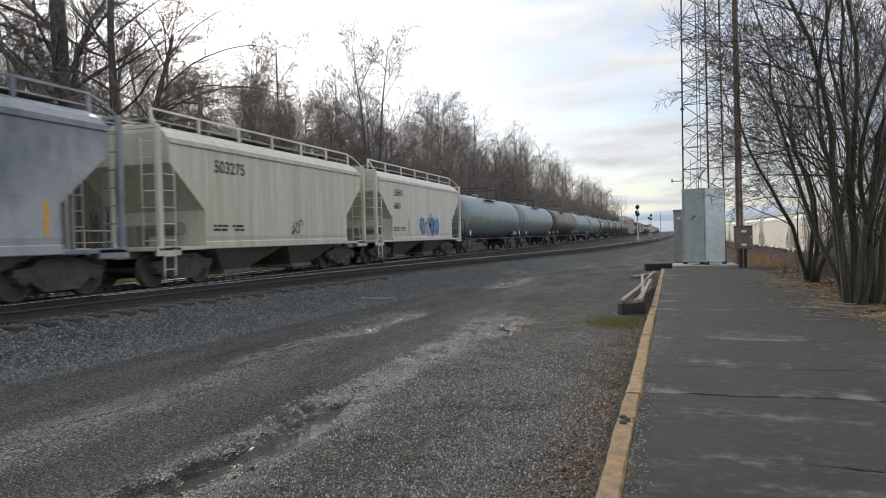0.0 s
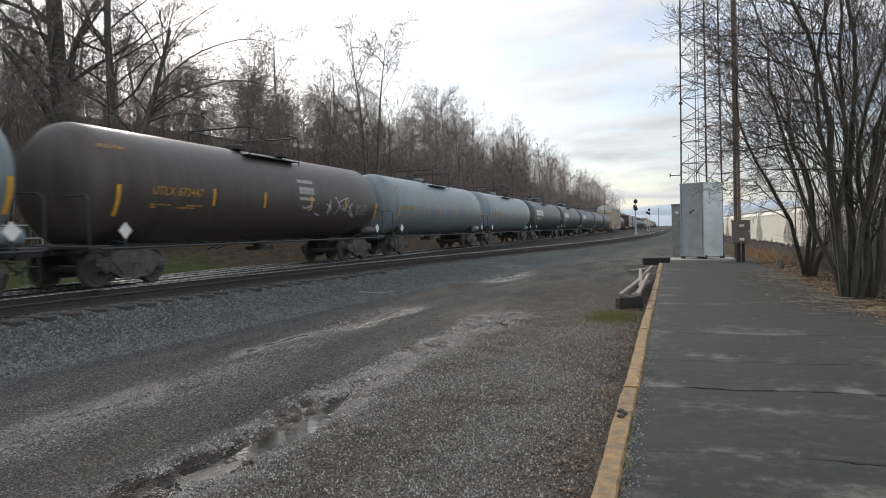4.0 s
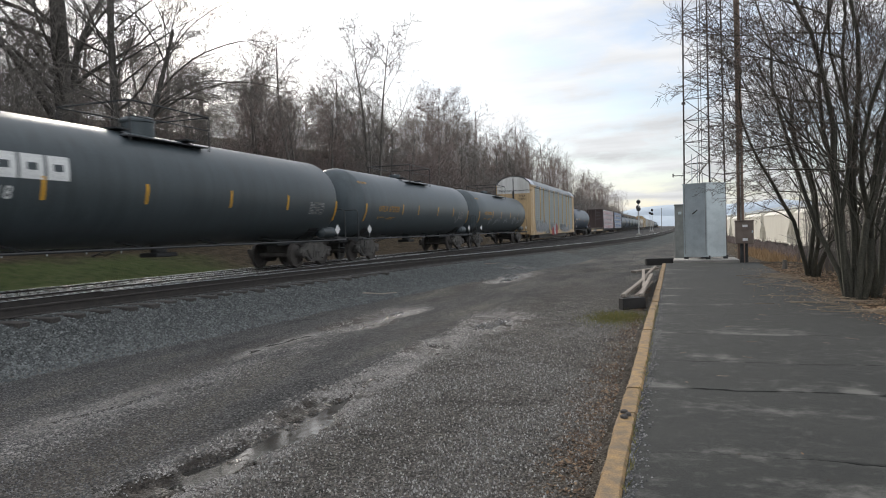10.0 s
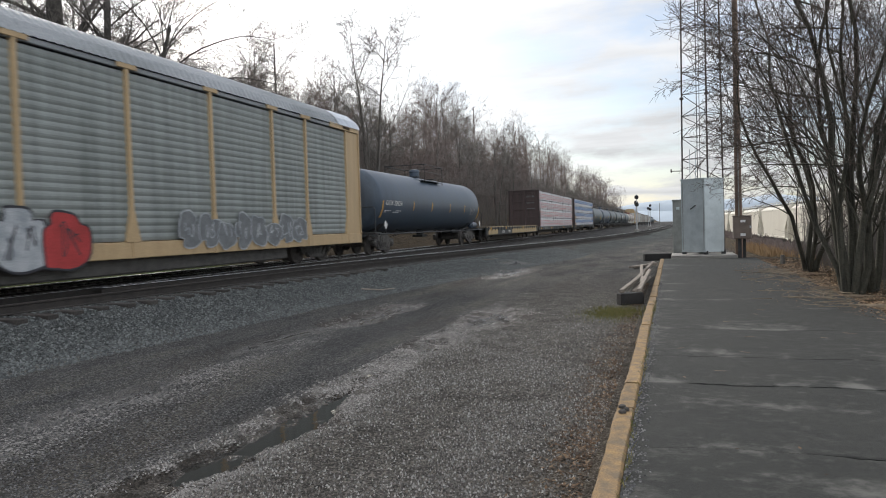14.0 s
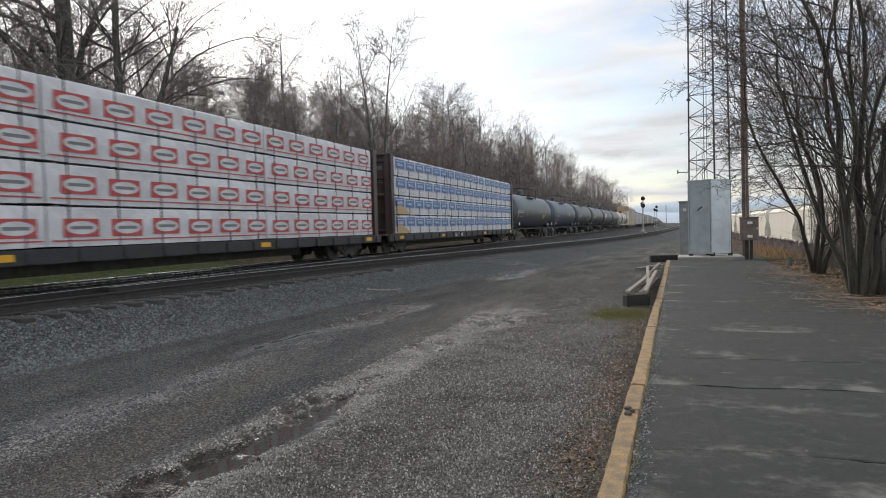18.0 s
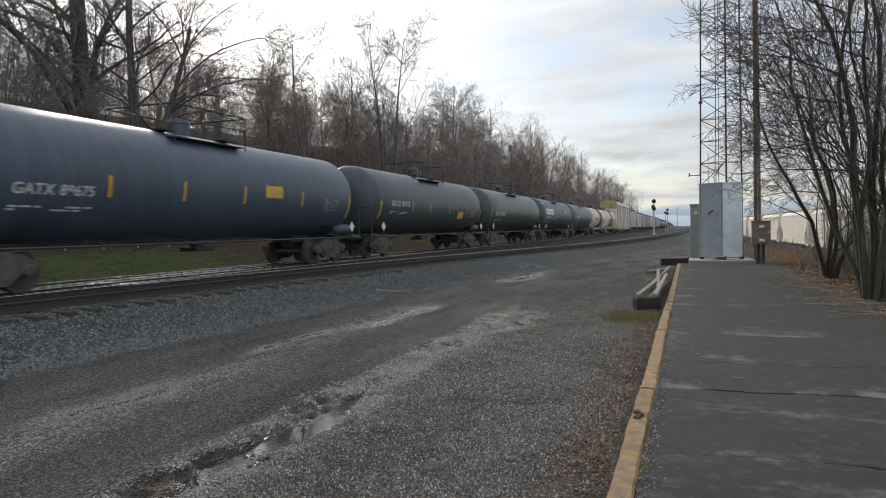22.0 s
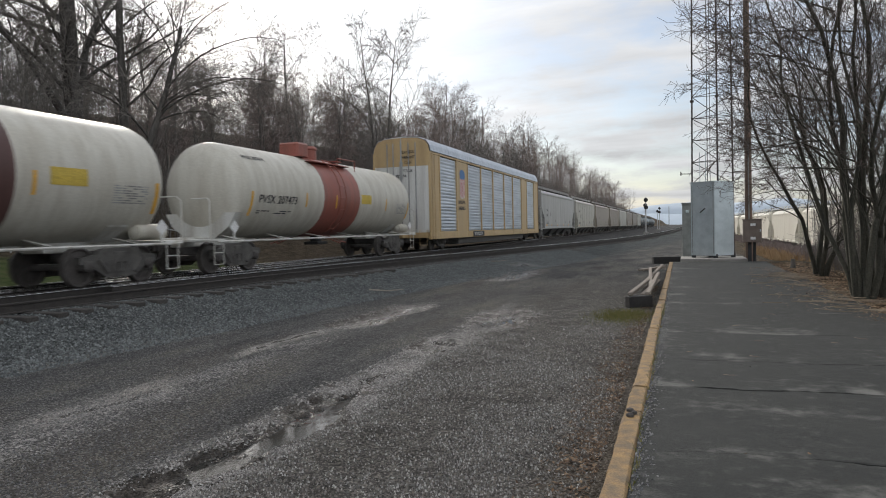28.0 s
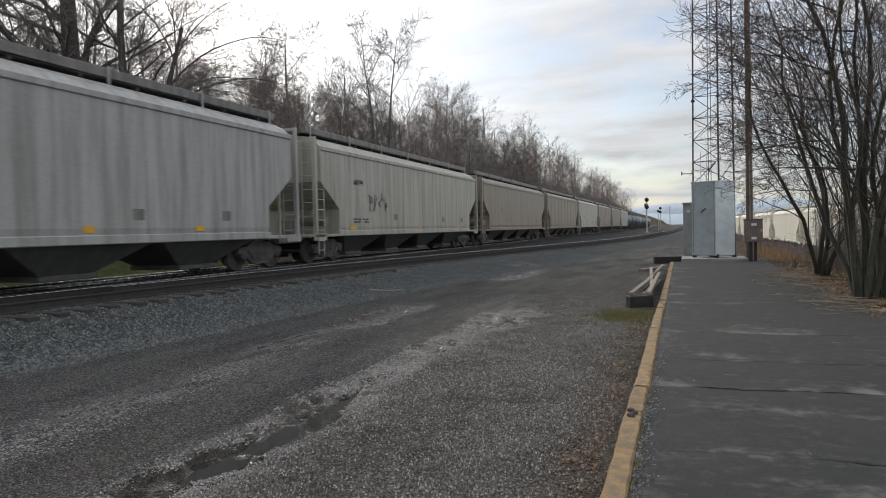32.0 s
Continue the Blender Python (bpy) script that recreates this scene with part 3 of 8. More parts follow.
def make_ground():
    xs = spread(((-2600, -600, 250), (-600, -160, 60), (-160, -60, 10), (-60, -24, 2.0), (-24, -14.2, 0.5), (-14.2, -4.2, 0.1), (-4.2, -2.2, 0.035), (-2.2, -0.6, 0.1), (-0.6, 4.4, 0.08), (4.4, 12, 0.4), (12, 60, 4), (60, 600, 60), (600, 2600, 250)))
    ys = spread(((-2600, -600, 250), (-600, -60, 60), (-60, 0, 5), (0, 2, 0.2), (2, 8, 0.045), (8, 16, 0.1), (16, 32, 0.2), (32, 60, 0.7), (60, 200, 4), (200, 900, 40), (900, 4000, 300)))
    gx, gy = np.meshgrid(xs, ys)
    gz = height(gx, gy)
    nx, ny = len(xs), len(ys)
    verts = np.stack([gx.ravel(), gy.ravel(), gz.ravel()], 1)
    i = np.arange(nx * ny).reshape(ny, nx)
    q = np.stack([i[:-1, :-1].ravel(), i[:-1, 1:].ravel(), i[1:, 1:].ravel(), i[1:, :-1].ravel()], 1)
    me = bpy.data.meshes.new("ground")
    me.from_pydata(verts.tolist(), [], q.tolist())
    fx, fy = gx.ravel(), gy.ravel()
    e = siding_x(fy)
    zones = {
        "ballast": step(e + 3.6, e + 1.8, fx + 0.5 * fbm(fx, fy)) * step(-17.0, -16.0, fx),
        "bed": step(e + 0.5, e - 0.2, fx + 0.25 * fbm(fx * 2, fy * 2)) * step(-17.2, -16.4, fx),
        "grass": np.maximum(step(-15.8, -16.8, fx + fbm(fx * 0.8, fy * 0.8)) * step(-21.5, -19.5, fx + fbm(fx, fy)) * step(27, 21, fy + 2 * fbm(fx * 0.7, fy * 0.7)), 0.75 * np.exp(-((fx + 1.05) / 0.42) ** 2 - ((fy - 13.0) / 0.75) ** 2)),
        "litter": np.clip(step(-15.9, -16.9, fx + 0.5 * fbm(fx, fy)) + step(2.7, 3.3, fx + 0.3 * fbm(fx * 2, fy * 2)) * step(7.5, 5.5, fx) + 0.4 * step(-1.0, -0.6, fx + 0.5 * fbm(fx * 1.6, fy * 1.1)) * step(3.0, 2.6, fx) * step(13, 9, fy + 2 * fbm(fx, fy)) + step(8, 10, fx) * 0.35, 0, 1),
        "wet": wetness(fx, fy),
        "loose": step(-3.9, -3.0, fx + 0.5 * fbm(fx * 1.3, fy * 0.7)) * step(26, 10, fy),
        "mud": np.clip(step(0.004, 0.022, hollow(fx, fy)) + 0.5 * step(0.15, 0.6, fbm(fx * 0.7, fy * 0.25)) * step(-6.8, -6.2, fx) * step(-2.2, -2.8, fx), 0, 1),
    }
    for name, val in zones.items():
        a = me.attributes.new(name, "FLOAT", "POINT")
        a.data.foreach_set("value", val.astype(np.float32))
    me.materials.append(ground_material())
    me.polygons.foreach_set("use_smooth", [True] * len(me.polygons))
    tagged(new("ground", me), "gravel yard, ballast, grassy strip and leaf-strewn bank", "ground", kind="structure")


make_ground()


def make_puddles():
    """Flat water that fills each hollow up to its own natural shore."""
    c = 0.04
    for hx, hy, a, b, dep in HOLLOWS[:1] + HOLLOWS[2:]:
        xs, ys = np.arange(hx - 1.3, hx + 1.3, c), np.arange(hy - 1.3 - 1.6 * b, hy + 1.3 + 1.6 * b, c)
        gx, gy = np.meshgrid(xs, ys)
        z = height(gx, gy)
        near = (np.abs(gx - hx) < a) & (np.abs(gy - hy) < b)
        low = np.unravel_index(np.argmin(np.where(near, z, 9.0)), z.shape)
        level = float(z[low]) + dep * (0.7 if dep > 0.1 else 0.6)
        # the pool must close before it runs off
        for _ in range(30):
            wet, todo, spill = {low}, [low], False
            while todo:
                j, i = todo.pop()
                for q in ((j + 1, i), (j - 1, i), (j, i + 1), (j, i - 1)):
                    if not (0 <= q[0] < len(ys) and 0 <= q[1] < len(xs)):
                        spill = True
                    elif q not in wet and z[q] < level:
                        wet.add(q)
                        todo.append(q)
            if not spill:
                break
            level -= 0.003
        idx, vs, fs = {}, [], []
        cells = {(j + dj, i + di) for j, i in wet for dj in (-1, 0) for di in (-1, 0)}
        for j, i in sorted(cells):
            q = []
            for k in ((j, i), (j, i + 1), (j + 1, i + 1), (j + 1, i)):
                if k not in idx:
                    idx[k] = len(vs)
                    vs.append((xs[0] + c * k[1] - hx, ys[0] + c * k[0] - hy, 0))
                q.append(idx[k])
            fs.append(tuple(q))
        ob = part("puddle", Geo().add(vs, fs), M_WATER, None, at=(hx, hy, level), tidy=False)
        tagged(ob, "shallow muddy puddle in a gravel wheel track", "puddle", "puddles", "structure")


make_puddles()


def scatter(name, label, category, material, count, pick, size, flat=0.7, leaf=False, seed=3, level=None):
    """Loose stones or leaves: one heap of small pieces."""
    rng = np.random.default_rng(seed)
    x, y = pick(rng, count)
    z = height(x, y) if level is None else np.full(len(x), level)
    n = len(x)
    s = rng.uniform(size[0], size[1], n)
    if leaf:
        base = np.array([(-1, -0.35, 0), (-0.2, -0.6, 0.12), (0.9, -0.15, 0.05), (1.0, 0.2, 0.2), (0, 0.6, 0.25), (-0.9, 0.3, 0.1)])
        faces = np.array([(0, 1, 4, 5), (1, 2, 3, 4)])
    else:
        base = np.array([(-1, 0, -0.5), (-0.25, -1, -0.4), (0.9, -0.5, -0.5), (0.8, 0.7, -0.4), (-0.4, 0.9, -0.5), (0.15, 0.1, 1)])
        faces = np.array([(0, 1, 5), (1, 2, 5), (2, 3, 5), (3, 4, 5), (4, 0, 5)])
    k = len(base)
    a = rng.uniform(0, 2 * math.pi, n)
    v = base[None] * rng.uniform(0.6, 1.25, (n, k, 3)) * s[:, None, None]
    v[:, :, 2] *= flat
    t = rng.uniform(-0.5, 0.5, n) * (1.0 if leaf else 0.7)
    v[:, :, 2] += v[:, :, 0] * t[:, None]
    c, d = np.cos(a)[:, None], np.sin(a)[:, None]
    vx, vy = v[:, :, 0] * c - v[:, :, 1] * d, v[:, :, 0] * d + v[:, :, 1] * c
    lift = 0.004 if leaf else 0.2
    vz = v[:, :, 2] + (z + (lift if leaf else lift * s))[:, None]
    verts = np.stack([vx + x[:, None], vy + y[:, None], vz], 2).reshape(-1, 3)
    f = (faces[None] + (np.arange(n) * k)[:, None, None]).reshape(-1, faces.shape[1])
    me = bpy.data.meshes.new(name)
    me.from_pydata(verts.tolist(), [], f.tolist())
    me.materials.append(material)
    return tagged(new(name, me), label, category, kind="stuff")


def pick_road(rng, n):
    r = rng.uniform(0, 1, n) ** 1.7
    y = 2.6 + 15 * r
    x = rng.uniform(-3.7, -0.55, n)
    # gravel lies in drifts, thinner where it is packed
    drift = 0.3 + 0.7 * step(-0.3, 0.3, fbm(x * 1.3, y * 0.9) + 0.5 * fbm(x * 5, y * 5))
    keep = (hollow(x, y) < 0.02 + 0.05 * rng.uniform(0, 1, n) ** 3) & (rng.uniform(0, 1, n) < step(17.5, 8.0, y) * drift)
    return x[keep], y[keep]


def pick_hard(rng, n):
    y = 3.0 + 14 * rng.uniform(0, 1, n) ** 1.5
    x = rng.uniform(-10.5, -3.3, n)
    keep = (x > -1.15 * y - 1.0) & (hollow(x, y) < 0.012) & (rng.uniform(0, 1, n) < step(17, 8, y))
    return x[keep], y[keep]


def pick_hollow(rng, n):
    k = rng.choice(len(HOLLOWS), n, p=(0.5, 0.12, 0.08, 0.1, 0.08, 0.08, 0.04))
    h = np.array(HOLLOWS)[k]
    x, y = h[:, 0] + h[:, 2] * rng.normal(0, 1.2, n), h[:, 1] + h[:, 3] * rng.uniform(-1.5, 1.7, n)
    d = hollow(x, y)
    share = np.where(h[:, 4] > 0.07, np.exp(-((d - 0.032) / 0.022) ** 2), np.exp(-((d - 0.025) / 0.02) ** 2))
    clump = step(-0.25, 0.25, fbm(x * 5, y * 5))
    keep = (d > 0.006) & (rng.uniform(0, 1, n) < share * clump) & (x < -0.7)
    return x[keep], y[keep]


def pick_track(rng, n):
    near = rng.uniform(0, 1, n) < 0.68
    x = np.where(near, -3.32 + rng.normal(0, 0.2, n), -5.3 + rng.normal(0, 0.3, n))
    y = 2.8 + 14 * rng.uniform(0, 1, n) ** 1.3
    x = np.where(near, x, x - 0.07 * (y - 5))
    d = hollow(x, y)
    keep = (d < 0.03) & (rng.uniform(0, 1, n) < step(-0.2, 0.25, fbm(x * 2.2, y * 1.0))) & (x > -1.15 * y - 1.0) & (rng.uniform(0, 1, n) < step(17, 7, y))
    return x[keep], y[keep]


def pick_ballast(rng, n):
    y = 5 + 34 * rng.uniform(0, 1, n) ** 1.3
    x = siding_x(y) + np.where(rng.uniform(0, 1, n) < 0.8, rng.uniform(0.5, 3.4, n), rng.uniform(-1.2, 0.6, n))
    keep = x < -4.2
    return x[keep], y[keep]


def pick_kerb(rng, n):
    y = 2.4 + 17 * rng.uniform(0, 1, n) ** 1.4
    x = -0.56 - np.abs(rng.normal(0, 0.2, n)) * (1 - 0.3 * step(10, 16, y))
    keep = rng.uniform(0, 1, n) < 0.25 + step(-0.2, 0.3, fbm(x * 2.5, y * 2.0))
    return x[keep], y[keep]


def pick_verge(rng, n):
    y = rng.uniform(6, 29, n)
    x = 3.3 + np.abs(rng.normal(0, 0.8, n))
    return x, y


def pick_joint(rng, n):
    y = 2.2 + 16 * rng.uniform(0, 1, n) ** 1.5
    return -0.3 + np.abs(rng.normal(0, 0.05, n)), y


def pick_edge(rng, n):
    y = rng.uniform(11, 26, n)
    return 3.3 - np.abs(rng.normal(0, 0.55, n)) * step(10, 15, y), y


def pick_top(rng, n):
    return rng.uniform(-0.25, 3.2, n), 2.5 + 26 * rng.uniform(0, 1, n) ** 1.4


M_STONES = island_mat("crushed_stone", ((0.038, 0.036, 0.033), (0.112, 0.1, 0.088), (0.138, 0.134, 0.127), (0.19, 0.165, 0.138), (0.25, 0.246, 0.234), (0.52, 0.505, 0.475)), rough=0.6, spec=0.5)
M_GRIT = island_mat("dark_road_grit", ((0.045, 0.045, 0.047), (0.085, 0.085, 0.088), (0.13, 0.13, 0.13), (0.24, 0.235, 0.23)), rough=0.6, spec=0.4)
M_WETCLODS = island_mat("glistening_clods", ((0.05, 0.046, 0.042), (0.13, 0.12, 0.112), (0.19, 0.178, 0.165), (0.32, 0.3, 0.28)), rough=0.45, spec=0.5)
M_CLODS = island_mat("wet_clods", ((0.05, 0.046, 0.042), (0.13, 0.118, 0.107), (0.26, 0.24, 0.22), (0.42, 0.4, 0.375)), rough=0.42, spec=0.5)
M_BALLAST = island_mat("ballast_stone", ((0.043, 0.046, 0.047), (0.085, 0.092, 0.092), (0.128, 0.138, 0.137), (0.2, 0.212, 0.21)), rough=0.7, spec=0.3)
M_DRYLEAVES = island_mat("dry_pale_leaves", ((0.09, 0.056, 0.036), (0.17, 0.108, 0.064), (0.27, 0.18, 0.108), (0.38, 0.28, 0.18)))
M_LEAVES = island_mat("dead_leaves", ((0.034, 0.023, 0.016), (0.068, 0.043, 0.027), (0.115, 0.07, 0.041), (0.27, 0.19, 0.12)))
scatter("loose_gravel", "loose grey crushed gravel on the yard", "gravel", M_STONES, 150000, pick_road, (0.0045, 0.0125), flat=1.1, seed=3)
scatter("road_grit", "small dark grit on the packed gravel roadway", "gravel", M_GRIT, 60000, pick_hard, (0.005, 0.0115), flat=0.7, seed=13)
scatter("puddle_pebbles", "wet pebbles and mud clods standing in the puddles", "pebbles", M_CLODS, 170000, pick_hollow, (0.005, 0.017), flat=0.5, seed=9)
scatter("wheel_track_clods", "wet glistening mud clods along the wheel tracks", "clods", M_WETCLODS, 58000, pick_track, (0.005, 0.016), flat=0.4, seed=14)
scatter("track_ballast", "blue-grey ballast stones along the track", "ballast", M_BALLAST, 44000, pick_ballast, (0.015, 0.033), seed=4)
scatter("fallen_leaves", "brown fallen leaves along the kerb", "leaves", M_LEAVES, 12000, pick_kerb, (0.007, 0.024), leaf=True, seed=5)
scatter("leaf_litter", "dry leaf litter under the roadside trees", "leaves", M_DRYLEAVES, 10000, pick_verge, (0.02, 0.045), leaf=True, seed=6)

scatter("edge_grit", "dark grit and crumbs in the joint beside the kerb", "grit", M_GRIT, 2600, pick_joint, (0.004, 0.013), seed=7, level=0.004)
scatter("stray_leaves", "stray dead leaves and crumbs on the platform", "leaves", M_LEAVES, 90, pick_top, (0.006, 0.016), leaf=True, seed=8, level=0.008)


scatter("drifted_leaves", "dry leaves drifted over the platform edge", "leaves", M_DRYLEAVES, 1500, pick_edge, (0.009, 0.026), leaf=True, seed=10, level=0.008)


# ---- platform ----
CRACKS = (-3.0, 0.4, 5.0, 6.98, 8.42, 10.55, 12.9, 15.3, 18.2, 21.4, 25.2, 30.05)


def crack_line(y, x):
    x = np.asarray(x, float)
    return y + 0.11 * fbm(x * 1.1 + y, x * 0.0 + y * 3.7) + 0.035 * vnoise(x * 7 + y, x * 0 + y) + 0.014 * vnoise(x * 26 + y, x * 0 + y) + 0.03 * (x - 1)


def asphalt_material():
    m = mat("platform_asphalt", (0.03, 0.0315, 0.0285), (0.0155, 0.017, 0.0155), rough=0.85, scale=1.3, fine=95, bump=1.0, dist=0.006, grain=0.95, stretch=(0.7, 1.5, 1))
    n, l = m.node_tree.nodes, m.node_tree.links
    b = n["Principled BSDF"]
    old = b.inputs["Base Color"].links[0].from_socket
    a = n.new("ShaderNodeAttribute")
    a.attribute_name = "stain"
    mix = n.new("ShaderNodeMixRGB")
    mix.inputs[2].default_value = (0.15, 0.148, 0.135, 1)
    co, mp, wisp = n.new("ShaderNodeTexCoord"), n.new("ShaderNodeMapping"), n.new("ShaderNodeTexNoise")
    mp.inputs["Scale"].default_value = (1.1, 1.3, 1)
    wisp.inputs["Scale"].default_value, wisp.inputs["Detail"].default_value, wisp.inputs["Roughness"].default_value = 5.5, 9.0, 0.7
    l.new(co.outputs["Object"], mp.inputs[0]), l.new(mp.outputs[0], wisp.inputs["Vector"])
    add = n.new("ShaderNodeMath")
    l.new(a.outputs["Fac"], add.inputs[0]), l.new(wisp.outputs[0], add.inputs[1])
    edge = n.new("ShaderNodeMapRange")
    edge.interpolation_type = "SMOOTHSTEP"
    edge.inputs["From Min"].default_value, edge.inputs["From Max"].default_value, edge.inputs["To Max"].default_value = 0.5, 0.95, 0.8
    l.new(add.outputs[0], edge.inputs[0])
    l.new(edge.outputs[0], mix.inputs[0]), l.new(old, mix.inputs[1]), l.new(mix.outputs[0], b.inputs["Base Color"])
    return m


M_ASPHALT = asphalt_material()


def make_platform():
    top = new("platform")
    tagged(top, "worn asphalt station platform, cracked across", "platform", kind="structure")
    n, rows = 130, 26
    for a, b in zip(CRACKS[:-1], CRACKS[1:]):
        g = Geo()
        x = np.linspace(-0.305, 3.3, n + 1)
        def gap(c):
            k = {6.98: 4.6, 5.0: 2.2 * step(0.5, 1.1, x), 8.42: 2.4, 10.55: 1.8}.get(c, 0.8)
            return 0.0012 + 0.006 * np.clip(fbm(x * 2.5, x * 0 + c) + 0.4 + 0.5 * vnoise(x * 21, x * 0 + c), 0, 1) * k
        y0, y1 = crack_line(a, x) + gap(a), crack_line(b, x) - gap(b)
        t = np.linspace(0, 1, rows)[:, None]
        t = t * t * (3 - 2 * t)
        yy = y0 + (y1 - y0) * t
        xx = np.repeat(x[None], rows, 0)
        xx[:, -1] += 0.16 * fbm(yy[:, -1] * 2, yy[:, -1] * 0)
        zz = 0.008 * fbm(xx * 1.2, yy * 1.2)
        zz[0] -= 0.7 * gap(a)
        zz[-1] -= 0.7 * gap(b)
        vs = np.stack([xx, yy, zz], 2).reshape(-1, 3)
        m = n + 1
        fs = [(j * m + i, j * m + i + 1, (j + 1) * m + i + 1, (j + 1) * m + i) for j in range(rows - 1) for i in range(n)]
        ring = list(range(m)) + [j * m + n for j in range(1, rows)] + [(rows - 1) * m + i for i in range(n - 1, -1, -1)] + [j * m for j in range(rows - 2, 0, -1)]
        k = len(vs)
        low = vs[ring].copy()
        low[:, 2] = -0.2
        g.add([tuple(p) for p in np.concatenate([vs, low]).tolist()], fs + [(ring[i], ring[(i + 1) % len(ring)], k + (i + 1) % len(ring), k + i) for i in range(len(ring))])
        ob = part("asphalt_slab", g, M_ASPHALT, top, smooth=True, tidy=False)
        # pale mineral bloom beyond each crack and along the kerb
        d = (yy - y0)
        e = (y1 - yy)
        s = {6.98: 1.5, 8.42: 1.2, 10.55: 0.9}.get(a, 0.22) * np.exp(-d / 0.26) * step(-0.1, 0.4, fbm(xx * 1.4 + a * 3, yy * 0.5)) + 0.3 * np.exp(-e / 0.09) * step(0.0, 0.4, fbm(xx * 1.9 + 7, yy * 0.7 + a))
        s = s + 0.45 * np.exp(-(xx + 0.3) / 0.16) * step(-0.2, 0.4, fbm(xx * 2, yy * 1.5)) + 0.35 * step(0.2, 0.7, fbm(xx * 0.8 + 3, yy * 1.6))
        s = np.clip(s * (0.6 + 0.8 * fbm(xx * 2.2, yy * 4)), 0, 0.75).ravel()
        att = ob.data.attributes.new("stain", "FLOAT", "POINT")
        att.data.foreach_set("value", np.concatenate([s, np.zeros(len(low))]).astype(np.float32))
    part("crack_fill", Geo().box(-0.3, 3.2, -3.2, 30.0, -0.2, -0.022), M_CRACK, top)


make_platform()


def make_kerb():
    top = tagged(new("kerb"), "worn yellow-painted concrete kerb of the platform", "kerb", kind="structure")
    rng = random.Random(8)
    y, i = -4.0, 0
    while y < 29.4:
        ln = rng.choice((0.9, 1.2, 1.5, 1.35))
        x0 = -0.475 + 0.003 * y + rng.uniform(-0.008, 0.008)
        z = rng.uniform(0.012, 0.03)
        g = Geo()
        k = 8
        vs = []
        for j in range(k + 1):
            yy = y + 0.006 + (ln - 0.012) * j / k
            a, b2, c = (rng.uniform(-0.006, 0.006) for _ in range(3))
            vs += [(x0 + a, yy, -0.2), (x0 + a, yy, z - 0.022), (x0 + 0.018 + b2, yy, z), (x0 + 0.135 + c, yy, z), (x0 + 0.152, yy, z - 0.02), (x0 + 0.152, yy, -0.2)]
        fs = [(j * 6 + q, j * 6 + q + 1, j * 6 + 7 + q, j * 6 + 6 + q) for j in range(k) for q in range(5)] + [tuple(range(6)), tuple(range(6 * k, 6 * k + 6))]
        g.add(vs, fs)
        part("kerbstone", g, M_KERB, top, smooth=True)
        y += ln
        i += 1
    g = Geo()
    for yy, xx, s in ((5.72, -0.4, 0.032), (5.8, -0.37, 0.024), (5.88, -0.41, 0.034)):
        g.lathe([(s, 0.018), (s * 0.9, 0.038), (s * 0.4, 0.046)], 8, (xx, yy, 0), "z")
    tagged(part("tar_lump", g, M_TIE, top, label="dark lump of old tar on the kerb"))


make_kerb()


# ---- tracks ----
RAILPROF = ((-0.07, -0.18), (0.07, -0.18), (0.07, -0.165), (0.012, -0.15), (0.012, -0.04), (0.036, -0.03), (0.036, -0.006), (0.028, 0.0), (-0.028, 0.0), (-0.036, -0.006), (-0.036, -0.03), (-0.012, -0.04), (-0.012, -0.15), (-0.07, -0.165))


def sweep_rail(path, z):
    g = Geo()
    n = len(RAILPROF)
    vs = [(x + a, y, z + b) for x, y in path for a, b in RAILPROF]
    fs = [(i * n + j, i * n + (j + 1) % n, (i + 1) * n + (j + 1) % n, (i + 1) * n + j) for i in range(len(path) - 1) for j in range(n)]
    return g.add(vs, fs)


def railhead(path, z):
    """The bright running band on top of a rail."""
    n = len(path)
    vs = [(x + a, y, z + b) for x, y in path for a, b in ((-0.0375, -0.022), (-0.034, -0.008), (-0.018, 0.002), (0.018, 0.002), (0.034, -0.008), (0.0375, -0.022))]
    return Geo().add(vs, [(i * 6 + j, i * 6 + j + 1, i * 6 + j + 7, i * 6 + j + 6) for i in range(n - 1) for j in range(5)])


def lay_rail(path, z, parent, bright=True, label="rusty rail with a polished head"):
    r = part("rail", sweep_rail(path, z), M_RUST, parent, label=label if bright else "dull rusty rail", tidy=False)
    if bright:
        part("running_band", railhead(path, z), M_RAIL, r, label="polished steel band", tidy=False, smooth="all")


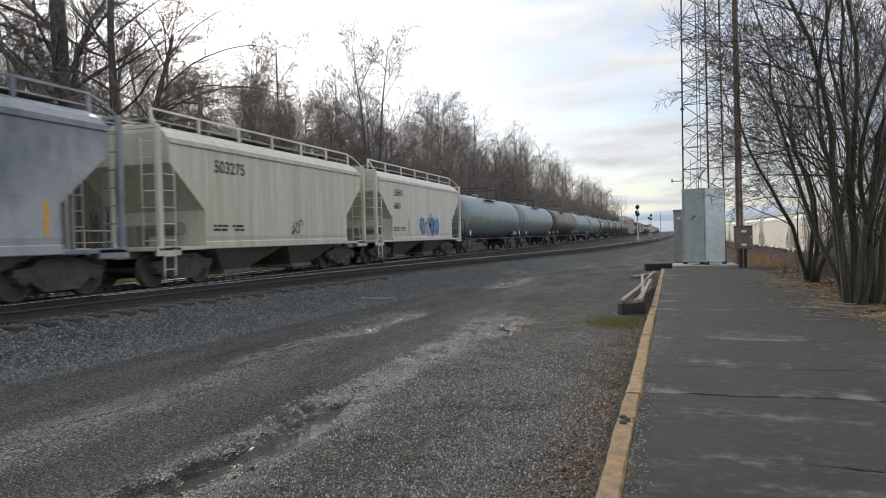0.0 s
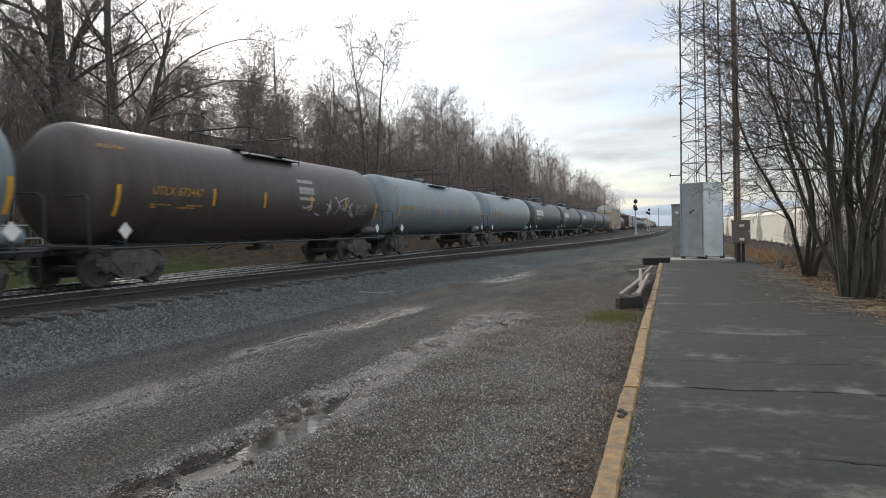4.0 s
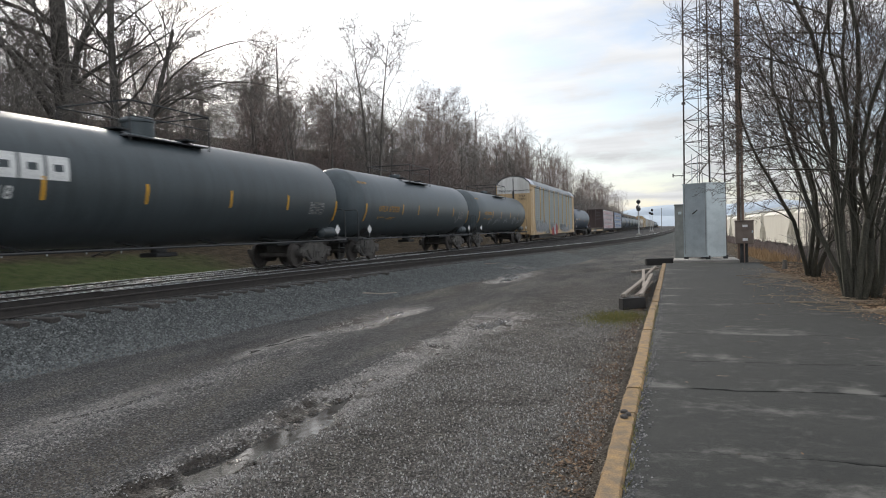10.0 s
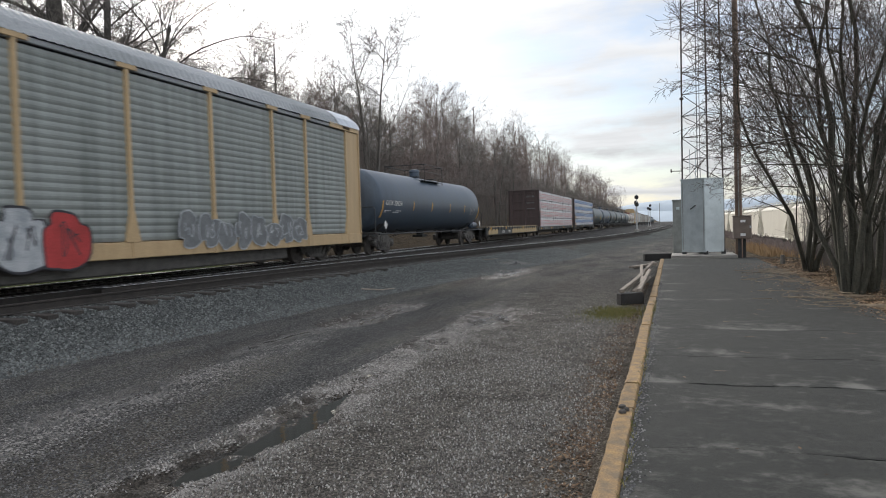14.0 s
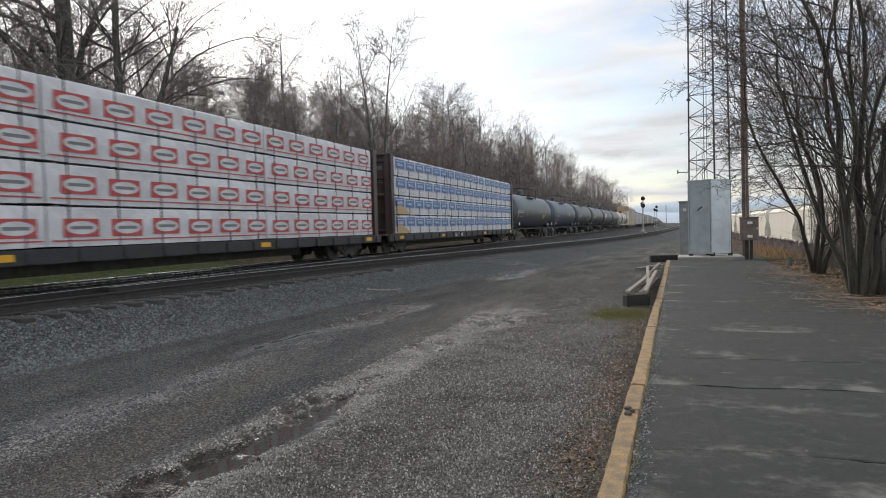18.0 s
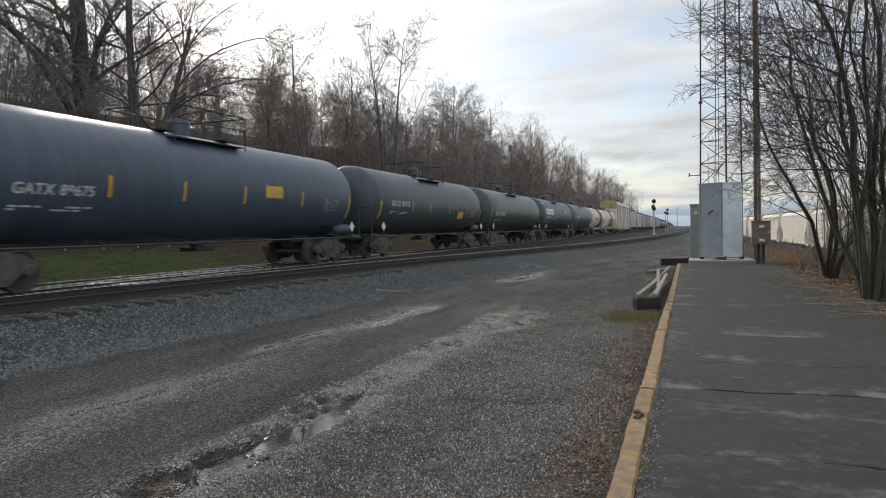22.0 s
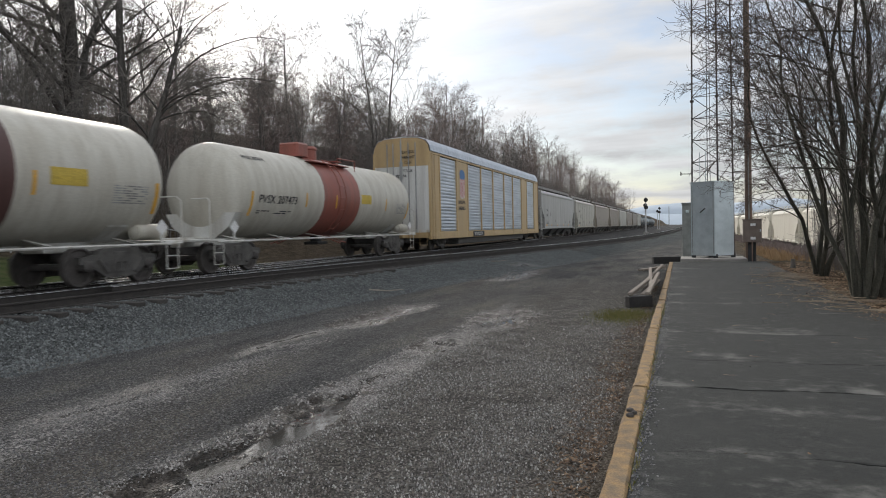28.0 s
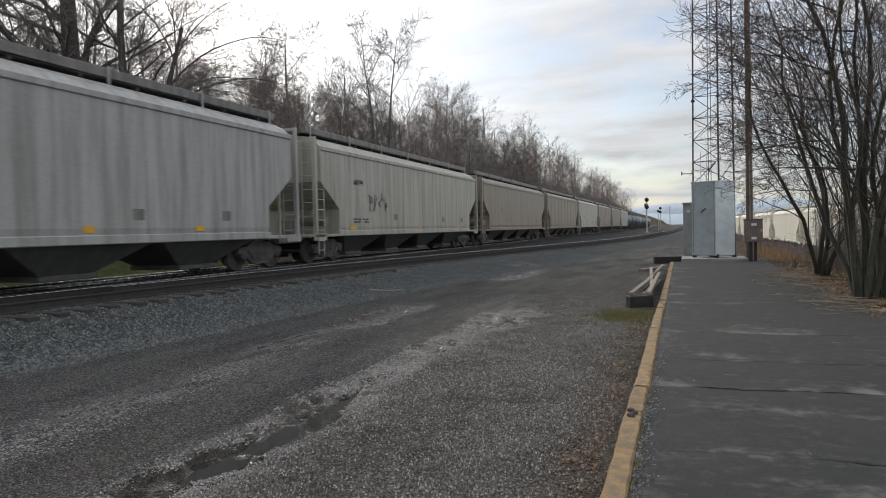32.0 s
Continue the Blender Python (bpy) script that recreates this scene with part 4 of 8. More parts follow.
def make_tracks():
    main = tagged(new("main_track"), "straight main railway track on ballast", "railway track", kind="structure")
    for s in (-1, 1):
        lay_rail([(TX + s * 0.753, -420), (TX + s * 0.753, 60), (TX + s * 0.753, 900)], ZR, main)
    side = tagged(new("siding_track"), "siding that curves away from the main track", "railway track", kind="structure")
    ys = list(np.arange(-24, 60, 3.0)) + list(np.arange(60, 420, 12.0))
    near = [(float(siding_x(y)), float(y)) for y in ys]
    lay_rail(near, ZR - 0.004, side, False)
    far = [(x - 1.506, y) for x, y in near if x - 1.506 > TX + 0.78]
    lay_rail(far, ZR - 0.004, side)
    back = tagged(new("rear_siding_track"), "siding that joins the main track behind the train", "railway track", kind="structure")
    p3 = [(TX - 0.753 - 0.04 - 1.25 * float(step(55, -10, y)) - 2.8 * float(step(10, -60, y)), float(y)) for y in np.arange(-80, 62, 4.0)]
    lay_rail(p3, ZR - 0.003, back)
    lay_rail([(TX + 0.753 - 0.05 - 1.25 * float(step(55, -10, y)) - 2.8 * float(step(10, -60, y)), float(y)) for y in np.arange(-80, 50, 4.0)], ZR - 0.003, back)
    rng = random.Random(3)
    tie = Geo().box(-1.3, 1.3, -0.11, 0.11, -0.17, 0, 0.012)
    y = 3.0
    while y < 100:
        part("sleeper", tie, M_TIE, main, key="sleeper", at=pose(TX + rng.uniform(-0.04, 0.04), y, ZR - 0.182, 0, 0, rng.uniform(-0.8, 0.8)))
        y += 0.52
    y = 3.26
    tie2 = Geo().box(-0.6, 0.75, -0.11, 0.11, -0.17, 0, 0.012)
    tie3 = Geo().box(-1.3, 1.3, -0.11, 0.11, -0.17, 0, 0.012)
    while y < 75:
        x = float(siding_x(y))
        if x - 0.75 < TX + 2.75:
            part("sleeper", tie2, M_TIE, side, key="sleeper_end", at=pose(x + rng.uniform(0.0, 0.15), y, ZR - 0.187, 0, 0, rng.uniform(-1.5, 1.5)))
        else:
            part("sleeper", tie3, M_TIE, side, key="sleeper", at=pose(x - 0.75, y, ZR - 0.187, 0, 0, -3))
        y += 0.56
    g = Geo()
    for i in range(150):
        yy = 100.5 + i * 0.6
        g.box(TX - 1.3, TX + 1.3, yy, yy + 0.22, ZR - 0.35, ZR - 0.182)
    part("far_sleepers", g, M_TIE, main, kind="stuff")


make_tracks()


# ---- railway cars: local y along the track, x towards the yard, origin on the rail heads ----
MOVERS = []  # (thing, position along the train, x, z)
WHEELSETS = []
WR = 0.457


def geo_wheelset():
    g = Geo()
    for s in (-1, 1):
        x0 = s * 0.753
        g.lathe([(0.1, x0 - 0.07 * s), (0.36, x0 - 0.02 * s), (0.41, x0 - 0.065 * s), (WR, x0 - 0.07 * s), (WR - 0.015, x0 + 0.05 * s), (WR + 0.0, x0 - 0.055 * s), (WR - 0.02, x0 + 0.065 * s), (0.4, x0 + 0.065 * s), (0.36, x0 + 0.02 * s), (0.13, x0 + 0.05 * s), (0.1, x0 + 0.09 * s)], 20, axis="x")
    g.lathe([(0.085, -1.05), (0.085, 1.05)], 8, axis="x")
    for s in (-1, 1):
        g.lathe([(0.12, s * 0.96), (0.12, s * 1.1), (0.07, s * 1.13)], 8, axis="x")
        for k in range(3):
            a = 2 * math.pi * k / 3
            g.box(s * 1.13 - 0.012, s * 1.13 + 0.012, 0.06 * math.cos(a) - 0.015, 0.06 * math.cos(a) + 0.015, 0.06 * math.sin(a) - 0.015, 0.06 * math.sin(a) + 0.015)
    return g


def geo_sideframe():
    """Cast side frame: arched top chord, sagging bottom chord, pedestals over the axles."""
    g = Geo()
    prof = [(-1.12, 0.52), (-1.12, 0.68), (-0.7, 0.72), (-0.5, 0.86), (0.5, 0.86), (0.7, 0.72), (1.12, 0.68), (1.12, 0.52), (0.76, 0.5), (0.72, 0.4), (0.42, 0.2), (-0.42, 0.2), (-0.72, 0.4), (-0.76, 0.5)]
    for s in (-1, 1):
        x = s * 1.0
        n = len(prof)
        vs = [(x + dx, a, b) for dx in (-0.07, 0.07) for a, b in prof]
        g.add(vs, [(i, (i + 1) % n, n + (i + 1) % n, n + i) for i in range(n)] + [tuple(range(n)), tuple(range(n, 2 * n))])
        for yy in (-0.18, 0, 0.18):
            g.lathe([(0.075, 0.32), (0.075, 0.58)], 8, (x + s * 0.03, yy, 0), "z")
        for yy in (-0.889, 0.889):
            g.box(x - 0.11, x + 0.11, yy - 0.13, yy + 0.13, 0.4, 0.6, 0.03)
        g.tube([(x + s * 0.075, -0.66, 0.62), (x + s * 0.075, -0.38, 0.3)], 0.05, 5)
        g.tube([(x + s * 0.075, 0.66, 0.62), (x + s * 0.075, 0.38, 0.3)], 0.05, 5)
    g.box(-1.1, 1.1, -0.2, 0.2, 0.5, 0.8, 0.04)
    g.box(-0.85, 0.85, -0.52, -0.42, 0.36, 0.5, 0.02)
    g.box(-0.85, 0.85, 0.42, 0.52, 0.36, 0.5, 0.02)
    return g


def geo_coupler():
    g = Geo()
    g.box(-0.09, 0.09, 0.0, 0.75, 0.76, 0.94, 0.02)
    g.prism([(-0.17, -0.2), (0.19, -0.22), (0.2, -0.05), (0.08, 0.02), (-0.15, 0.06)], 0.72, 0.99, "z")
    g.tube([(0.1, 0.1, 0.72), (0.16, -0.12, 0.5), (0.1, -0.3, 0.42)], 0.025, 6)
    return g


def running_gear(car, half, centre):
    """Two trucks and the couplers; half is half the coupled length, centre the truck centre."""
    for s in (-1, 1):
        tr = part("truck", geo_sideframe, M_TRUCK, car, key="truck", at=(0, s * centre, 0), label="grimy cast-steel truck")
        for a in (-0.889, 0.889):
            w = part("wheelset", geo_wheelset, M_WHEEL, tr, key="wheelset", smooth=True)
            w.matrix_parent_inverse = Matrix.Translation((0, a, WR))
            WHEELSETS.append(w)
        c = part("coupler", geo_coupler, M_RUST, car, key="coupler")
        c.matrix_basis = Matrix.Translation((0, s * (half - 0.12), 0)) @ Matrix.Rotation(0 if s < 0 else math.pi, 4, "Z")


def car_root(name, label, group, half, s_mid, category="railway car", move=True):
    ob = tagged(new(name), label, category, group)
    if move:
        MOVERS.append((ob, s_mid, TX, ZR))
    return ob


def ladder(g, x, y0, y1, z0, z1, n, r=0.016):
    for y in (y0, y1):
        g.tube([(x, y, z0), (x, y, z1)], r * 1.25, 5)
    for i in range(n):
        z = z0 + (z1 - z0) * (i + 0.5) / n
        g.tube([(x, y0, z), (x, y1, z)], r, 4)
    return g


def bars_block(rows, w, h, seed, fill=0.8):
    """Small print: rows of plain bars in the xy plane."""
    rng = random.Random(seed)
    g = Geo()
    for i in range(rows):
        x, y = 0.0, -i * h * 1.8
        while x < w:
            ln = min(w - x, rng.uniform(0.05, 0.25) * w)
            if rng.random() < fill:
                g.add([(x, y, 0), (x + ln, y, 0), (x + ln, y + h, 0), (x, y + h, 0)], [(0, 1, 2, 3)])
            x += ln + 0.035 * w
    return g


def scrawl(w, h, seed, n=6, r=0.02):
    """Sprayed strokes: looping lines in the xy plane."""
    rng = random.Random(seed)
    g = Geo()
    for k in range(n):
        cx = w * (k + 0.5) / n
        pts = [(cx + w / n * rng.uniform(-0.6, 0.6), h * rng.random()) for _ in range(rng.randint(4, 6))]
        dense = []
        for i in range(len(pts) - 1):
            p0, p1, p2, p3 = pts[max(i - 1, 0)], pts[i], pts[i + 1], pts[min(i + 2, len(pts) - 1)]
            for j in range(5):
                t = j / 5
                dense.append(tuple(0.5 * (2 * p1[q] + (p2[q] - p0[q]) * t + (2 * p0[q] - 5 * p1[q] + 4 * p2[q] - p3[q]) * t * t + (3 * p1[q] - p0[q] - 3 * p2[q] + p3[q]) * t ** 3) for q in (0, 1)))
        vs, fs = [], []
        for i, p in enumerate(dense):
            a = dense[max(i - 1, 0)]
            b = dense[min(i + 1, len(dense) - 1)]
            dx, dy = b[0] - a[0], b[1] - a[1]
            m = math.hypot(dx, dy) or 1
            vs += [(p[0] - dy / m * r, p[1] + dx / m * r, 0.001 * k), (p[0] + dy / m * r, p[1] - dx / m * r, 0.001 * k)]
            if i:
                q = 2 * i
                fs.append((q - 2, q - 1, q + 1, q))
        g.add(vs, fs)
    return g


def balloon(w, h, seed):
    """Outline of one swollen sprayed letter with horns and notches, in the xy plane."""
    rng = random.Random(seed)
    m = 36
    bumps = [(rng.uniform(0, 6.28), rng.uniform(0.12, 0.34), rng.uniform(0.25, 0.5)) for _ in range(3)] + [(rng.uniform(0, 6.28), -rng.uniform(0.15, 0.38), rng.uniform(0.18, 0.35)) for _ in range(2)]
    out = []
    for i in range(m):
        q = 2 * math.pi * i / m
        k = 0.9
        for at, size, wide in bumps:
            d = math.atan2(math.sin(q - at), math.cos(q - at))
            k += size * math.exp(-(d / wide) ** 2)
        out.append((w / 2 + w / 2 * k * math.cos(q), h / 2 + h / 2 * min(1.12, k) * math.copysign(abs(math.sin(q)) ** 0.7, math.sin(q))))
    return out


def mural(car, place, w, h, n, seed, fill, line, wrap=None):
    """A row of interlocking swollen letters, each with a fill and a sprayed outline and inner strokes."""
    fills = fill if isinstance(fill, tuple) else (fill,)
    for k in range(n):
        ring = balloon(w / n * 1.25, h * (0.85 + 0.15 * math.sin(seed + k * 2.1)), seed * 31 + k)
        x0 = w * k / n
        z = 0.003 * (k % 3)
        m = len(ring)
        cx, cy = sum(p[0] for p in ring) / m, sum(p[1] for p in ring) / m
        fat = Geo().add([(x0 + cx + s * (x - cx), cy + s * (y - cy), z) for s in (1.0, 0.5) for x, y in ring], [(i, (i + 1) % m, m + (i + 1) % m, m + i) for i in range(m)] + [tuple(range(m, 2 * m))])
        edge = Geo().add([(x0 + cx + s * (x - cx), cy + s * (y - cy), z + 0.0012) for s in ((0.94, 1.02) if any(fills) else (0.97, 1.01)) for x, y in ring], [(i, (i + 1) % m, m + (i + 1) % m, m + i) for i in range(m)])
        core = scrawl(w / n * 0.6, h * 0.5, seed * 7 + k, 2, 0.016)
        core.v = [(x + x0 + w / n * 0.3, y + h * 0.22, z + 0.0012) for x, y, _ in core.v]
        if wrap:
            fat, edge, core = wrap(fat), wrap(edge), wrap(core)
        if fills[k % len(fills)]:
            part("sprayed_letter", fat, fills[k % len(fills)], car, at=place, tidy=False, label="swollen sprayed letter shape")
        part("spray_outline", edge, line, car, at=place, tidy=False, label="sprayed outline")
        if not any(fills):
            continue
        part("spray_strokes", core, line, car, at=place, tidy=False, label="sprayed inner strokes", kind="stuff")


# -- tank cars --
TR, TZ = 1.46, 2.43


def tank_strip(y0, y1, a0, a1, r=TR + 0.006, n=8):
    """A patch on the near side of the shell between two angles (degrees above the horizontal)."""
    g = Geo()
    vs = []
    for i in range(n + 1):
        a = radians(a0 + (a1 - a0) * i / n)
        vs += [(r * math.cos(a), y0, TZ + r * math.sin(a)), (r * math.cos(a), y1, TZ + r * math.sin(a))]
    return g.add(vs, [(2 * i, 2 * i + 1, 2 * i + 3, 2 * i + 2) for i in range(n)])


def bent(g, y0, z0):
    """Wraps a flat Geo (x along the car, y up) on the near side of the tank shell."""
    out = Geo()
    out.f = g.f
    for x, y, z in g.v:
        a = math.asin(max(-0.95, min(0.95, (z0 + y - TZ) / TR)))
        r = TR + 0.007 + z
        out.v.append((r * math.cos(a), y0 + x, TZ + r * math.sin(a)))
    return out


def on_tank(y, z):
    a = math.asin((z - TZ) / TR)
    return side_pose((TR + 0.012) * math.cos(a), y, TZ + (TR + 0.012) * math.sin(a), math.degrees(a))


def geo_tank(half):
    g = Geo()
    e = half - 0.72
    head = 0.62
    prof = []
    for i in range(7):
        a = radians(90 * i / 6)
        prof.append((max(0.02, TR * math.sin(a) ** 0.85), -e + head * (1 - math.cos(a))))
    k = 7
    for i in range(1, k):
        prof.append((TR, -e + head + (2 * e - 2 * head) * i / k))
    prof += [(r, -t) for r, t in reversed(prof[:7])]
    return g.lathe(prof, 48, (0, 0, TZ), "y")


def logo_block():
    """One leaning slotted block of the painted company mark."""
    n = 6
    ring = lambda x0, x1, y0, y1: [(x0 + (x1 - x0) * i / n, y0) for i in range(n)] + [(x1, y0 + (y1 - y0) * i / n) for i in range(n)] + [(x1 - (x1 - x0) * i / n, y1) for i in range(n)] + [(x0, y1 - (y1 - y0) * i / n) for i in range(n)]
    rings = [[(x + 0.1 * y, y) for x, y in ring(*q)] for q in ((0.0, 0.53, 0.0, 0.5), (0.15, 0.38, 0.18, 0.33))]
    m = 4 * n
    return Geo().add([(x, y, 0) for r in rings for x, y in r], [(i, (i + 1) % m, m + (i + 1) % m, m + i) for i in range(m)])


def tank_car(s0, s1, colour, label, mark="", mark_z=2.2, mark_y=None, ink=None, logo=False, dome=True, band=None, tags=(), sign=None, size=0.3, seed=0, white=False, front=0.0, band_y=0.1, band_w=1.9, strip_ys=None):
    half = (s1 - s0) / 2
    car = car_root("tank_car", label, "cars of the freight train", half, (s0 + s1) / 2, "tank car")
    paintm = TANK[colour]
    fit = M_WHITEPART if white else M_BLACKPART
    e = half - 0.72
    hk = round(half, 1)
    part("tank", lambda: geo_tank(half - front / 2), paintm, car, smooth=True, key=("tank", hk, front), at=(0, front / 2, 0))
    running_gear(car, half, half - 2.2)
    # stub sills, saddles and side handrails
    for s in (-1, 1):
        g = lambda: Geo().box(-0.35, 0.35, -half + 0.55, -half + 3.6, 0.78, 1.05, 0.03).prism([(-1.25, 1.75), (-1.0, 1.35), (-0.5, 1.0), (0.5, 1.0), (1.0, 1.35), (1.25, 1.75)], -half + 1.9, -half + 2.5).box(-1.45, 1.45, -half + 0.5, -half + 1.15, 0.92, 1.0, 0.015)
        part("stub_sill", g, fit, car, key=("stub", hk), at=Matrix.Rotation(0 if s < 0 else math.pi, 4, "Z"))
    for s in (-1, 1):
        def rail():
            g = Geo().tube([(1.52, -half + 0.7, 0.92), (1.52, half - 0.7, 0.92)], 0.032, 6)
            for i in range(6):
                y = -half + 2.0 + (2 * half - 4.0) * i / 5
                g.tube([(1.52, y, 0.92), (0.6, y, 1.09)], 0.02, 4)
            return g
        part("side_rail", rail, fit, car, key=("siderail", hk), at=Matrix.Rotation(0 if s < 0 else math.pi, 4, "Z"))
    for s in (-1, 1):
        def loop():
            g = Geo()
            for x in (1.42,):
                g.tube([(x, -half + 0.55, 0.98), (x, -half + 0.55, 2.0), (x * 0.93, -half + 0.6, 2.1), (x * 0.55, -half + 0.62, 2.1)], 0.02, 6)
                g.tube([(x, -half + 1.1, 0.98), (x, -half + 1.1, 0.3), (x, -half + 0.7, 0.3), (x, -half + 0.7, 0.98)], 0.018, 5)
                g.tube([(x, -half + 1.1, 0.62), (x, -half + 0.7, 0.62)], 0.016, 4)
            return g
        for f in (1, -1):
            part("end_railing", loop, fit, car, key=("endrail", hk), at=Matrix.Diagonal((f, s, 1, 1)))
    # top fittings
    dm = M_BANDS["red"] if band == "red" else (M_BANDS["maroon"] if band else (paintm if not white else M_WHITEPART))
    if dome:
        k = 1.0 if logo or band else 0.64
        part("dome_housing", lambda: Geo().lathe([(0.42 * k, TR - 0.06), (0.42 * k, TR + 0.3), (0.45 * k, TR + 0.32), (0.45 * k, TR + 0.37), (0.38 * k, TR + 0.45), (0.12 * k, TR + 0.48)], 18, (0, 0, TZ), "z"), dm, car, smooth=True, key=("dome", k))
    else:
        part("manway_cover", lambda: Geo().lathe([(0.26, TR - 0.03), (0.26, TR + 0.12), (0.3, TR + 0.13), (0.28, TR + 0.19), (0.05, TR + 0.22)], 14, (0, -0.7, TZ), "z"), dm, car, smooth=True, key="manway")

    def plat():
        g = Geo()
        for x in (-0.92, 0.92):
            g.box(x - 0.16, x + 0.16, -1.45, 1.45, TZ + 1.2, TZ + 1.225)
        for y in (-1.25, 1.25):
            g.box(-0.75, 0.75, y - 0.24, y + 0.24, TZ + 1.4, TZ + 1.44)
        return g
    part("top_walkway", plat, dm if band else M_BLACKPART, car, key=("topwalk", bool(band)))

    railm = dm if band else M_BLACKPART
    if band:
        part("grab_rail", lambda: Geo().tube([(0.95, 0.75, TZ + 1.1), (0.95, 0.75, TZ + 1.5), (0.95, 2.2, TZ + 1.5), (0.95, 2.2, TZ + 1.1)], 0.025, 5), railm, car, key="grabrail")
        part("valve_box", lambda: Geo().box(-0.4, 0.4, -0.38, 0.38, TZ + TR - 0.05, TZ + TR + 0.5, 0.06), railm, car, key="valvebox", at=(0, band_y - 1.0, 0))
    else:
        for x in (-1.12, 1.12):
            for y in (-1.45, 1.45):
                part("railing_post", lambda: Geo().tube([(0, 0, 1.1), (0, 0, 2.05)], 0.022, 5), railm, car, key="rpost", at=(x, y, TZ))
            part("middle_rail", lambda: Geo().tube([(0, -1.45, TZ + 1.68), (0, 1.45, TZ + 1.68)], 0.016, 5), railm, car, key="mrail", at=(x, 0, 0))
        ring = [(-1.12, -1.45), (1.12, -1.45), (1.12, 1.45), (-1.12, 1.45), (-1.12, -1.45)]
        part("top_rail", lambda: Geo().tube([(x, y, TZ + 2.05) for x, y in ring], 0.022, 5), railm, car, key="trail")
    for s in ((-1, 1) if band else (1,)):
        def lad():
            g = Geo()
            pts0 = []
            for i in range(9):
                a = radians(-65 + 125 * i / 8)
                pts0.append(((TR + 0.12) * math.cos(a), TZ + (TR + 0.12) * math.sin(a)))
            for y in (-0.22, 0.22):
                g.tube([(1.5, y, 0.7)] + [(x, y, z) for x, z in pts0], 0.02, 5)
            for x, z in pts0:
                g.tube([(x, -0.22, z), (x, 0.22, z)], 0.014, 4)
            for z in (0.75, 0.95):
                g.tube([(1.5, -0.22, z), (1.5, 0.22, z)], 0.014, 4)
            return g
        part("side_ladder", lad, dm if band else fit, car, key="tankladder", at=Matrix.Rotation(0 if s < 0 else math.pi, 4, "Z"))
    part("outlet_valve", lambda: Geo().lathe([(0.22, TZ - TR - 0.22), (0.22, TZ - TR + 0.06)], 12, (0, 0.6, 0), "z").box(-0.3, 0.3, 0.2, 1.0, TZ - TR - 0.32, TZ - TR - 0.2, 0.02), M_BLACKPART, car, key="outlet")
    part("brake_reservoir", lambda: Geo().lathe([(0.05, half - 1.75), (0.2, half - 1.65), (0.2, half - 0.75), (0.05, half - 0.65)], 12, (0.95, 0.0, 1.22), "y"), paintm, car, smooth=True, key=("reservoir", hk))
    if mark:
        my = -e + 1.75 if mark_y is None else mark_y
        size, my = (0.37, my + 0.4) if logo else (size, my)
        wide = size * 0.62 * len(mark)
    # vertical reflective strips
    ys = (-e + 1.75, -e * 0.44, -e * 0.04, e - 3.1, e - 0.66) if white else (-e + 0.68, -e * 0.47, -e * 0.15, e * 0.22, e * 0.56, e - 0.55)
    ys = strip_ys or ys
    for i, y in enumerate(ys):
        tall = i in (0, len(ys) - 1)
        if sign and not tall and sign[0] - 0.15 < y < sign[0] + 1.05 and sign[1] < 2.5:
            y = sign[0] - 0.35
        if mark and not tall and my - 0.2 < y < my + wide + 0.2 and 1.85 < mark_z < 2.55:
            y = my + wide + 0.3
        span = (-0.055, 0.055, -32, -2) if tall else (-0.045, 0.045, -18, 1)
        part("reflective_strip", lambda span=span: tank_strip(*span), M_REFLECT, car, key=("strip", span), at=(0, y, 0), tidy=False, label="yellow reflective strip")
    # hazard placards at both ends of the near side
    for y in (-half + 1.5, half - 1.32):
        part("placard", lambda: Geo().add([(0, 0.0, 0.2), (0, -0.2, 0.0), (0, 0, -0.2), (0, 0.2, 0)], [(0, 1, 2, 3)]).add([(0, -0.1, 0.1), (-0.012, -0.1, 0.1), (-0.012, 0.1, 0.1), (0, 0.1, 0.1)], [(0, 1, 2, 3)]), M_PLACARD, car, label="white diamond placard", key="placard", at=(1.5, y, 1.32), tidy=False)
        part("placard_post", lambda: Geo().box(1.46, 1.492, -0.03, 0.03, 0.9, 1.3), fit, car, key="placardpost", at=(0, y, 0))
    if band:
        w = band_w
        part("painted_band", lambda: Geo().lathe([(TR + 0.004, -w / 2), (TR + 0.004, w / 2)], 48, (0, band_y, TZ), "y"), M_BANDS[band], car, smooth=True, label="dark painted band round the tank", tidy=False)
    if mark:
        wide_set = words("reporting_mark", mark, size, ink or M_LETTERW, car, on_tank(my, mark_z)).data
        wide_set.space_character, wide_set.space_word = 1.07, 1.25
        part("small_print", lambda: bent(bars_block(2, 1.9, 0.035, 4), 0, mark_z - 0.26), ink or M_LETTERW, car, key=("print", mark_z), at=(0, my, 0), tidy=False, kind="stuff")
        if colour == "green":
            words("end_number", mark.split()[-1], 0.17, ink or M_LETTERW, car, end_pose(-0.9, -e + 0.06, 3.05))
        if ink and not white:
            words("end_number", mark, 0.14, ink, car, on_tank(-e + 0.3, 3.2))
        if white:
            words("end_number", mark, 0.2, M_LETTERK, car, on_tank(-e + front + 0.75, 3.35))
        if logo:
            words("end_number", mark, 0.2, M_LETTERW, car, on_tank(-e + 0.6, 3.3))
    part("data_panel", lambda: bent(bars_block(8, 1.0, 0.03, 9), 0, 2.25), M_GREYPART, car, key="datapanel", at=(0, e - (1.95 if white else 2.45), 0), tidy=False, kind="stuff")
    if logo:
        for k in range(6):
            part("mark_block", lambda: bent(logo_block(), 0, 2.38), M_LETTERW, car, tidy=False, key="logo", at=(0, my - 0.1 + 0.6 * k, 0), label="white block of a large painted mark")
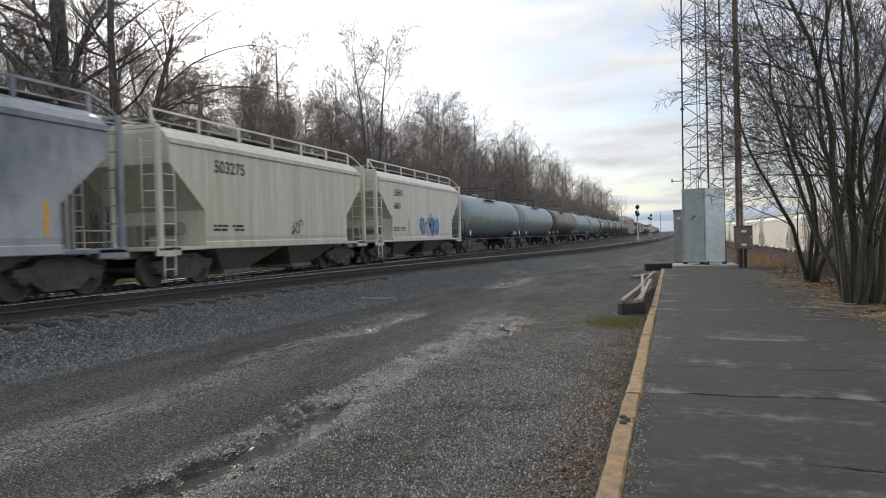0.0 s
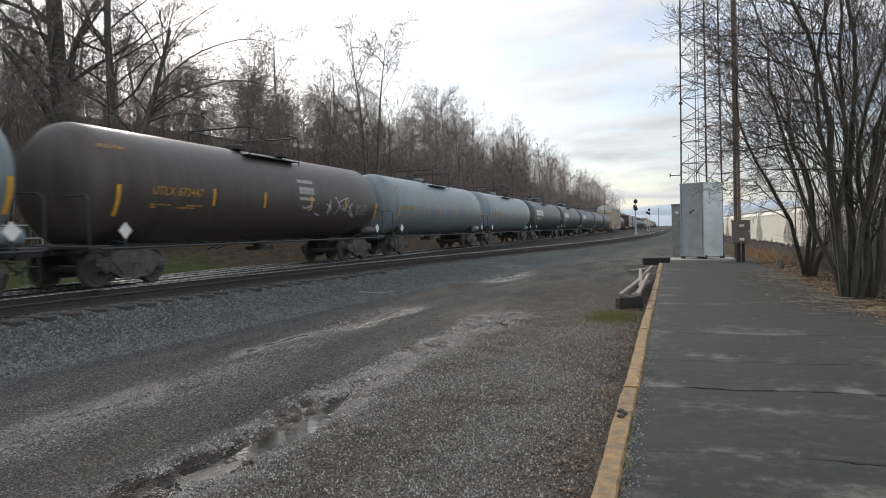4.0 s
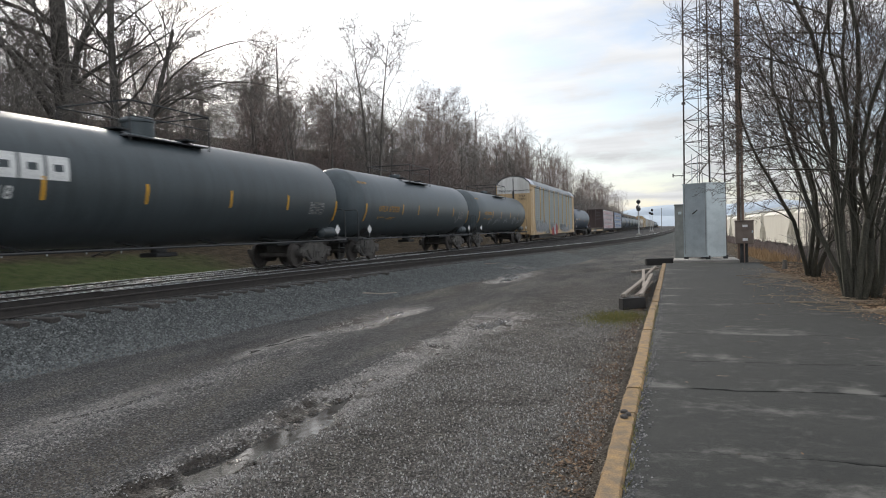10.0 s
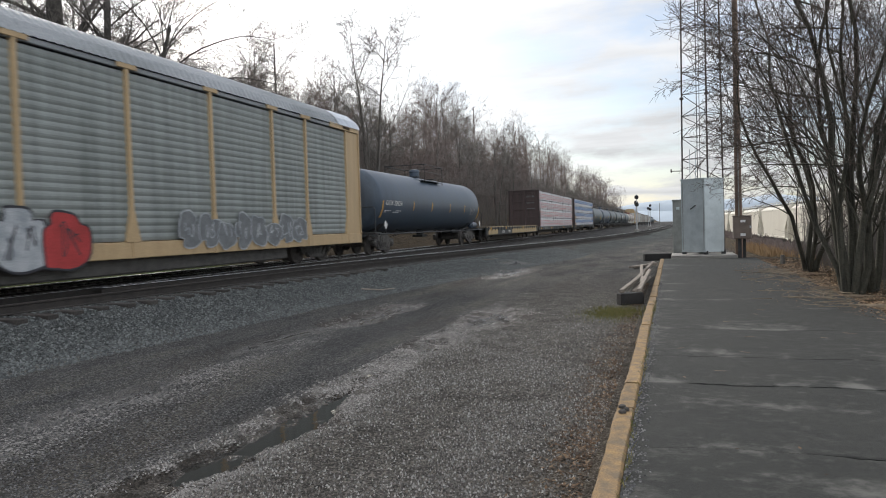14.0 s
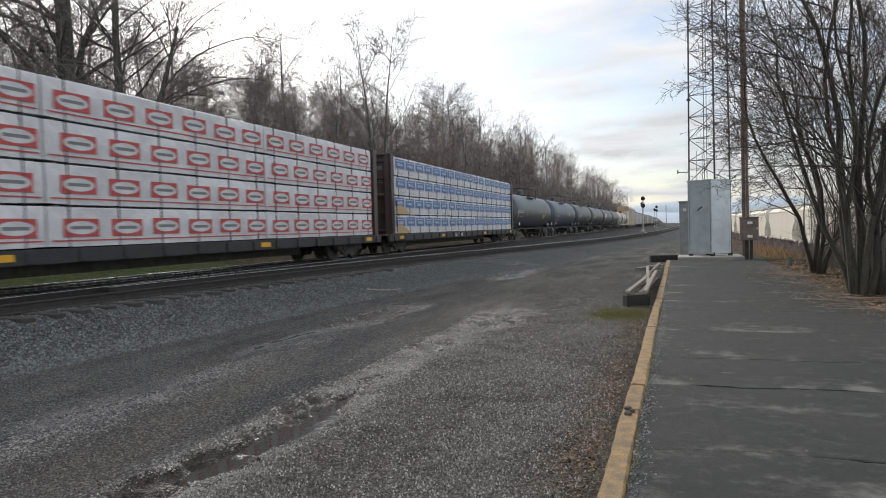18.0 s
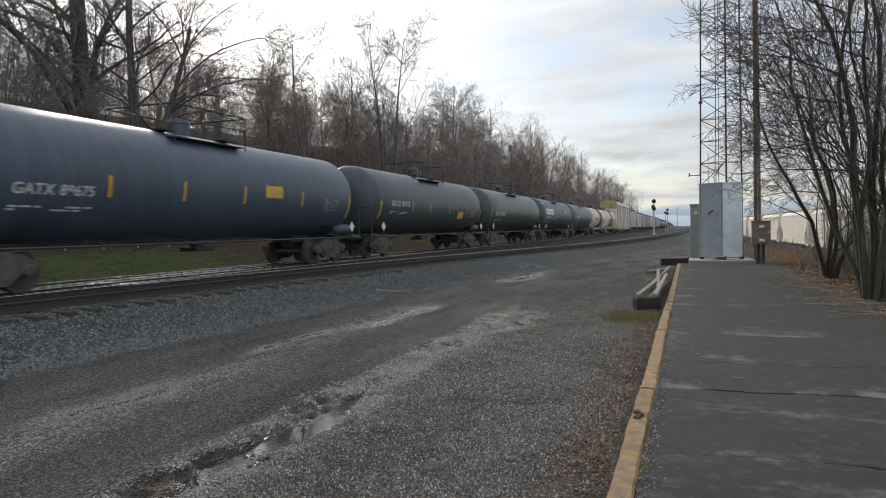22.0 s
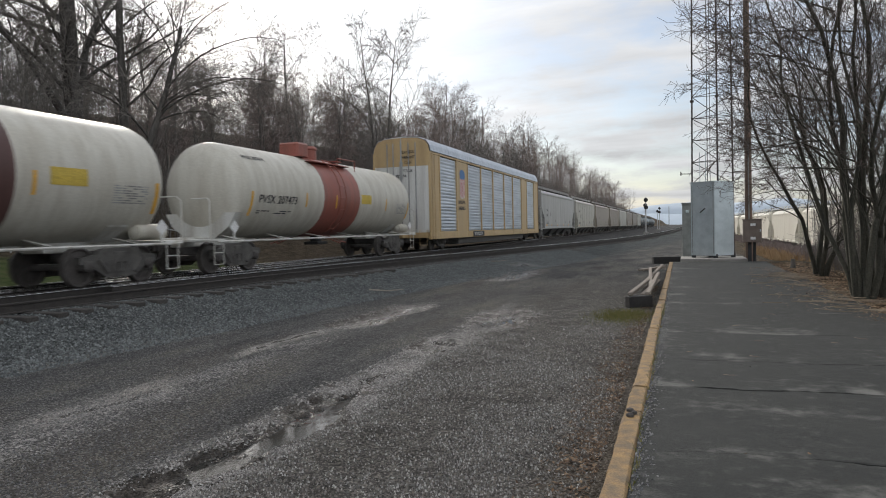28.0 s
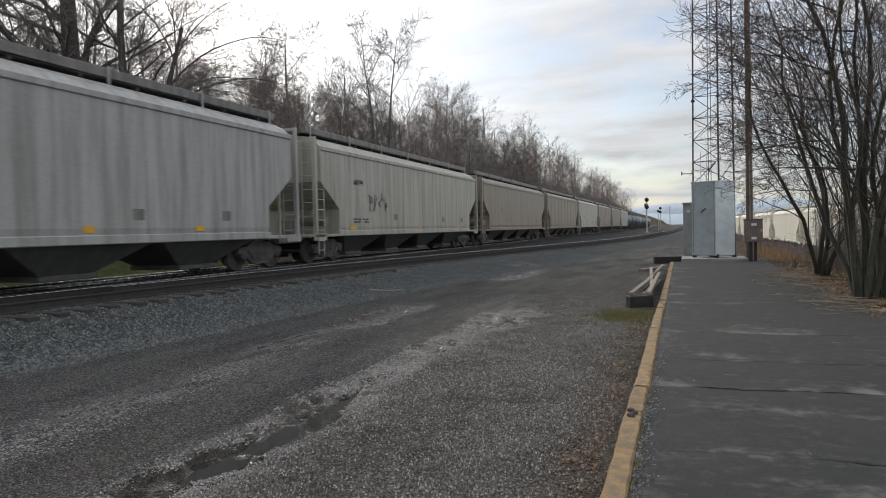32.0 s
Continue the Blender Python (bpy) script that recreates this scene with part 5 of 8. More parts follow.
    for kind, y, z, w, h, m in tags:
        if kind == "scrawl":
            part("sprayed_tag", bent(scrawl(w, h, int(y * 10) + seed, max(3, int(w * 1.6)), 0.022), y, z), m, car, tidy=False, label="sprayed graffiti strokes")
        elif kind == "bubbles":
            mural(car, None, w, h, 4, 9, None, m, lambda g, y=y, z=z: bent(g, y, z))
        elif kind == "patch":
            part("paint_patch", bent(Geo().add([(w * i / 6, h * j, 0) for j in (0, 0.5, 1) for i in range(7)], [(j * 7 + i, j * 7 + i + 1, j * 7 + 8 + i, j * 7 + 7 + i) for j in (0, 1) for i in range(6)]), y, z), m, car, tidy=False)
    if sign:
        part("stencil_panel", bent(Geo().add([(0.9 * i / 3, 0.36 * j, 0) for j in (0, 0.5, 1) for i in range(4)], [(j * 4 + i, j * 4 + i + 1, j * 4 + 5 + i, j * 4 + 4 + i) for j in (0, 1) for i in range(3)]), sign[0], sign[1]), M_YELLOWSIGN, car, tidy=False, label="yellow stencilled panel")
    return car


# -- covered hoppers --
def hopper_car(s0, s1, colour, label, mark=(), mark_y=1.6, mark_z=2.6, bays=2, eave=3.76, slope=(3.15, 2.0), ribs=0, yellow=(), tags=(), move=True, at=None, end_mark=True, size=0.42, stripe=False):
    half = (s1 - s0) / 2
    car = car_root("covered_hopper_car", label, "cars of the freight train" if move else "parked hopper cars", half, (s0 + s1) / 2, "hopper car", move)
    if at is not None:
        car.matrix_basis = at
    pm = HOPPER[colour]
    hk = (round(half, 1), eave)
    he, hb = half - 0.95, half - 2.25
    W = 1.5

    def body():
        return Geo().loft([(W - 0.05, -hb, hb, 1.02), (W, -hb, hb, 1.3), (W, -hb, hb, slope[1]), (W, -he, he, slope[0]), (W, -he, he, eave - 0.1), (W - 0.03, -he, he, eave)])

    def roof():
        return Geo().loft([(W - 0.02, -he + 0.005, he - 0.005, eave + 0.004), (W - 0.2, -he + 0.01, he - 0.01, eave + 0.2), (W - 0.55, -he + 0.05, he - 0.05, eave + 0.38), (W - 1.0, -he + 0.1, he - 0.1, eave + 0.46)])
    part("body", body, pm, car, key=("hbody", hk, slope))
    part("roof", roof, pm, car, key=("hroof", hk))
    part("top_chord", lambda: Geo().box(W - 0.03, W + 0.045, -he, he, eave - 0.13, eave + 0.03, 0.02).box(-W - 0.045, -W + 0.03, -he, he, eave - 0.13, eave + 0.03, 0.02), pm, car, key=("chord", hk))
    part("side_sill", lambda: Geo().box(W - 0.06, W + 0.03, -hb - 0.02, hb + 0.02, 0.95, 1.16, 0.02).box(-W - 0.03, -W + 0.06, -hb - 0.02, hb + 0.02, 0.95, 1.16, 0.02), pm, car, key=("hsill", hk))
    for i in range(ribs):
        y = -hb + 0.5 + (2 * hb - 1.0) * i / (ribs - 1)
        part("side_rib", lambda: Geo().prism([(W - 0.01, -0.045), (W + 0.022, -0.02), (W + 0.022, 0.02), (W - 0.01, 0.045)], 1.18, eave - 0.15, "z"), pm, car, key=("rib", eave), at=(0, y, 0))
    # sloped bays under the body
    pitch = 2 * (hb - 0.4) / bays
    for i in range(bays):
        y = -hb + 0.4 + pitch * (i + 0.5)

        def bay():
            g = Geo()
            a, b = pitch * 0.48, pitch * 0.16
            vs = [(-1.4, -a, 1.0), (1.4, -a, 1.0), (1.4, a, 1.0), (-1.4, a, 1.0), (-0.75, -b, 0.3), (0.75, -b, 0.3), (0.75, b, 0.3), (-0.75, b, 0.3)]
            g.add(vs, [(0, 1, 5, 4), (1, 2, 6, 5), (2, 3, 7, 6), (3, 0, 4, 7), (4, 5, 6, 7)])
            g.box(-0.85, 0.85, -b - 0.06, b + 0.06, 0.2, 0.32, 0.02)
            return g
        part("hopper_bay", bay, M_BAYDARKER if stripe else M_BAYDARK, car, key=("bay", round(pitch, 2)), at=(0, y, 0))
    # ends: sill platform, posts, ladders, slope sheet braces
    for s in (-1, 1):
        turn = Matrix.Rotation(0 if s < 0 else math.pi, 4, "Z")

        def plat():
            g = Geo().box(-W, W, -half + 0.5, -hb + 0.1, 0.94, 1.04, 0.015).box(-0.3, 0.3, -half + 0.4, -hb, 0.75, 0.98, 0.02)
            for x in (-W + 0.03, W - 0.03):
                g.box(x - 0.05, x + 0.05, -half + 0.55, -half + 0.68, 1.0, eave + 0.3, 0.01)
                g.box(x - 0.03, x + 0.03, -half + 0.45, -half + 1.3, 0.82, 1.06, 0.01)
            g.box(-W, W, -half + 0.57, -half + 0.66, eave + 0.22, eave + 0.3)
            g.box(-0.04, 0.04, -half + 0.57, -half + 0.66, 1.0, eave + 0.28)
            return g
        part("end_frame", plat, pm, car, key=("hend", hk), at=turn)

        def lads():
            g = Geo()
            ladder(g, W + 0.02, -half + 0.62, -half + 1.08, 1.0, slope[0] - 0.1, 5)
            ladder(g, W + 0.02, -half + 0.66, -half + 1.04, 0.32, 0.98, 2)
            return g
        part("side_ladder", lads, pm, car, key=("hlad", hk, slope), at=turn)

        def lads2():
            g = Geo()
            for x0 in (W - 0.55,):
                for x in (x0, x0 + 0.42):
                    g.tube([(x, -half + 0.6, 1.0), (x, -half + 0.6, eave)], 0.018, 5)
                for i in range(7):
                    z = 1.2 + (eave - 1.3) * i / 6
                    g.tube([(x0, -half + 0.6, z), (x0 + 0.42, -half + 0.6, z)], 0.015, 4)
            return g
        for f in (1, -1):
            part("end_ladder", lads2, pm, car, key=("hlad2", hk), at=Matrix.Diagonal((f, -s, 1, 1)))
        part("brake_gear" if s < 0 else "end_valve", lambda: Geo().box(-0.5, 0.1, -half + 1.2, -half + 1.75, 1.06, 1.6, 0.04).lathe([(0.18, -0.4), (0.18, 0.6)], 10, (0.75, -half + 1.5, 1.5), "x"), M_BAYDARK, car, key=("hbrake", hk), at=turn)

    def walk_board():
        g = Geo()
        for x in (-0.62, 0.62):
            g.box(x - 0.3, x + 0.3, -he - 0.1, he + 0.1, eave + 0.5, eave + 0.54)
        for i in range(int(he * 1.3)):
            y = -he + (2 * he) * (i + 0.5) / int(he * 1.3)
            g.box(-0.9, 0.9, y - 0.03, y + 0.03, eave + 0.42, eave + 0.5)
        return g
    part("running_board", walk_board, M_GREYPART if not stripe else M_TRUCK, car, key=("board", hk))

    def board_rail():
        g = Geo()
        k = int(he * 1.05) + 1
        for x in (-0.98, 0.98):
            for i in range(k + 1):
                y = -he + 2 * he * i / k
                g.box(x - 0.025, x + 0.025, y - 0.04, y + 0.04, eave + 0.3, eave + 0.8)
            g.box(x - 0.022, x + 0.022, -he, he, eave + 0.76, eave + 0.81)
            g.tube([(x, -he, eave + 0.78), (x * 1.2, -he - 0.2, eave + 0.6), (x * 1.45, -half + 0.6, eave + 0.3)], 0.025, 5)
            g.tube([(x, he, eave + 0.78), (x * 1.2, he + 0.2, eave + 0.6), (x * 1.45, half - 0.6, eave + 0.3)], 0.025, 5)
        return g
    if stripe:
        # a dark grating stands behind a few pale stanchions
        part("board_railing", lambda: Geo().box(0.88, 0.92, -he, he, eave + 0.5, eave + 0.76, 0.008).box(-0.92, -0.88, -he, he, eave + 0.5, eave + 0.76, 0.008), M_BAYDARK, car, key=("grating", hk), label="dark running board grating")
        for i in range(7):
            part("stanchion", lambda: Geo().box(0.93, 0.97, -0.03, 0.03, eave + 0.28, eave + 0.8, 0.006), pm, car, key=("stan", eave), at=(0, -he + 0.3 + (2 * he - 0.6) * i / 6, 0))
        for y, z in ((-5.4, 2.35), (-2.9, 1.7), (3.4, 1.62), (6.6, 1.62)):
            part("side_plate", lambda: Geo().box(W - 0.005, W + 0.01, -0.17, 0.17, -0.13, 0.13, 0.003), M_BAYDARK, car, key="hplate", at=(0, y, z), label="small dark plate")
    else:
        part("board_railing", board_rail, pm, car, key=("brail", hk))
    for i in range(max(3, bays * 2)):
        y = -he + 2 * he * (i + 0.5) / max(3, bays * 2)
        part("roof_hatch", lambda: Geo().box(-0.28, 0.28, -0.5, 0.5, eave + 0.44, eave + 0.58, 0.04), pm, car, key=("hatch", eave), at=(0, y, 0))
    running_gear(car, half, half - 1.9 if half < 9 else half - 2.1)
    for i, t in enumerate(mark):
        words("reporting_mark", t, size, M_LETTERK, car, side_pose(W + 0.012, -hb + mark_y, mark_z - i * size * 1.45))
        if end_mark:
            words("end_number", t, 0.26, M_LETTERK, car, end_pose(-0.45, -he - 0.012, eave - 0.45 - i * 0.38))
    if mark:
        part("small_print", lambda: bars_block(2, 1.4, 0.06, 3), M_LETTERK, car, at=side_pose(W + 0.012, -hb + mark_y - 0.1, 1.55), tidy=False, kind="stuff", key="hprint")
    for y, z, w in yellow:
        part("reflective_strip", Geo().box(W - 0.01, W + 0.012, y - w / 2, y + w / 2, z - (0.07 if w > 0.2 else 0.35), z + (0.07 if w > 0.2 else 0.35)), M_REFLECT, car, label="yellow reflective strip")
    for kind, y, z, w, h, m in tags:
        if kind == "fat":
            mural(car, side_pose(W + 0.01, y, z), w, h, 4, 3, m, M_TAG)
            continue
        g = scrawl(w, h, int(y * 7), max(3, int(w * 2.4)), 0.025) if kind == "scrawl" else Geo().add([(0, 0, 0), (w, 0, 0), (w, h, 0), (0, h, 0)], [(0, 1, 2, 3)])
        part("sprayed_tag" if kind != "patch" else "paint_patch", g, m, car, at=side_pose(W + (0.012 if kind == "scrawl" else 0.008), y, z), tidy=False, label="sprayed graffiti" if kind != "patch" else "")
    return car


# -- enclosed car carriers --
def corrugated(y0, y1, z0, z1, x, n, amp=0.02):
    """Horizontally ribbed sheet facing +x."""
    g = Geo()
    vs = []
    for i in range(n * 4 + 1):
        z = z0 + (z1 - z0) * i / (n * 4)
        dx = (0, amp * 0.7, amp, amp * 0.7)[i % 4]
        vs += [(x + dx, y0, z), (x + dx, y1, z)]
    return g.add(vs, [(2 * i, 2 * i + 1, 2 * i + 3, 2 * i + 2) for i in range(n * 4)])


def autorack(s0, s1, label, body, panel, bays, white_cap, marks, logo=False, tags=(), lower_white=False, caps=False, plate=None):
    half = (s1 - s0) / 2
    car = car_root("auto_carrier_car", label, "cars of the freight train", half, (s0 + s1) / 2, "auto carrier")
    e = half - 1.05
    W = 1.53
    zs, ze = 0.52, 5.08
    running_gear(car, half, half - 3.9)
    part("side_sill", Geo().box(W - 0.14, W + 0.02, -e, e, zs + 0.1, 1.0, 0.015).box(-W - 0.02, -W + 0.14, -e, e, zs + 0.1, 1.0, 0.015).box(-W + 0.12, W - 0.12, -e, e, 0.85, 0.98), body, car)
    part("top_rail", Geo().box(W - 0.09, W + 0.01, -e, e, ze - 0.12, ze, 0.015).box(-W - 0.01, -W + 0.09, -e, e, ze - 0.12, ze, 0.015), M_ARROOF if caps else body, car)
    if caps:
        for s in (-1, 1):
            for y in (-e, e - 2.4):
                part("corner_beam", Geo().box(s * W - 0.04, s * W + 0.05, y, y + 2.4, ze - 0.13, ze + 0.06, 0.015), body, car)
    part("underframe", Geo().box(-1.3, 1.3, -half + 6.2, half - 6.2, 0.25, 0.84, 0.04).box(-0.35, 0.35, -e, e, 0.5, 0.84), M_TRUCK, car, label="grimy black underframe")
    # arched roof with cross ribs
    g = Geo()
    half_prof = [(W + 0.05, ze), (W - 0.12, ze + 0.3), (W - 0.5, ze + 0.6), (W - 1.0, ze + 0.77)] if caps else [(W + 0.04, ze), (W - 0.02, ze + 0.32), (W - 0.2, ze + 0.58), (W - 0.6, ze + 0.72)]
    prof = half_prof + [(0, ze + (0.82 if caps else 0.77))] + [(-a, b) for a, b in reversed(half_prof)]
    k = len(prof)
    vs = []
    steps = int(2 * e / 0.11)
    for i in range(steps + 1):
        y = -e + 0.02 + (2 * e - 0.04) * i / steps
        d = 0.025 if i % 2 else 0
        vs += [(a * (1 + d * 0.3), y, b + d) for a, b in prof]
    g.add(vs, [(i * k + j, i * k + j + 1, (i + 1) * k + j + 1, (i + 1) * k + j) for i in range(steps) for j in range(k - 1)])
    part("roof", g, M_ARROOF if caps else M_ARBRIGHT, car, tidy=False, label="ribbed galvanised roof")
    if caps:
        for y in (-e - 0.06, e - 1.75):
            g = Geo()
            vs = [(a * 1.015, yy, b + 0.035) for yy in (y, y + 1.81) for a, b in prof]
            g.add(vs, [(j, j + 1, k + j + 1, k + j) for j in range(k - 1)])
            part("roof_cap", g, M_ARBRIGHT, car, tidy=False, label="bright sheet-metal roof cap")
    # side bays
    for s in (1, -1):
        y = -e + 0.0
        turn = Matrix.Identity(4) if s > 0 else Matrix.Diagonal((-1, 1, 1, 1))
        for w, kind in bays:
            w = w * 2 * e
            if kind == "s":
                part("side_plate", Geo().box(W - 0.06, W - 0.005, y, y + w, 1.0, ze - 0.14), body, car, at=turn)
            else:
                part("side_panel", corrugated(y + 0.04, y + w - 0.04, 1.02, ze - 0.16, W - 0.05, 22), panel, car, label="ribbed galvanised side panel", at=turn, tidy=False)
            part("post", Geo().prism([(W - 0.06, y - 0.06), (W + 0.035, y - 0.045), (W + 0.035, y + 0.045), (W - 0.06, y + 0.06)], 0.62, ze - 0.01, "z").prism([(W - 0.04, y - 0.09), (W + 0.02, y - 0.09), (W + 0.02, y + 0.09), (W - 0.04, y + 0.09)], 0.62, 1.2, "z"), body, car, at=turn)
            if caps:
                part("post_cap", Geo().box(W - 0.03, W + 0.05, y - 0.3, y + 0.3, ze - 0.1, ze + 0.02, 0.01), body, car, at=turn)
                part("post_foot", Geo().add([(W + 0.04, y - 0.22, 1.0), (W + 0.04, y + 0.22, 1.0), (W + 0.037, y + 0.05, 1.75), (W + 0.037, y - 0.05, 1.75), (W - 0.04, y - 0.22, 1.0), (W - 0.04, y + 0.22, 1.0), (W - 0.04, y + 0.05, 1.75), (W - 0.04, y - 0.05, 1.75)], [(0, 1, 2, 3), (1, 5, 6, 2), (4, 0, 3, 7), (3, 2, 6, 7)]), body, car, at=turn)
            y += w
        part("post", Geo().box(W - 0.06, W + 0.035, e - 0.07, e, 0.62, ze), body, car, at=turn)
    # ends with two tall doors each
    for s in (-1, 1):
        turn = Matrix.Rotation(0 if s < 0 else math.pi, 4, "Z")
        for d in (-1, 1):
            x0, x1 = (0.03, W - 0.06) if d > 0 else (-W + 0.06, -0.03)
            cut = 4.35
            lowm, topm = (M_ARWHITE, body) if lower_white else (body, M_ARWHITE)
            g = Geo().box(x0, x1, -e - 0.05, -e + 0.02, 0.98, cut, 0.02)
            for q in range(3):
                xx = x0 + (x1 - x0) * (q + 0.5) / 3
                part("door_rib", Geo().box(xx - 0.03, xx + 0.03, -e - 0.08, -e - 0.051, 1.1, cut - 0.15, 0.01), lowm, car, at=turn)
            part("end_door", g, lowm, car, at=turn, label="tall end door")
            h = 0.62
            arc = [(a - 0.05, b - 0.03) for a, b in half_prof] + [(0.03, half_prof[-1][1] + 0.01)]
            prof2 = [(0.03, cut + 0.005), (x1 if d > 0 else -x0, cut + 0.005)] + arc
            if d < 0:
                prof2 = [(-a, b) for a, b in reversed(prof2)]
            part("upper_end_panel", Geo().prism(prof2, -e - 0.05, -e + 0.02), topm, car, at=turn, label="" if lower_white else "white upper end panel")
        part("door_gear", Geo().box(-0.035, 0.035, -e - 0.1, -e - 0.03, 1.0, ze + 0.6, 0.01).box(-0.08, 0.08, -e - 0.13, -e - 0.04, 3.7, 4.6, 0.02), M_GREYPART if lower_white else M_BLACKPART, car, at=turn, label="grey door bars" if lower_white else "black door bars")
        if lower_white:
            for x in (-0.75, -0.42, 0.42, 0.8):
                part("lock_bar", Geo().tube([(x, -e - 0.1, 1.15), (x, -e - 0.1, ze + 0.45)], 0.028, 6), M_GREYPART, car, at=turn, label="grey door lock bar")
        part("end_sill", Geo().box(-W + 0.1, W - 0.1, -e - 0.1, -e + 0.1, 0.7, 0.97, 0.02).box(-0.3, 0.3, -half + 0.25, -e, 0.72, 0.98, 0.02), body, car, at=turn)
        g = Geo()
        ladder(g, W + 0.07, -e + 0.12, -e + 0.5, 0.62, ze - 0.1, 11)
        part("side_ladder", g, body, car, at=turn)
        g = Geo()
        g.tube([(W - 0.1, -e - 0.12, 1.1), (W - 0.1, -e - 0.32, 1.1), (W - 0.1, -e - 0.32, 0.35), (W - 0.5, -e - 0.32, 0.35), (W - 0.5, -e - 0.32, 1.1), (W - 0.5, -e - 0.12, 1.1)], 0.018, 5)
        part("end_step", g, body, car, at=turn)
    for t, size, x, y, z, end in marks:
        words("lettering", t, size, M_LETTERK, car, end_pose(x, -e - 0.095, z) if end else side_pose(W + 0.045, y, z))
    if plate:
        y, w, t = plate
        part("reporting_panel", Geo().box(W + 0.021, W + 0.062, y, y + w, 0.66, 0.97), M_LETTERK, car, label="black reporting panel on the sill")
        words("lettering", t, 0.29, M_LETTERW, car, side_pose(W + 0.066, y + 0.12, 0.715))
    if logo:
        y = -e + 0.195 * 2 * e
        g = Geo()
        prof = [(-0.42, 1.55), (-0.5, 1.9), (-0.3, 2.05), (0, 2.12), (0.3, 2.05), (0.5, 1.9), (0.42, 1.55)]
        g.add([(a, b, 0) for a, b in prof], [tuple(range(7))])
        part("shield_top", g, M_LOGOBLUE, car, at=side_pose(W + 0.012, y, 2.42), tidy=False, label="plain blue top of a painted shield")
        g = Geo()
        for i in range(5):
            x = -0.42 + i * 0.19
            g.add([(x, 0.62 if i in (0, 4) else 0.5, 0), (x + 0.085, 0.62 if i in (0, 4) else 0.5, 0), (x + 0.085, 1.54, 0), (x, 1.54, 0)], [(0, 1, 2, 3)])
        part("shield_stripes", g, M_LOGORED, car, at=side_pose(W + 0.012, y, 2.42), tidy=False, label="red stripes of a painted shield")
        part("shield_ground", Geo().add([(-0.46, 0.55, 0), (0, 0.42, 0), (0.46, 0.55, 0), (0.46, 1.56, 0), (-0.46, 1.56, 0)], [(0, 1, 2, 3, 4)]), M_PLACARD, car, at=side_pose(W + 0.006, y, 2.42), tidy=False)
    for kind, y, z, w, h, m, seed in tags:
        mural(car, side_pose(W + 0.052, y, z), w, h, kind, seed, m[0], m[1])
    return car


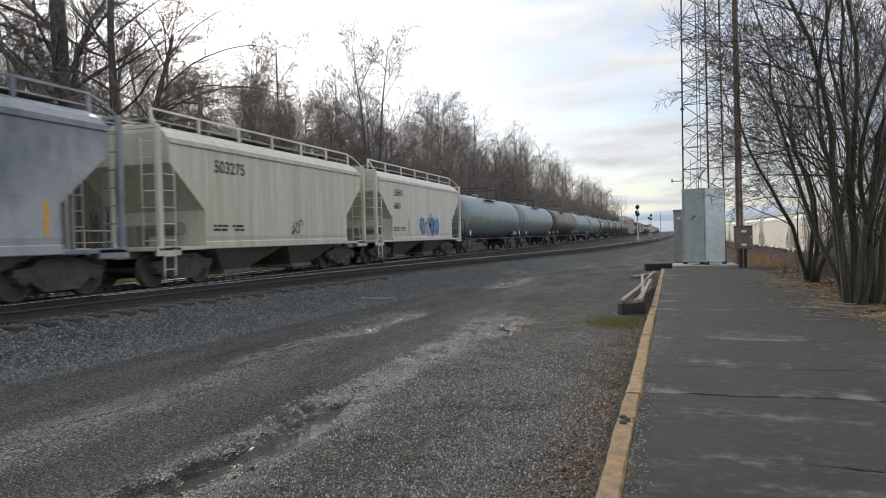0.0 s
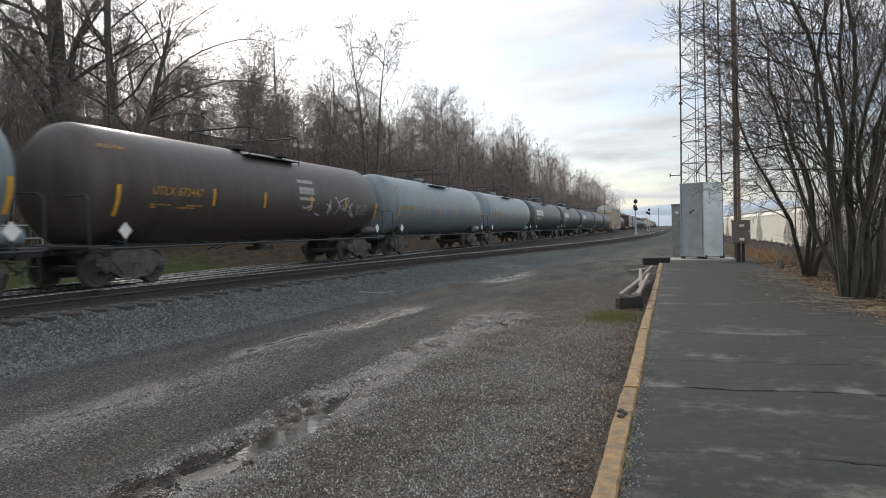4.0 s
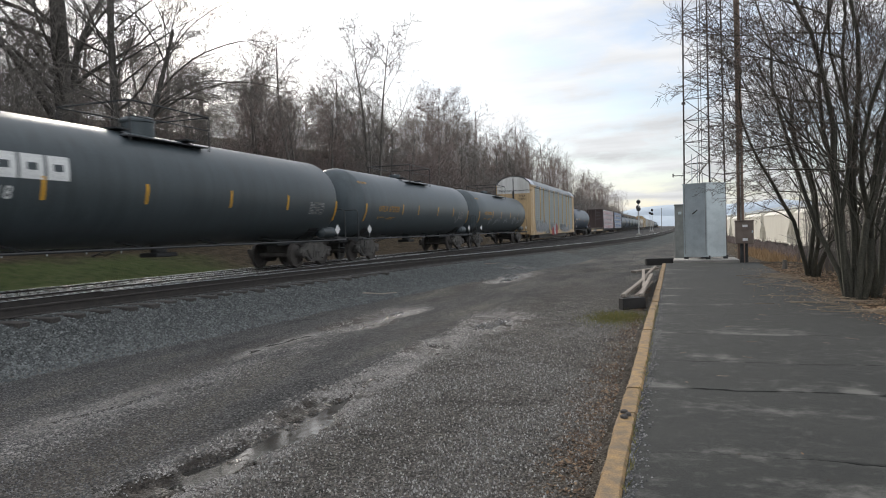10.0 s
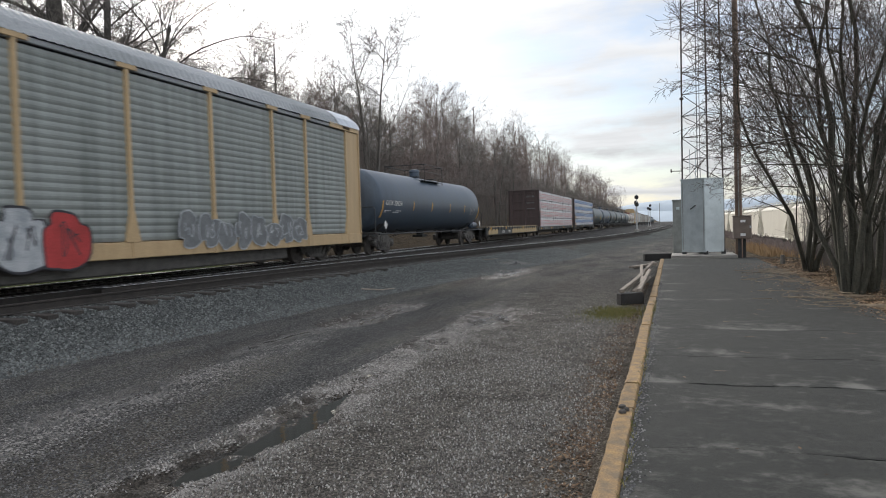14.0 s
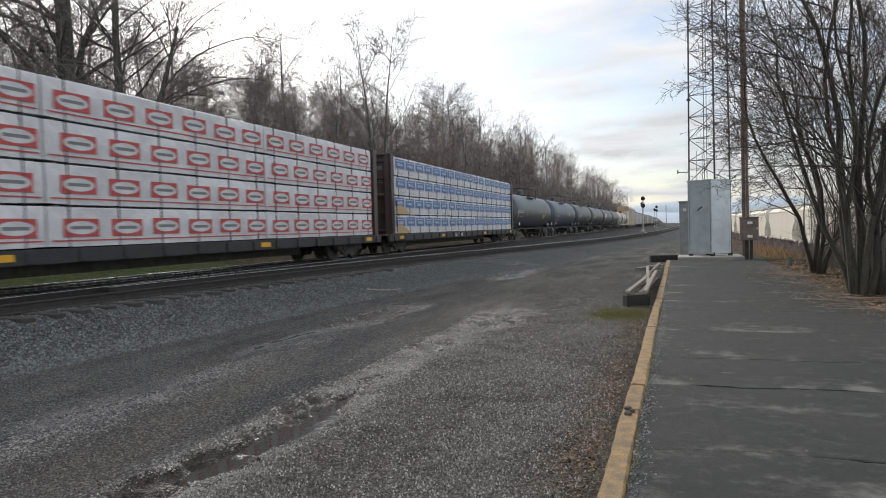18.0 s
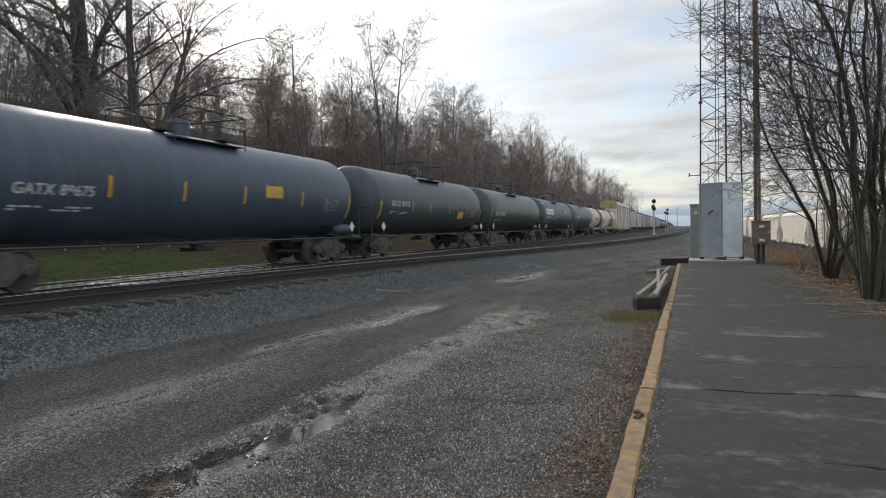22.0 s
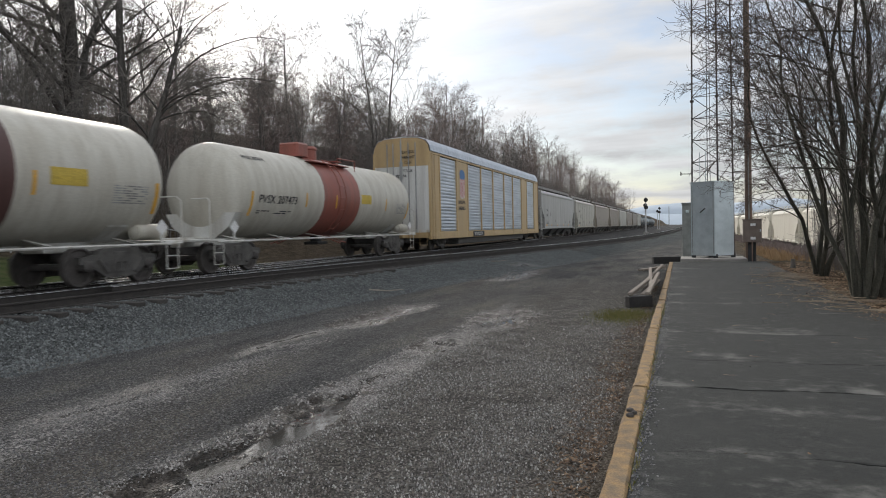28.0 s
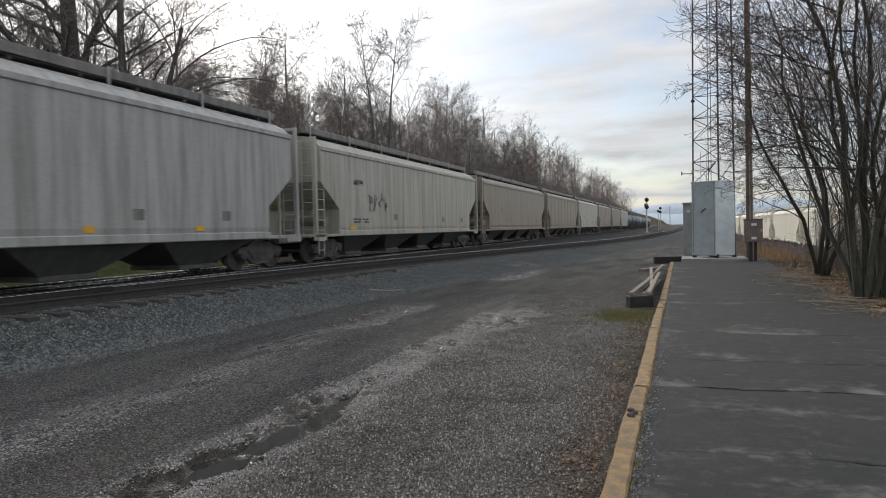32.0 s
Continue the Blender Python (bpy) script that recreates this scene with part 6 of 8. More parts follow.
# -- flat cars and lumber --
def flat_car(s0, s1, label, bulkheads=False, sill=None, marks=(), name="flat_car"):
    half = (s1 - s0) / 2
    car = car_root(name, label, "cars of the freight train", half, (s0 + s1) / 2, "flat car")
    e = half - 0.45
    W = 1.47
    running_gear(car, half, half - 2.6)
    zd = 0.92 if bulkheads else 1.1
    n = 24
    for i in range(n):
        y0 = -e + 2 * e * i / n
        part("deck_board", lambda: Geo().box(-W + 0.06, W - 0.06, 0.01, 2 * e / n - 0.01, zd - 0.07, zd, 0.008), M_DECK, car, key=("deck", round(half, 1), zd), at=(0, y0, 0))
    zb = 0.62 if bulkheads else 0.5
    part("side_sill", Geo().prism([(W - 0.02, zd), (W + 0.02, zd), (W + 0.02, zb), (W - 0.1, zb), (W - 0.1, zd - 0.08)], -e, e).prism([(-W - 0.02, zd), (-W + 0.02, zd), (-W + 0.1, zd - 0.08), (-W + 0.1, zb), (-W - 0.02, zb)], -e, e), sill, car)
    if not bulkheads:
        part("deck_edge", Geo().box(W + 0.021, W + 0.034, -e, e, zd - 0.07, zd - 0.005, 0.003), M_SILLYEL, car, label="worn yellow deck edge")
    part("centre_sill", Geo().box(-0.4, 0.4, -half + 0.3, half - 0.3, 0.6, zd - 0.08, 0.02).box(-0.34, 0.34, -e * 0.62, e * 0.62, 0.32 if bulkheads else 0.12, 0.62, 0.02), M_TRUCK, car)
    k = 20
    for i in range(k):
        y = -e + 0.5 + (2 * e - 1.0) * i / (k - 1)
        part("stake_pocket", lambda: Geo().box(W + 0.015, W + 0.075, -0.07, 0.07, zd - 0.28, zd - 0.02, 0.012), sill, car, key=("pocket", zd), at=(0, y, 0))
        if not bulkheads and i > 0 and not -5.2 < y < -1.0:
            part("sill_panel", lambda: Geo().box(W + 0.015, W + 0.026, -0.43, 0.43, 0.54, zd - 0.2), M_SILLYEL, car, key="sillpanel", at=(0, y - 0.5 * (2 * e - 1) / (k - 1), 0), label="dull yellow painted sill panel")
    for y in (-e + 1.4, -e * 0.4 if bulkheads else -3.3, e * 0.3, e - 1.2):
        part("reflective_strip", lambda: Geo().box(W + 0.02, W + 0.03, -0.25, 0.25, zd - 0.22, zd - 0.08), M_REFLECT, car, key=("refl", zd), at=(0, y, 0), label="orange reflective strip")
    if bulkheads:
        for s in (-1, 1):
            turn = Matrix.Rotation(0 if s < 0 else math.pi, 4, "Z")
            bh = part("bulkhead", Geo().box(-W, W, -e + 0.5, -e + 0.58, zd, 4.42), M_BULKHEAD, car, at=turn, label="maroon-brown ribbed steel bulkhead")
            for i in range(5):
                part("bulkhead_rib", lambda: Geo().box(-W + 0.02, W - 0.02, -e + 0.4, -e + 0.5, -0.05, 0.05, 0.01), M_BULKHEAD, bh, key=("brib", round(e, 2)), at=(0, 0, 1.1 + 3.1 * i / 4))
            for x0 in (-W + 0.2, 0, W - 0.2):
                part("upright", lambda: Geo().box(-0.13, 0.13, -e + 0.34, -e + 0.5, zd, 4.42, 0.012), M_BULKHEAD, bh, key=("bup", round(e, 2)), at=(x0, 0, 0))
            for x0, z0 in ((0.25, 3.9), (0.25, 3.3), (0.3, 2.7)):
                part("small_print", lambda: bars_block(2, 0.75, 0.05, 3), M_PRINTGREY, bh, key="bhprint", at=pose(x0, -e + 0.495, z0, 90, 0, 0), tidy=False, kind="stuff")
            wp = 0.62
            for x0 in (W - 0.02, -W - 0.03):
                part("bulkhead_post", Geo().prism([(x0, -e + 0.3), (x0 + 0.05, -e + 0.3), (x0 + 0.05, -e + wp), (x0, -e + wp)], 0.62, 4.46, "z"), M_BULKHEAD, car, at=turn, label="maroon bulkhead corner plate")
            g = Geo()
            ladder(g, W + 0.05, -e + 0.4, -e + 0.8, 1.0, 2.4, 5)
            part("side_ladder", g, M_BULKHEAD, car, at=turn)
        part("cap_rail", Geo().box(-W, W, -e + 0.34, -e + 0.6, 4.42, 4.5, 0.015), M_BULKHEAD, car)
    for t, size, y, z in marks:
        words("reporting_mark", t, size, M_LETTERW, car, side_pose(W + 0.03, y, z))
    return car


def geo_bundle(ln, w, h, seed):
    """A wrapped pack: box with slightly sagging, creased faces."""
    rng = random.Random(seed)
    g = Geo()
    n = 14
    vs = []
    for i in range(n + 1):
        y = ln * i / n
        j = [rng.uniform(-0.012, 0.012) for _ in range(6)]
        c = 0.02 if i in (0, n) else 0
        vs += [(0 + c, y, c), (w - c + j[0], y, 0.02 + c), (w + j[1] - c, y, h * 0.5 + j[2]), (w + j[3] - c, y, h - 0.03 - c), (w - 0.03, y, h + j[4] * 0.6), (0, y, h + j[5] * 0.6)]
    fs = [(i * 6 + q, i * 6 + (q + 1) % 6, (i + 1) * 6 + (q + 1) % 6, (i + 1) * 6 + q) for i in range(n) for q in range(6)] + [tuple(range(6)), tuple(range(6 * n, 6 * n + 6))]
    return g.add(vs, fs)


def logo_panel(red):
    """A plain printed rectangle."""
    w, h = (0.45, 0.19) if red else (0.54, 0.205)
    return Geo().add([(-w, -h, 0), (w, -h, 0), (w, h, 0), (-w, h, 0)], [(0, 1, 2, 3)])


def logo_mark(red):
    """The pale shape in the panel: an oval, or a thin bar over a row of thin blocks."""
    g = Geo()
    if red:
        n = 20
        return g.add([(0.39 * math.cos(2 * math.pi * i / n), 0.14 * math.sin(2 * math.pi * i / n), 0) for i in range(n)], [tuple(range(n))])

    def bar(x0, x1, y0, y1):
        g.add([(x0, y0, 0), (x1, y0, 0), (x1, y1, 0), (x0, y1, 0)], [(0, 1, 2, 3)])
    bar(-0.42, 0.43, 0.1, 0.135)
    for k in range(5):
        bar(-0.29 + 0.13 * k, -0.22 + 0.13 * k, -0.1, 0.03)
    return g


def lumber_load(s0, s1, red, seed):
    half = (s1 - s0) / 2
    e = half - 0.45
    rng = random.Random(seed)
    length = (2 * e - 1.4) / 3
    h, w = 0.845, 1.43
    zone = (s0 + s1) / 2
    for tier in range(4):
        for k in range(3):
            for side in (1, -1):
                y = -e + 0.7 + k * length
                z = 0.925 + tier * (h + 0.028)
                b = tagged(new("lumber_bundle"), ("white-wrapped lumber bundle with red printed panels" if red else "white-wrapped lumber bundle with blue printed panels") + " on a bulkhead flat car", "lumber bundle", "wrapped lumber bundles")
                MOVERS.append((b, zone + y, TX, ZR + z))
                x0 = 0.02 if side > 0 else -0.02 - w
                part("wrapping", lambda: geo_bundle(length - 0.05, w, h, (tier + k) % 4), M_WRAP, b, key=("bundle", (tier + k) % 4, round(length, 2)), at=(x0, 0, 0), smooth=True)
                if side < 0:
                    continue
                n = 6
                off = rng.uniform(0, 0.25)
                gap = (length - 0.1) / n
                for i in range(n):
                    yy = 0.15 + gap * (i + 0.35) + off
                    if yy + 0.45 > length:
                        continue
                    zz = h * (0.5 if red else 0.66) + rng.uniform(-0.02, 0.02)
                    m = side_pose(x0 + w + 0.016, yy, zz)
                    p = part("printed_panel", lambda: logo_panel(red), M_LOGORED if red else M_LOGOBLUE, b, key=("lp", red), at=m, tidy=False)
                    part("pale_mark", lambda: logo_mark(red), M_WRAP, p, key=("lm", red), at=(0, 0, 0.004), tidy=False)
                    if red:
                        part("dark_bar", lambda: Geo().add([(-0.29, -0.035, 0), (0.29, -0.035, 0), (0.29, 0.035, 0), (-0.29, 0.035, 0)], [(0, 1, 2, 3)]), M_PRINTGREY, p, key="ldark", at=(0, 0, 0.007), tidy=False)
                    if red and i == 0:
                        part("printed_stripe", lambda: Geo().add([(0, 0, 0), (length - 0.2, 0, 0), (length - 0.2, 0.03, 0), (0, 0.03, 0)], [(0, 1, 2, 3)]), M_LOGORED, b, key=("ls", round(length, 2)), at=side_pose(x0 + w + 0.016, 0.08, 0.13), tidy=False)
                    if not red:
                        part("printed_line", lambda: Geo().add([(-0.5, -0.005, 0), (0.5, -0.005, 0), (0.5, 0.005, 0), (-0.5, 0.005, 0)], [(0, 1, 2, 3)]), M_LOGORED, b, key="lline", at=side_pose(x0 + w + 0.016, yy, zz - 0.245), tidy=False)
                        part("small_print", lambda: bars_block(2, 0.55, 0.026, 5), M_PRINTBLUE, b, key="lprint", at=side_pose(x0 + w + 0.016, yy - 0.15, 0.15), tidy=False, kind="stuff")
                for yy in [0.5 + (length - 1.0) * q / 5 for q in range(6)]:
                    part("strap", lambda: Geo().box(0.0, w + 0.018, -0.012, 0.012, -0.004, h + 0.012), M_BLACKPART, b, key="strap", at=(x0, yy, 0))
                if not red and k == 0 and tier in (0, 1):
                    g = Geo().add([(0, 0, 0), (1.6, 0.0, 0), (1.1, 0.22, 0), (0.45, 0.42, 0), (0.1, 0.4, 0)], [(0, 1, 2, 3, 4)])
                    part("torn_opening", g, M_LUMBER, b, at=side_pose(x0 + w + 0.021, 0.25, 0.02), tidy=False, label="torn wrapping that shows raw lumber")
                if tier < 3:
                    part("dunnage", lambda: Geo().box(0.05, w - 0.03, 0.2, 0.29, h + 0.001, h + 0.026), M_OLDWOOD, b, key="dunnage", at=(x0, 0, 0))


def make_train():
    grey, orange = "grey tank car with orange lettering", M_LETTERY
    hopper_car(-0.2, 12.8, "bluegrey", "short covered hopper car, pale paint stained blue-grey", eave=3.76, yellow=((3.9, 1.7, 0.1),))
    hopper_car(12.8, 25.6, "cream", "short cream covered hopper car with a small black tag", ("503275",), 0.43, 3.05, size=0.47, end_mark=False, tags=(("scrawl", 0.2, 1.25, 0.7, 0.55, M_TAGDARK),))
    hopper_car(25.6, 38.8, "beige", "short pale beige covered hopper car with blue and silver graffiti", ("LEHX", "6061"), 0.27, 3.05, size=0.42, yellow=((-4.35, 1.8, 0.12), (-2.3, 1.65, 0.12), (1.2, 1.6, 0.12)), tags=(("fat", -0.95, 1.2, 2.9, 1.05, M_TAGBLUE), ("scrawl", -0.7, 1.15, 2.1, 1.1, M_TAGDARK), ("fat", -0.6, 1.25, 1.8, 0.75, M_TAG)))
    tank_car(38.8, 55.95, "grey", grey, "UTLX 301035", ink=orange, dome=False, mark_y=-6.11)
    tank_car(55.95, 72.9, "grey", grey + " and yellow strips", "UTLX 301126", 2.12, mark_y=-6.25, ink=orange, dome=False)
    tank_car(72.9, 89.8, "brown", "dark brown tank car with pale graffiti on its side", "UTLX 672447", mark_y=-6.00, ink=orange, dome=False, tags=(("scrawl", 1.0, 1.75, 4.2, 0.75, M_TAG), ("patch", 0.9, 2.3, 1.0, 0.7, M_GREYPART)), seed=2)
    tank_car(89.8, 106.85, "grey", grey, "UTLX 301447", ink=orange, dome=False, mark_y=-6.95)
    tank_car(106.85, 123.65, "grey", grey + " and yellow strips", "UTLX 302218", ink=orange, dome=False, mark_y=-6.1, size=0.34)
    tank_car(123.65, 142, "black", "black tank car with a large white painted mark", "PROX 51191", 1.98, logo=True, tags=(("bubbles", 0.75, 1.6, 2.3, 0.8, M_TAG),), seed=4, mark_y=-7.45)
    tank_car(142, 160, "black", "black tank car with a large white painted mark", "PROX 51106", 1.98, logo=True, seed=5, mark_y=-7.43)
    tank_car(160, 179.05, "black", "black tank car with a large white painted mark", "PROX 51118", 1.98, logo=True, mark_y=-7.36)
    tank_car(179.05, 196.3, "slate", "slate-black tank car with yellow lettering", "UTLX 672728", 2.08, size=0.36, mark_y=-5.98, ink=orange, dome=False, tags=(("scrawl", 4.6, 1.6, 1.8, 0.6, M_GREYPART),))
    tank_car(196.3, 213.45, "slate", "slate-black tank car with yellow lettering and pale tags", "UTLX 672753", mark_y=-6.00, ink=orange, dome=False, tags=tuple(("scrawl", y, 1.55, w, 0.55, M_TAG) for y, w in ((-4.6, 1.0), (-2.9, 1.5), (-0.3, 1.3), (2.6, 1.2), (4.4, 1.2))))
    autorack(213.2, 242.95, "yellow auto carrier car, white end caps, graffiti along the bottom", M_ARYELLOW, M_ARPANEL, tuple((w, "s" if i in (0, 10) else "p") for i, w in enumerate((0.0643, 0.1066, 0.0662, 0.1121, 0.1096, 0.1018, 0.1077, 0.1077, 0.0739, 0.1099, 0.0401))), True,
             (("EXCESS HEIGHT CAR", 0.17, -1.3, 0, 4.55, True), ("EXCESS HEIGHT CAR", 0.17, 0.12, 0, 4.55, True), ("TTGX", 0.22, 0.5, 0, 4.05, True), ("712195", 0.22, 0.45, 0, 3.78, True)), caps=True, plate=(-6.75, 2.4, "TTGX 712195"),
             tags=((8, -11.7, 0.8, 6.8, 1.3, (M_TAGSOFT, M_TAG), 3), (1, -3.5, 1.0, 0.6, 0.85, (M_TAGSOFT, M_TAG), 15), (3, -2.95, 0.4, 3.2, 1.5, ((M_TAGRED, M_TAG, M_TAGRED), M_TAGDARK), 5), (8, 3.1, 0.72, 6.2, 1.05, (M_TAGSOFT, M_TAG), 7)))
    tank_car(243, 261.2, "navy", "dark blue-grey tank car with a small dome housing", "GATX 224236", size=0.3, mark_y=-7.43)
    flat_car(261.2, 280.7, "empty flat car with dull yellow and black side sills", sill=M_BLACKPART, marks=(("OTTX", 0.26, -4.75, 0.6), ("97253", 0.26, -2.75, 0.6)))
    flat_car(280.7, 305.9, "bulkhead flat car stacked with red-printed lumber bundles", True, M_BLACKPART, (("AOK", 0.26, -8.9, 0.67), ("28236", 0.26, -7.9, 0.67)), "bulkhead_flat_car")
    lumber_load(280.7, 305.9, True, 3)
    flat_car(305.9, 330.7, "bulkhead flat car stacked with blue-printed lumber bundles", True, M_BLACKPART, (("CN", 0.26, -2.7, 0.67), ("26841", 0.26, -1.9, 0.67)), "bulkhead_flat_car")
    lumber_load(305.9, 330.7, False, 7)
    tank_car(330.7, 348.05, "slate", "slate-black tank car with an orange stripe pattern", "GATX 206145", tags=(), sign=(3.2, 1.8), mark_y=-7.30)
    tank_car(348.05, 365.3, "navy", "dark blue-grey tank car with yellow strips and panel", "GATX 89675", 1.98, -6.12, sign=(1.95, 2.2), size=0.32, strip_ys=(-7.05, -4.1, -1.5, 0.95, 4.0, 7.25))
    tank_car(365.3, 382.15, "black", "black tank car with white lettering and yellow strips", "GATX 89770", mark_y=-5.98, sign=(3.05, 1.75), size=0.34, strip_ys=(-7.0, -3.75, -1.3, 1.55, 4.5, 7.2))
    tank_car(382.15, 399.5, "green", "greenish-black tank car with white lettering", "GATX 72906", 2.02, size=0.4, mark_y=-6.35)
    tank_car(399.5, 416.7, "black", "black tank car with a large white painted mark", "PROX 71820", 1.98, logo=True, tags=(("scrawl", -3.0, 1.9, 2.7, 0.42, M_TAG), ("scrawl", -2.9, 1.92, 2.5, 0.36, M_TAG)), sign=(3.2, 2.5), mark_y=-6.93)
    tank_car(416.7, 433.6, "slate", "slate-black tank car with white lettering", "SHPX 204802", mark_y=-6.15, size=0.32)
    tank_car(433.6, 449, "white", "white tank car with a dark brown band", "PVSX 207500", 2.2, -5.10, ink=M_LETTERK, band="maroon", white=True, size=0.37, sign=(3.4, 2.2), band_y=0.95, band_w=3.4)
    tank_car(449, 464.9, "white", "white tank car with a rust-red band", "PVSX 207473", 2.05, -5.15, ink=M_LETTERK, band="red", white=True, size=0.36, sign=(1.75, 2.2), front=1.0, band_y=0.2, band_w=2.8)
    autorack(465.3, 494.7, "ochre-yellow auto carrier car with bright ribbed side panels", M_ARYELLOW2, M_ARPANEL2, tuple(zip((0.0517, 0.1052, 0.0764, 0.1048, 0.1063, 0.1103, 0.0982, 0.1085, 0.0683, 0.1081, 0.0622), "spspppppsps")), False,
             (("EXCESS", 0.2, 0.05, 0, 5.0, True), ("HEIGHT", 0.2, 0.05, 0, 4.74, True), ("CAR", 0.2, 0.2, 0, 4.48, True), ("TTGX", 0.2, 0.1, 0, 4.05, True), ("822154", 0.2, -0.3, 0, 3.8, True), ("BUILDING", 0.29, 0, -9.22, 2.55, False), ("AMERICA", 0.29, 0, -9.15, 2.2, False)),
             logo=True, lower_white=True, plate=(-6.35, 2.3, "TTGX 822154"))
    hopper_car(494.7, 516.5, "lightgrey", "long light grey covered hopper car with rain streaks", ("VTGX", "1585"), 1.0, 2.6, 4, 4.24, (2.88, 1.94), yellow=((-7.6, 1.28, 0.6), (-5.0, 1.28, 0.3), (-1.5, 1.28, 0.3), (2.0, 1.28, 0.3), (5.5, 1.28, 0.3)), stripe=True, size=0.31)
    hopper_car(516.5, 537.2, "grey", "long dirty grey covered hopper car with side ribs", ("60194",), 1.2, 2.9, 4, 4.1, (2.88, 1.94), 9, yellow=((-7.0, 1.25, 0.5), (0, 1.25, 0.3), (6.0, 1.25, 0.3)), tags=(("scrawl", -5.6, 1.9, 1.8, 0.8, M_TAGDARK),), stripe=True, size=0.32)
    pos = 537.2
    for i, (ln, c) in enumerate(((22.2, "tan"), (21.6, "tan"), (21.4, "grey"), (21.4, "tan"), (21.0, "tan"), (21.0, "grey"))):
        hopper_car(pos, pos + ln, c, "long brownish grey covered hopper car" if c == "tan" else "long weathered grey covered hopper car", bays=4, eave=4.1, slope=(2.88, 1.94), ribs=9 if i % 2 else 0, stripe=True)
        pos += ln
    for i in range(8):
        tank_car(pos, pos + 17.2, ("slate", "black", "slate", "grey")[i % 4], "dark tank car near the end of the train")
        pos += 17.2


make_train()


def make_parked_cars():
    yard = tagged(new("yard_track"), "rusty yard track beside the parked hopper cars", "railway track", kind="structure")
    for s in (-1, 1):
        part("rail", sweep_rail([(13.4 + s * 0.753, 20), (9.6 + s * 0.753, 200)], -1.45), M_RUST, yard, label="dull rusty rail", tidy=False)
    ang = math.degrees(math.atan2(3.8, 180))
    for i in range(7):
        y = 44 + i * 18.2
        x = 13.4 - (y - 20) * 3.8 / 180
        hopper_car(0, 17.8, "parked", "parked cream-white covered hopper car in the lower yard", bays=3, eave=3.9, slope=(2.9, 1.9), ribs=9, move=False, at=pose(x, y, -1.45, 0, 0, ang))


make_parked_cars()


# ---- things on and beyond the platform ----
def make_cabinet():
    base = tagged(new("equipment_cabinet"), "tall galvanised steel equipment cabinet on short feet", "cabinet")
    base.matrix_basis = pose(1.38, 31.3, 0.12, 0, 0, 0)
    a, b, c, d = (-0.88, -0.02), (0.05, -0.62), (0.84, -0.02), (-0.1, 0.6)
    part("body", Geo().prism([a, b, c, d], 0.1, 3.22, "z"), M_GALV, base, label="galvanised steel body")
    part("roof_plate", Geo().prism([(-0.92, -0.02), (0.05, -0.67), (0.88, -0.02), (-0.1, 0.65)], 3.22, 3.27, "z"), M_GALV, base)
    mid = ((a[0] + b[0]) / 2, (a[1] + b[1]) / 2)
    part("door_seam", Geo().tube([(a[0] + 0.06, a[1] - 0.045, 0.2), (a[0] + 0.06, a[1] - 0.045, 3.1)], 0.012, 4).tube([(b[0] - 0.05, b[1] + 0.03, 0.2), (b[0] - 0.05, b[1] + 0.03, 3.1)], 0.012, 4), M_CABGREY, base)
    part("handle", Geo().tube([(mid[0] - 0.1, mid[1] - 0.06, 1.95), (mid[0] + 0.1, mid[1] - 0.17, 2.12)], 0.025, 6), M_BLACKPART, base, label="black lever handle")
    for x, y in (a, b, c, d):
        part("foot", lambda: Geo().box(-0.06, 0.06, -0.06, 0.06, 0.0, 0.1, 0.01).lathe([(0.035, 0.0), (0.035, 0.16)], 8, (0.09, -0.06, 0), "z"), M_BLACKPART, base, key="cabfoot", at=(x * 0.92, y * 0.92, 0))
    slab = Geo().box(0.05, 2.65, 30.2, 32.4, -0.25, 0.12, 0.02)
    tagged(part("cabinet_slab", slab, M_CONCRETE), "pale concrete slab under the cabinet", "slab")
    cab = tagged(new("side_cabinet"), "narrow grey metal cabinet beside the slab", "cabinet")
    part("body", Geo().box(0.15, 0.62, 32.7, 33.2, -0.15, 2.5, 0.015), M_CABGREY, cab)
    part("lid", Geo().box(0.12, 0.65, 32.66, 33.24, 2.5, 2.56, 0.01), M_CABGREY, cab)
    part("lock", Geo().box(0.3, 0.44, 32.66, 32.7, 2.1, 2.22, 0.01), M_GALV, cab)
    met = tagged(new("meter_box"), "brown metal service box on a short post", "meter box")
    part("post", Geo().box(2.78, 2.92, 31.42, 31.56, -0.3, 0.76, 0.01).box(2.98, 3.1, 31.46, 31.56, -0.3, 0.76, 0.01), M_BLACKPART, met)
    box = part("box", Geo().box(2.58, 3.3, 31.2, 31.5, 0.75, 1.7, 0.02), M_METER, met)
    part("lid", Geo().box(2.55, 3.33, 31.17, 31.52, 1.7, 1.74, 0.01), M_METER, met)
    part("label_plate", Geo().box(2.86, 3.06, 31.19, 31.198, 1.45, 1.55), M_PLACARD, met)
    part("label_plate", Geo().box(2.86, 3.06, 31.19, 31.198, 0.87, 0.98), M_PLACARD, met)
    part("latch", Geo().box(3.22, 3.27, 31.17, 31.2, 1.2, 1.3, 0.005), M_GALV, met)


make_cabinet()


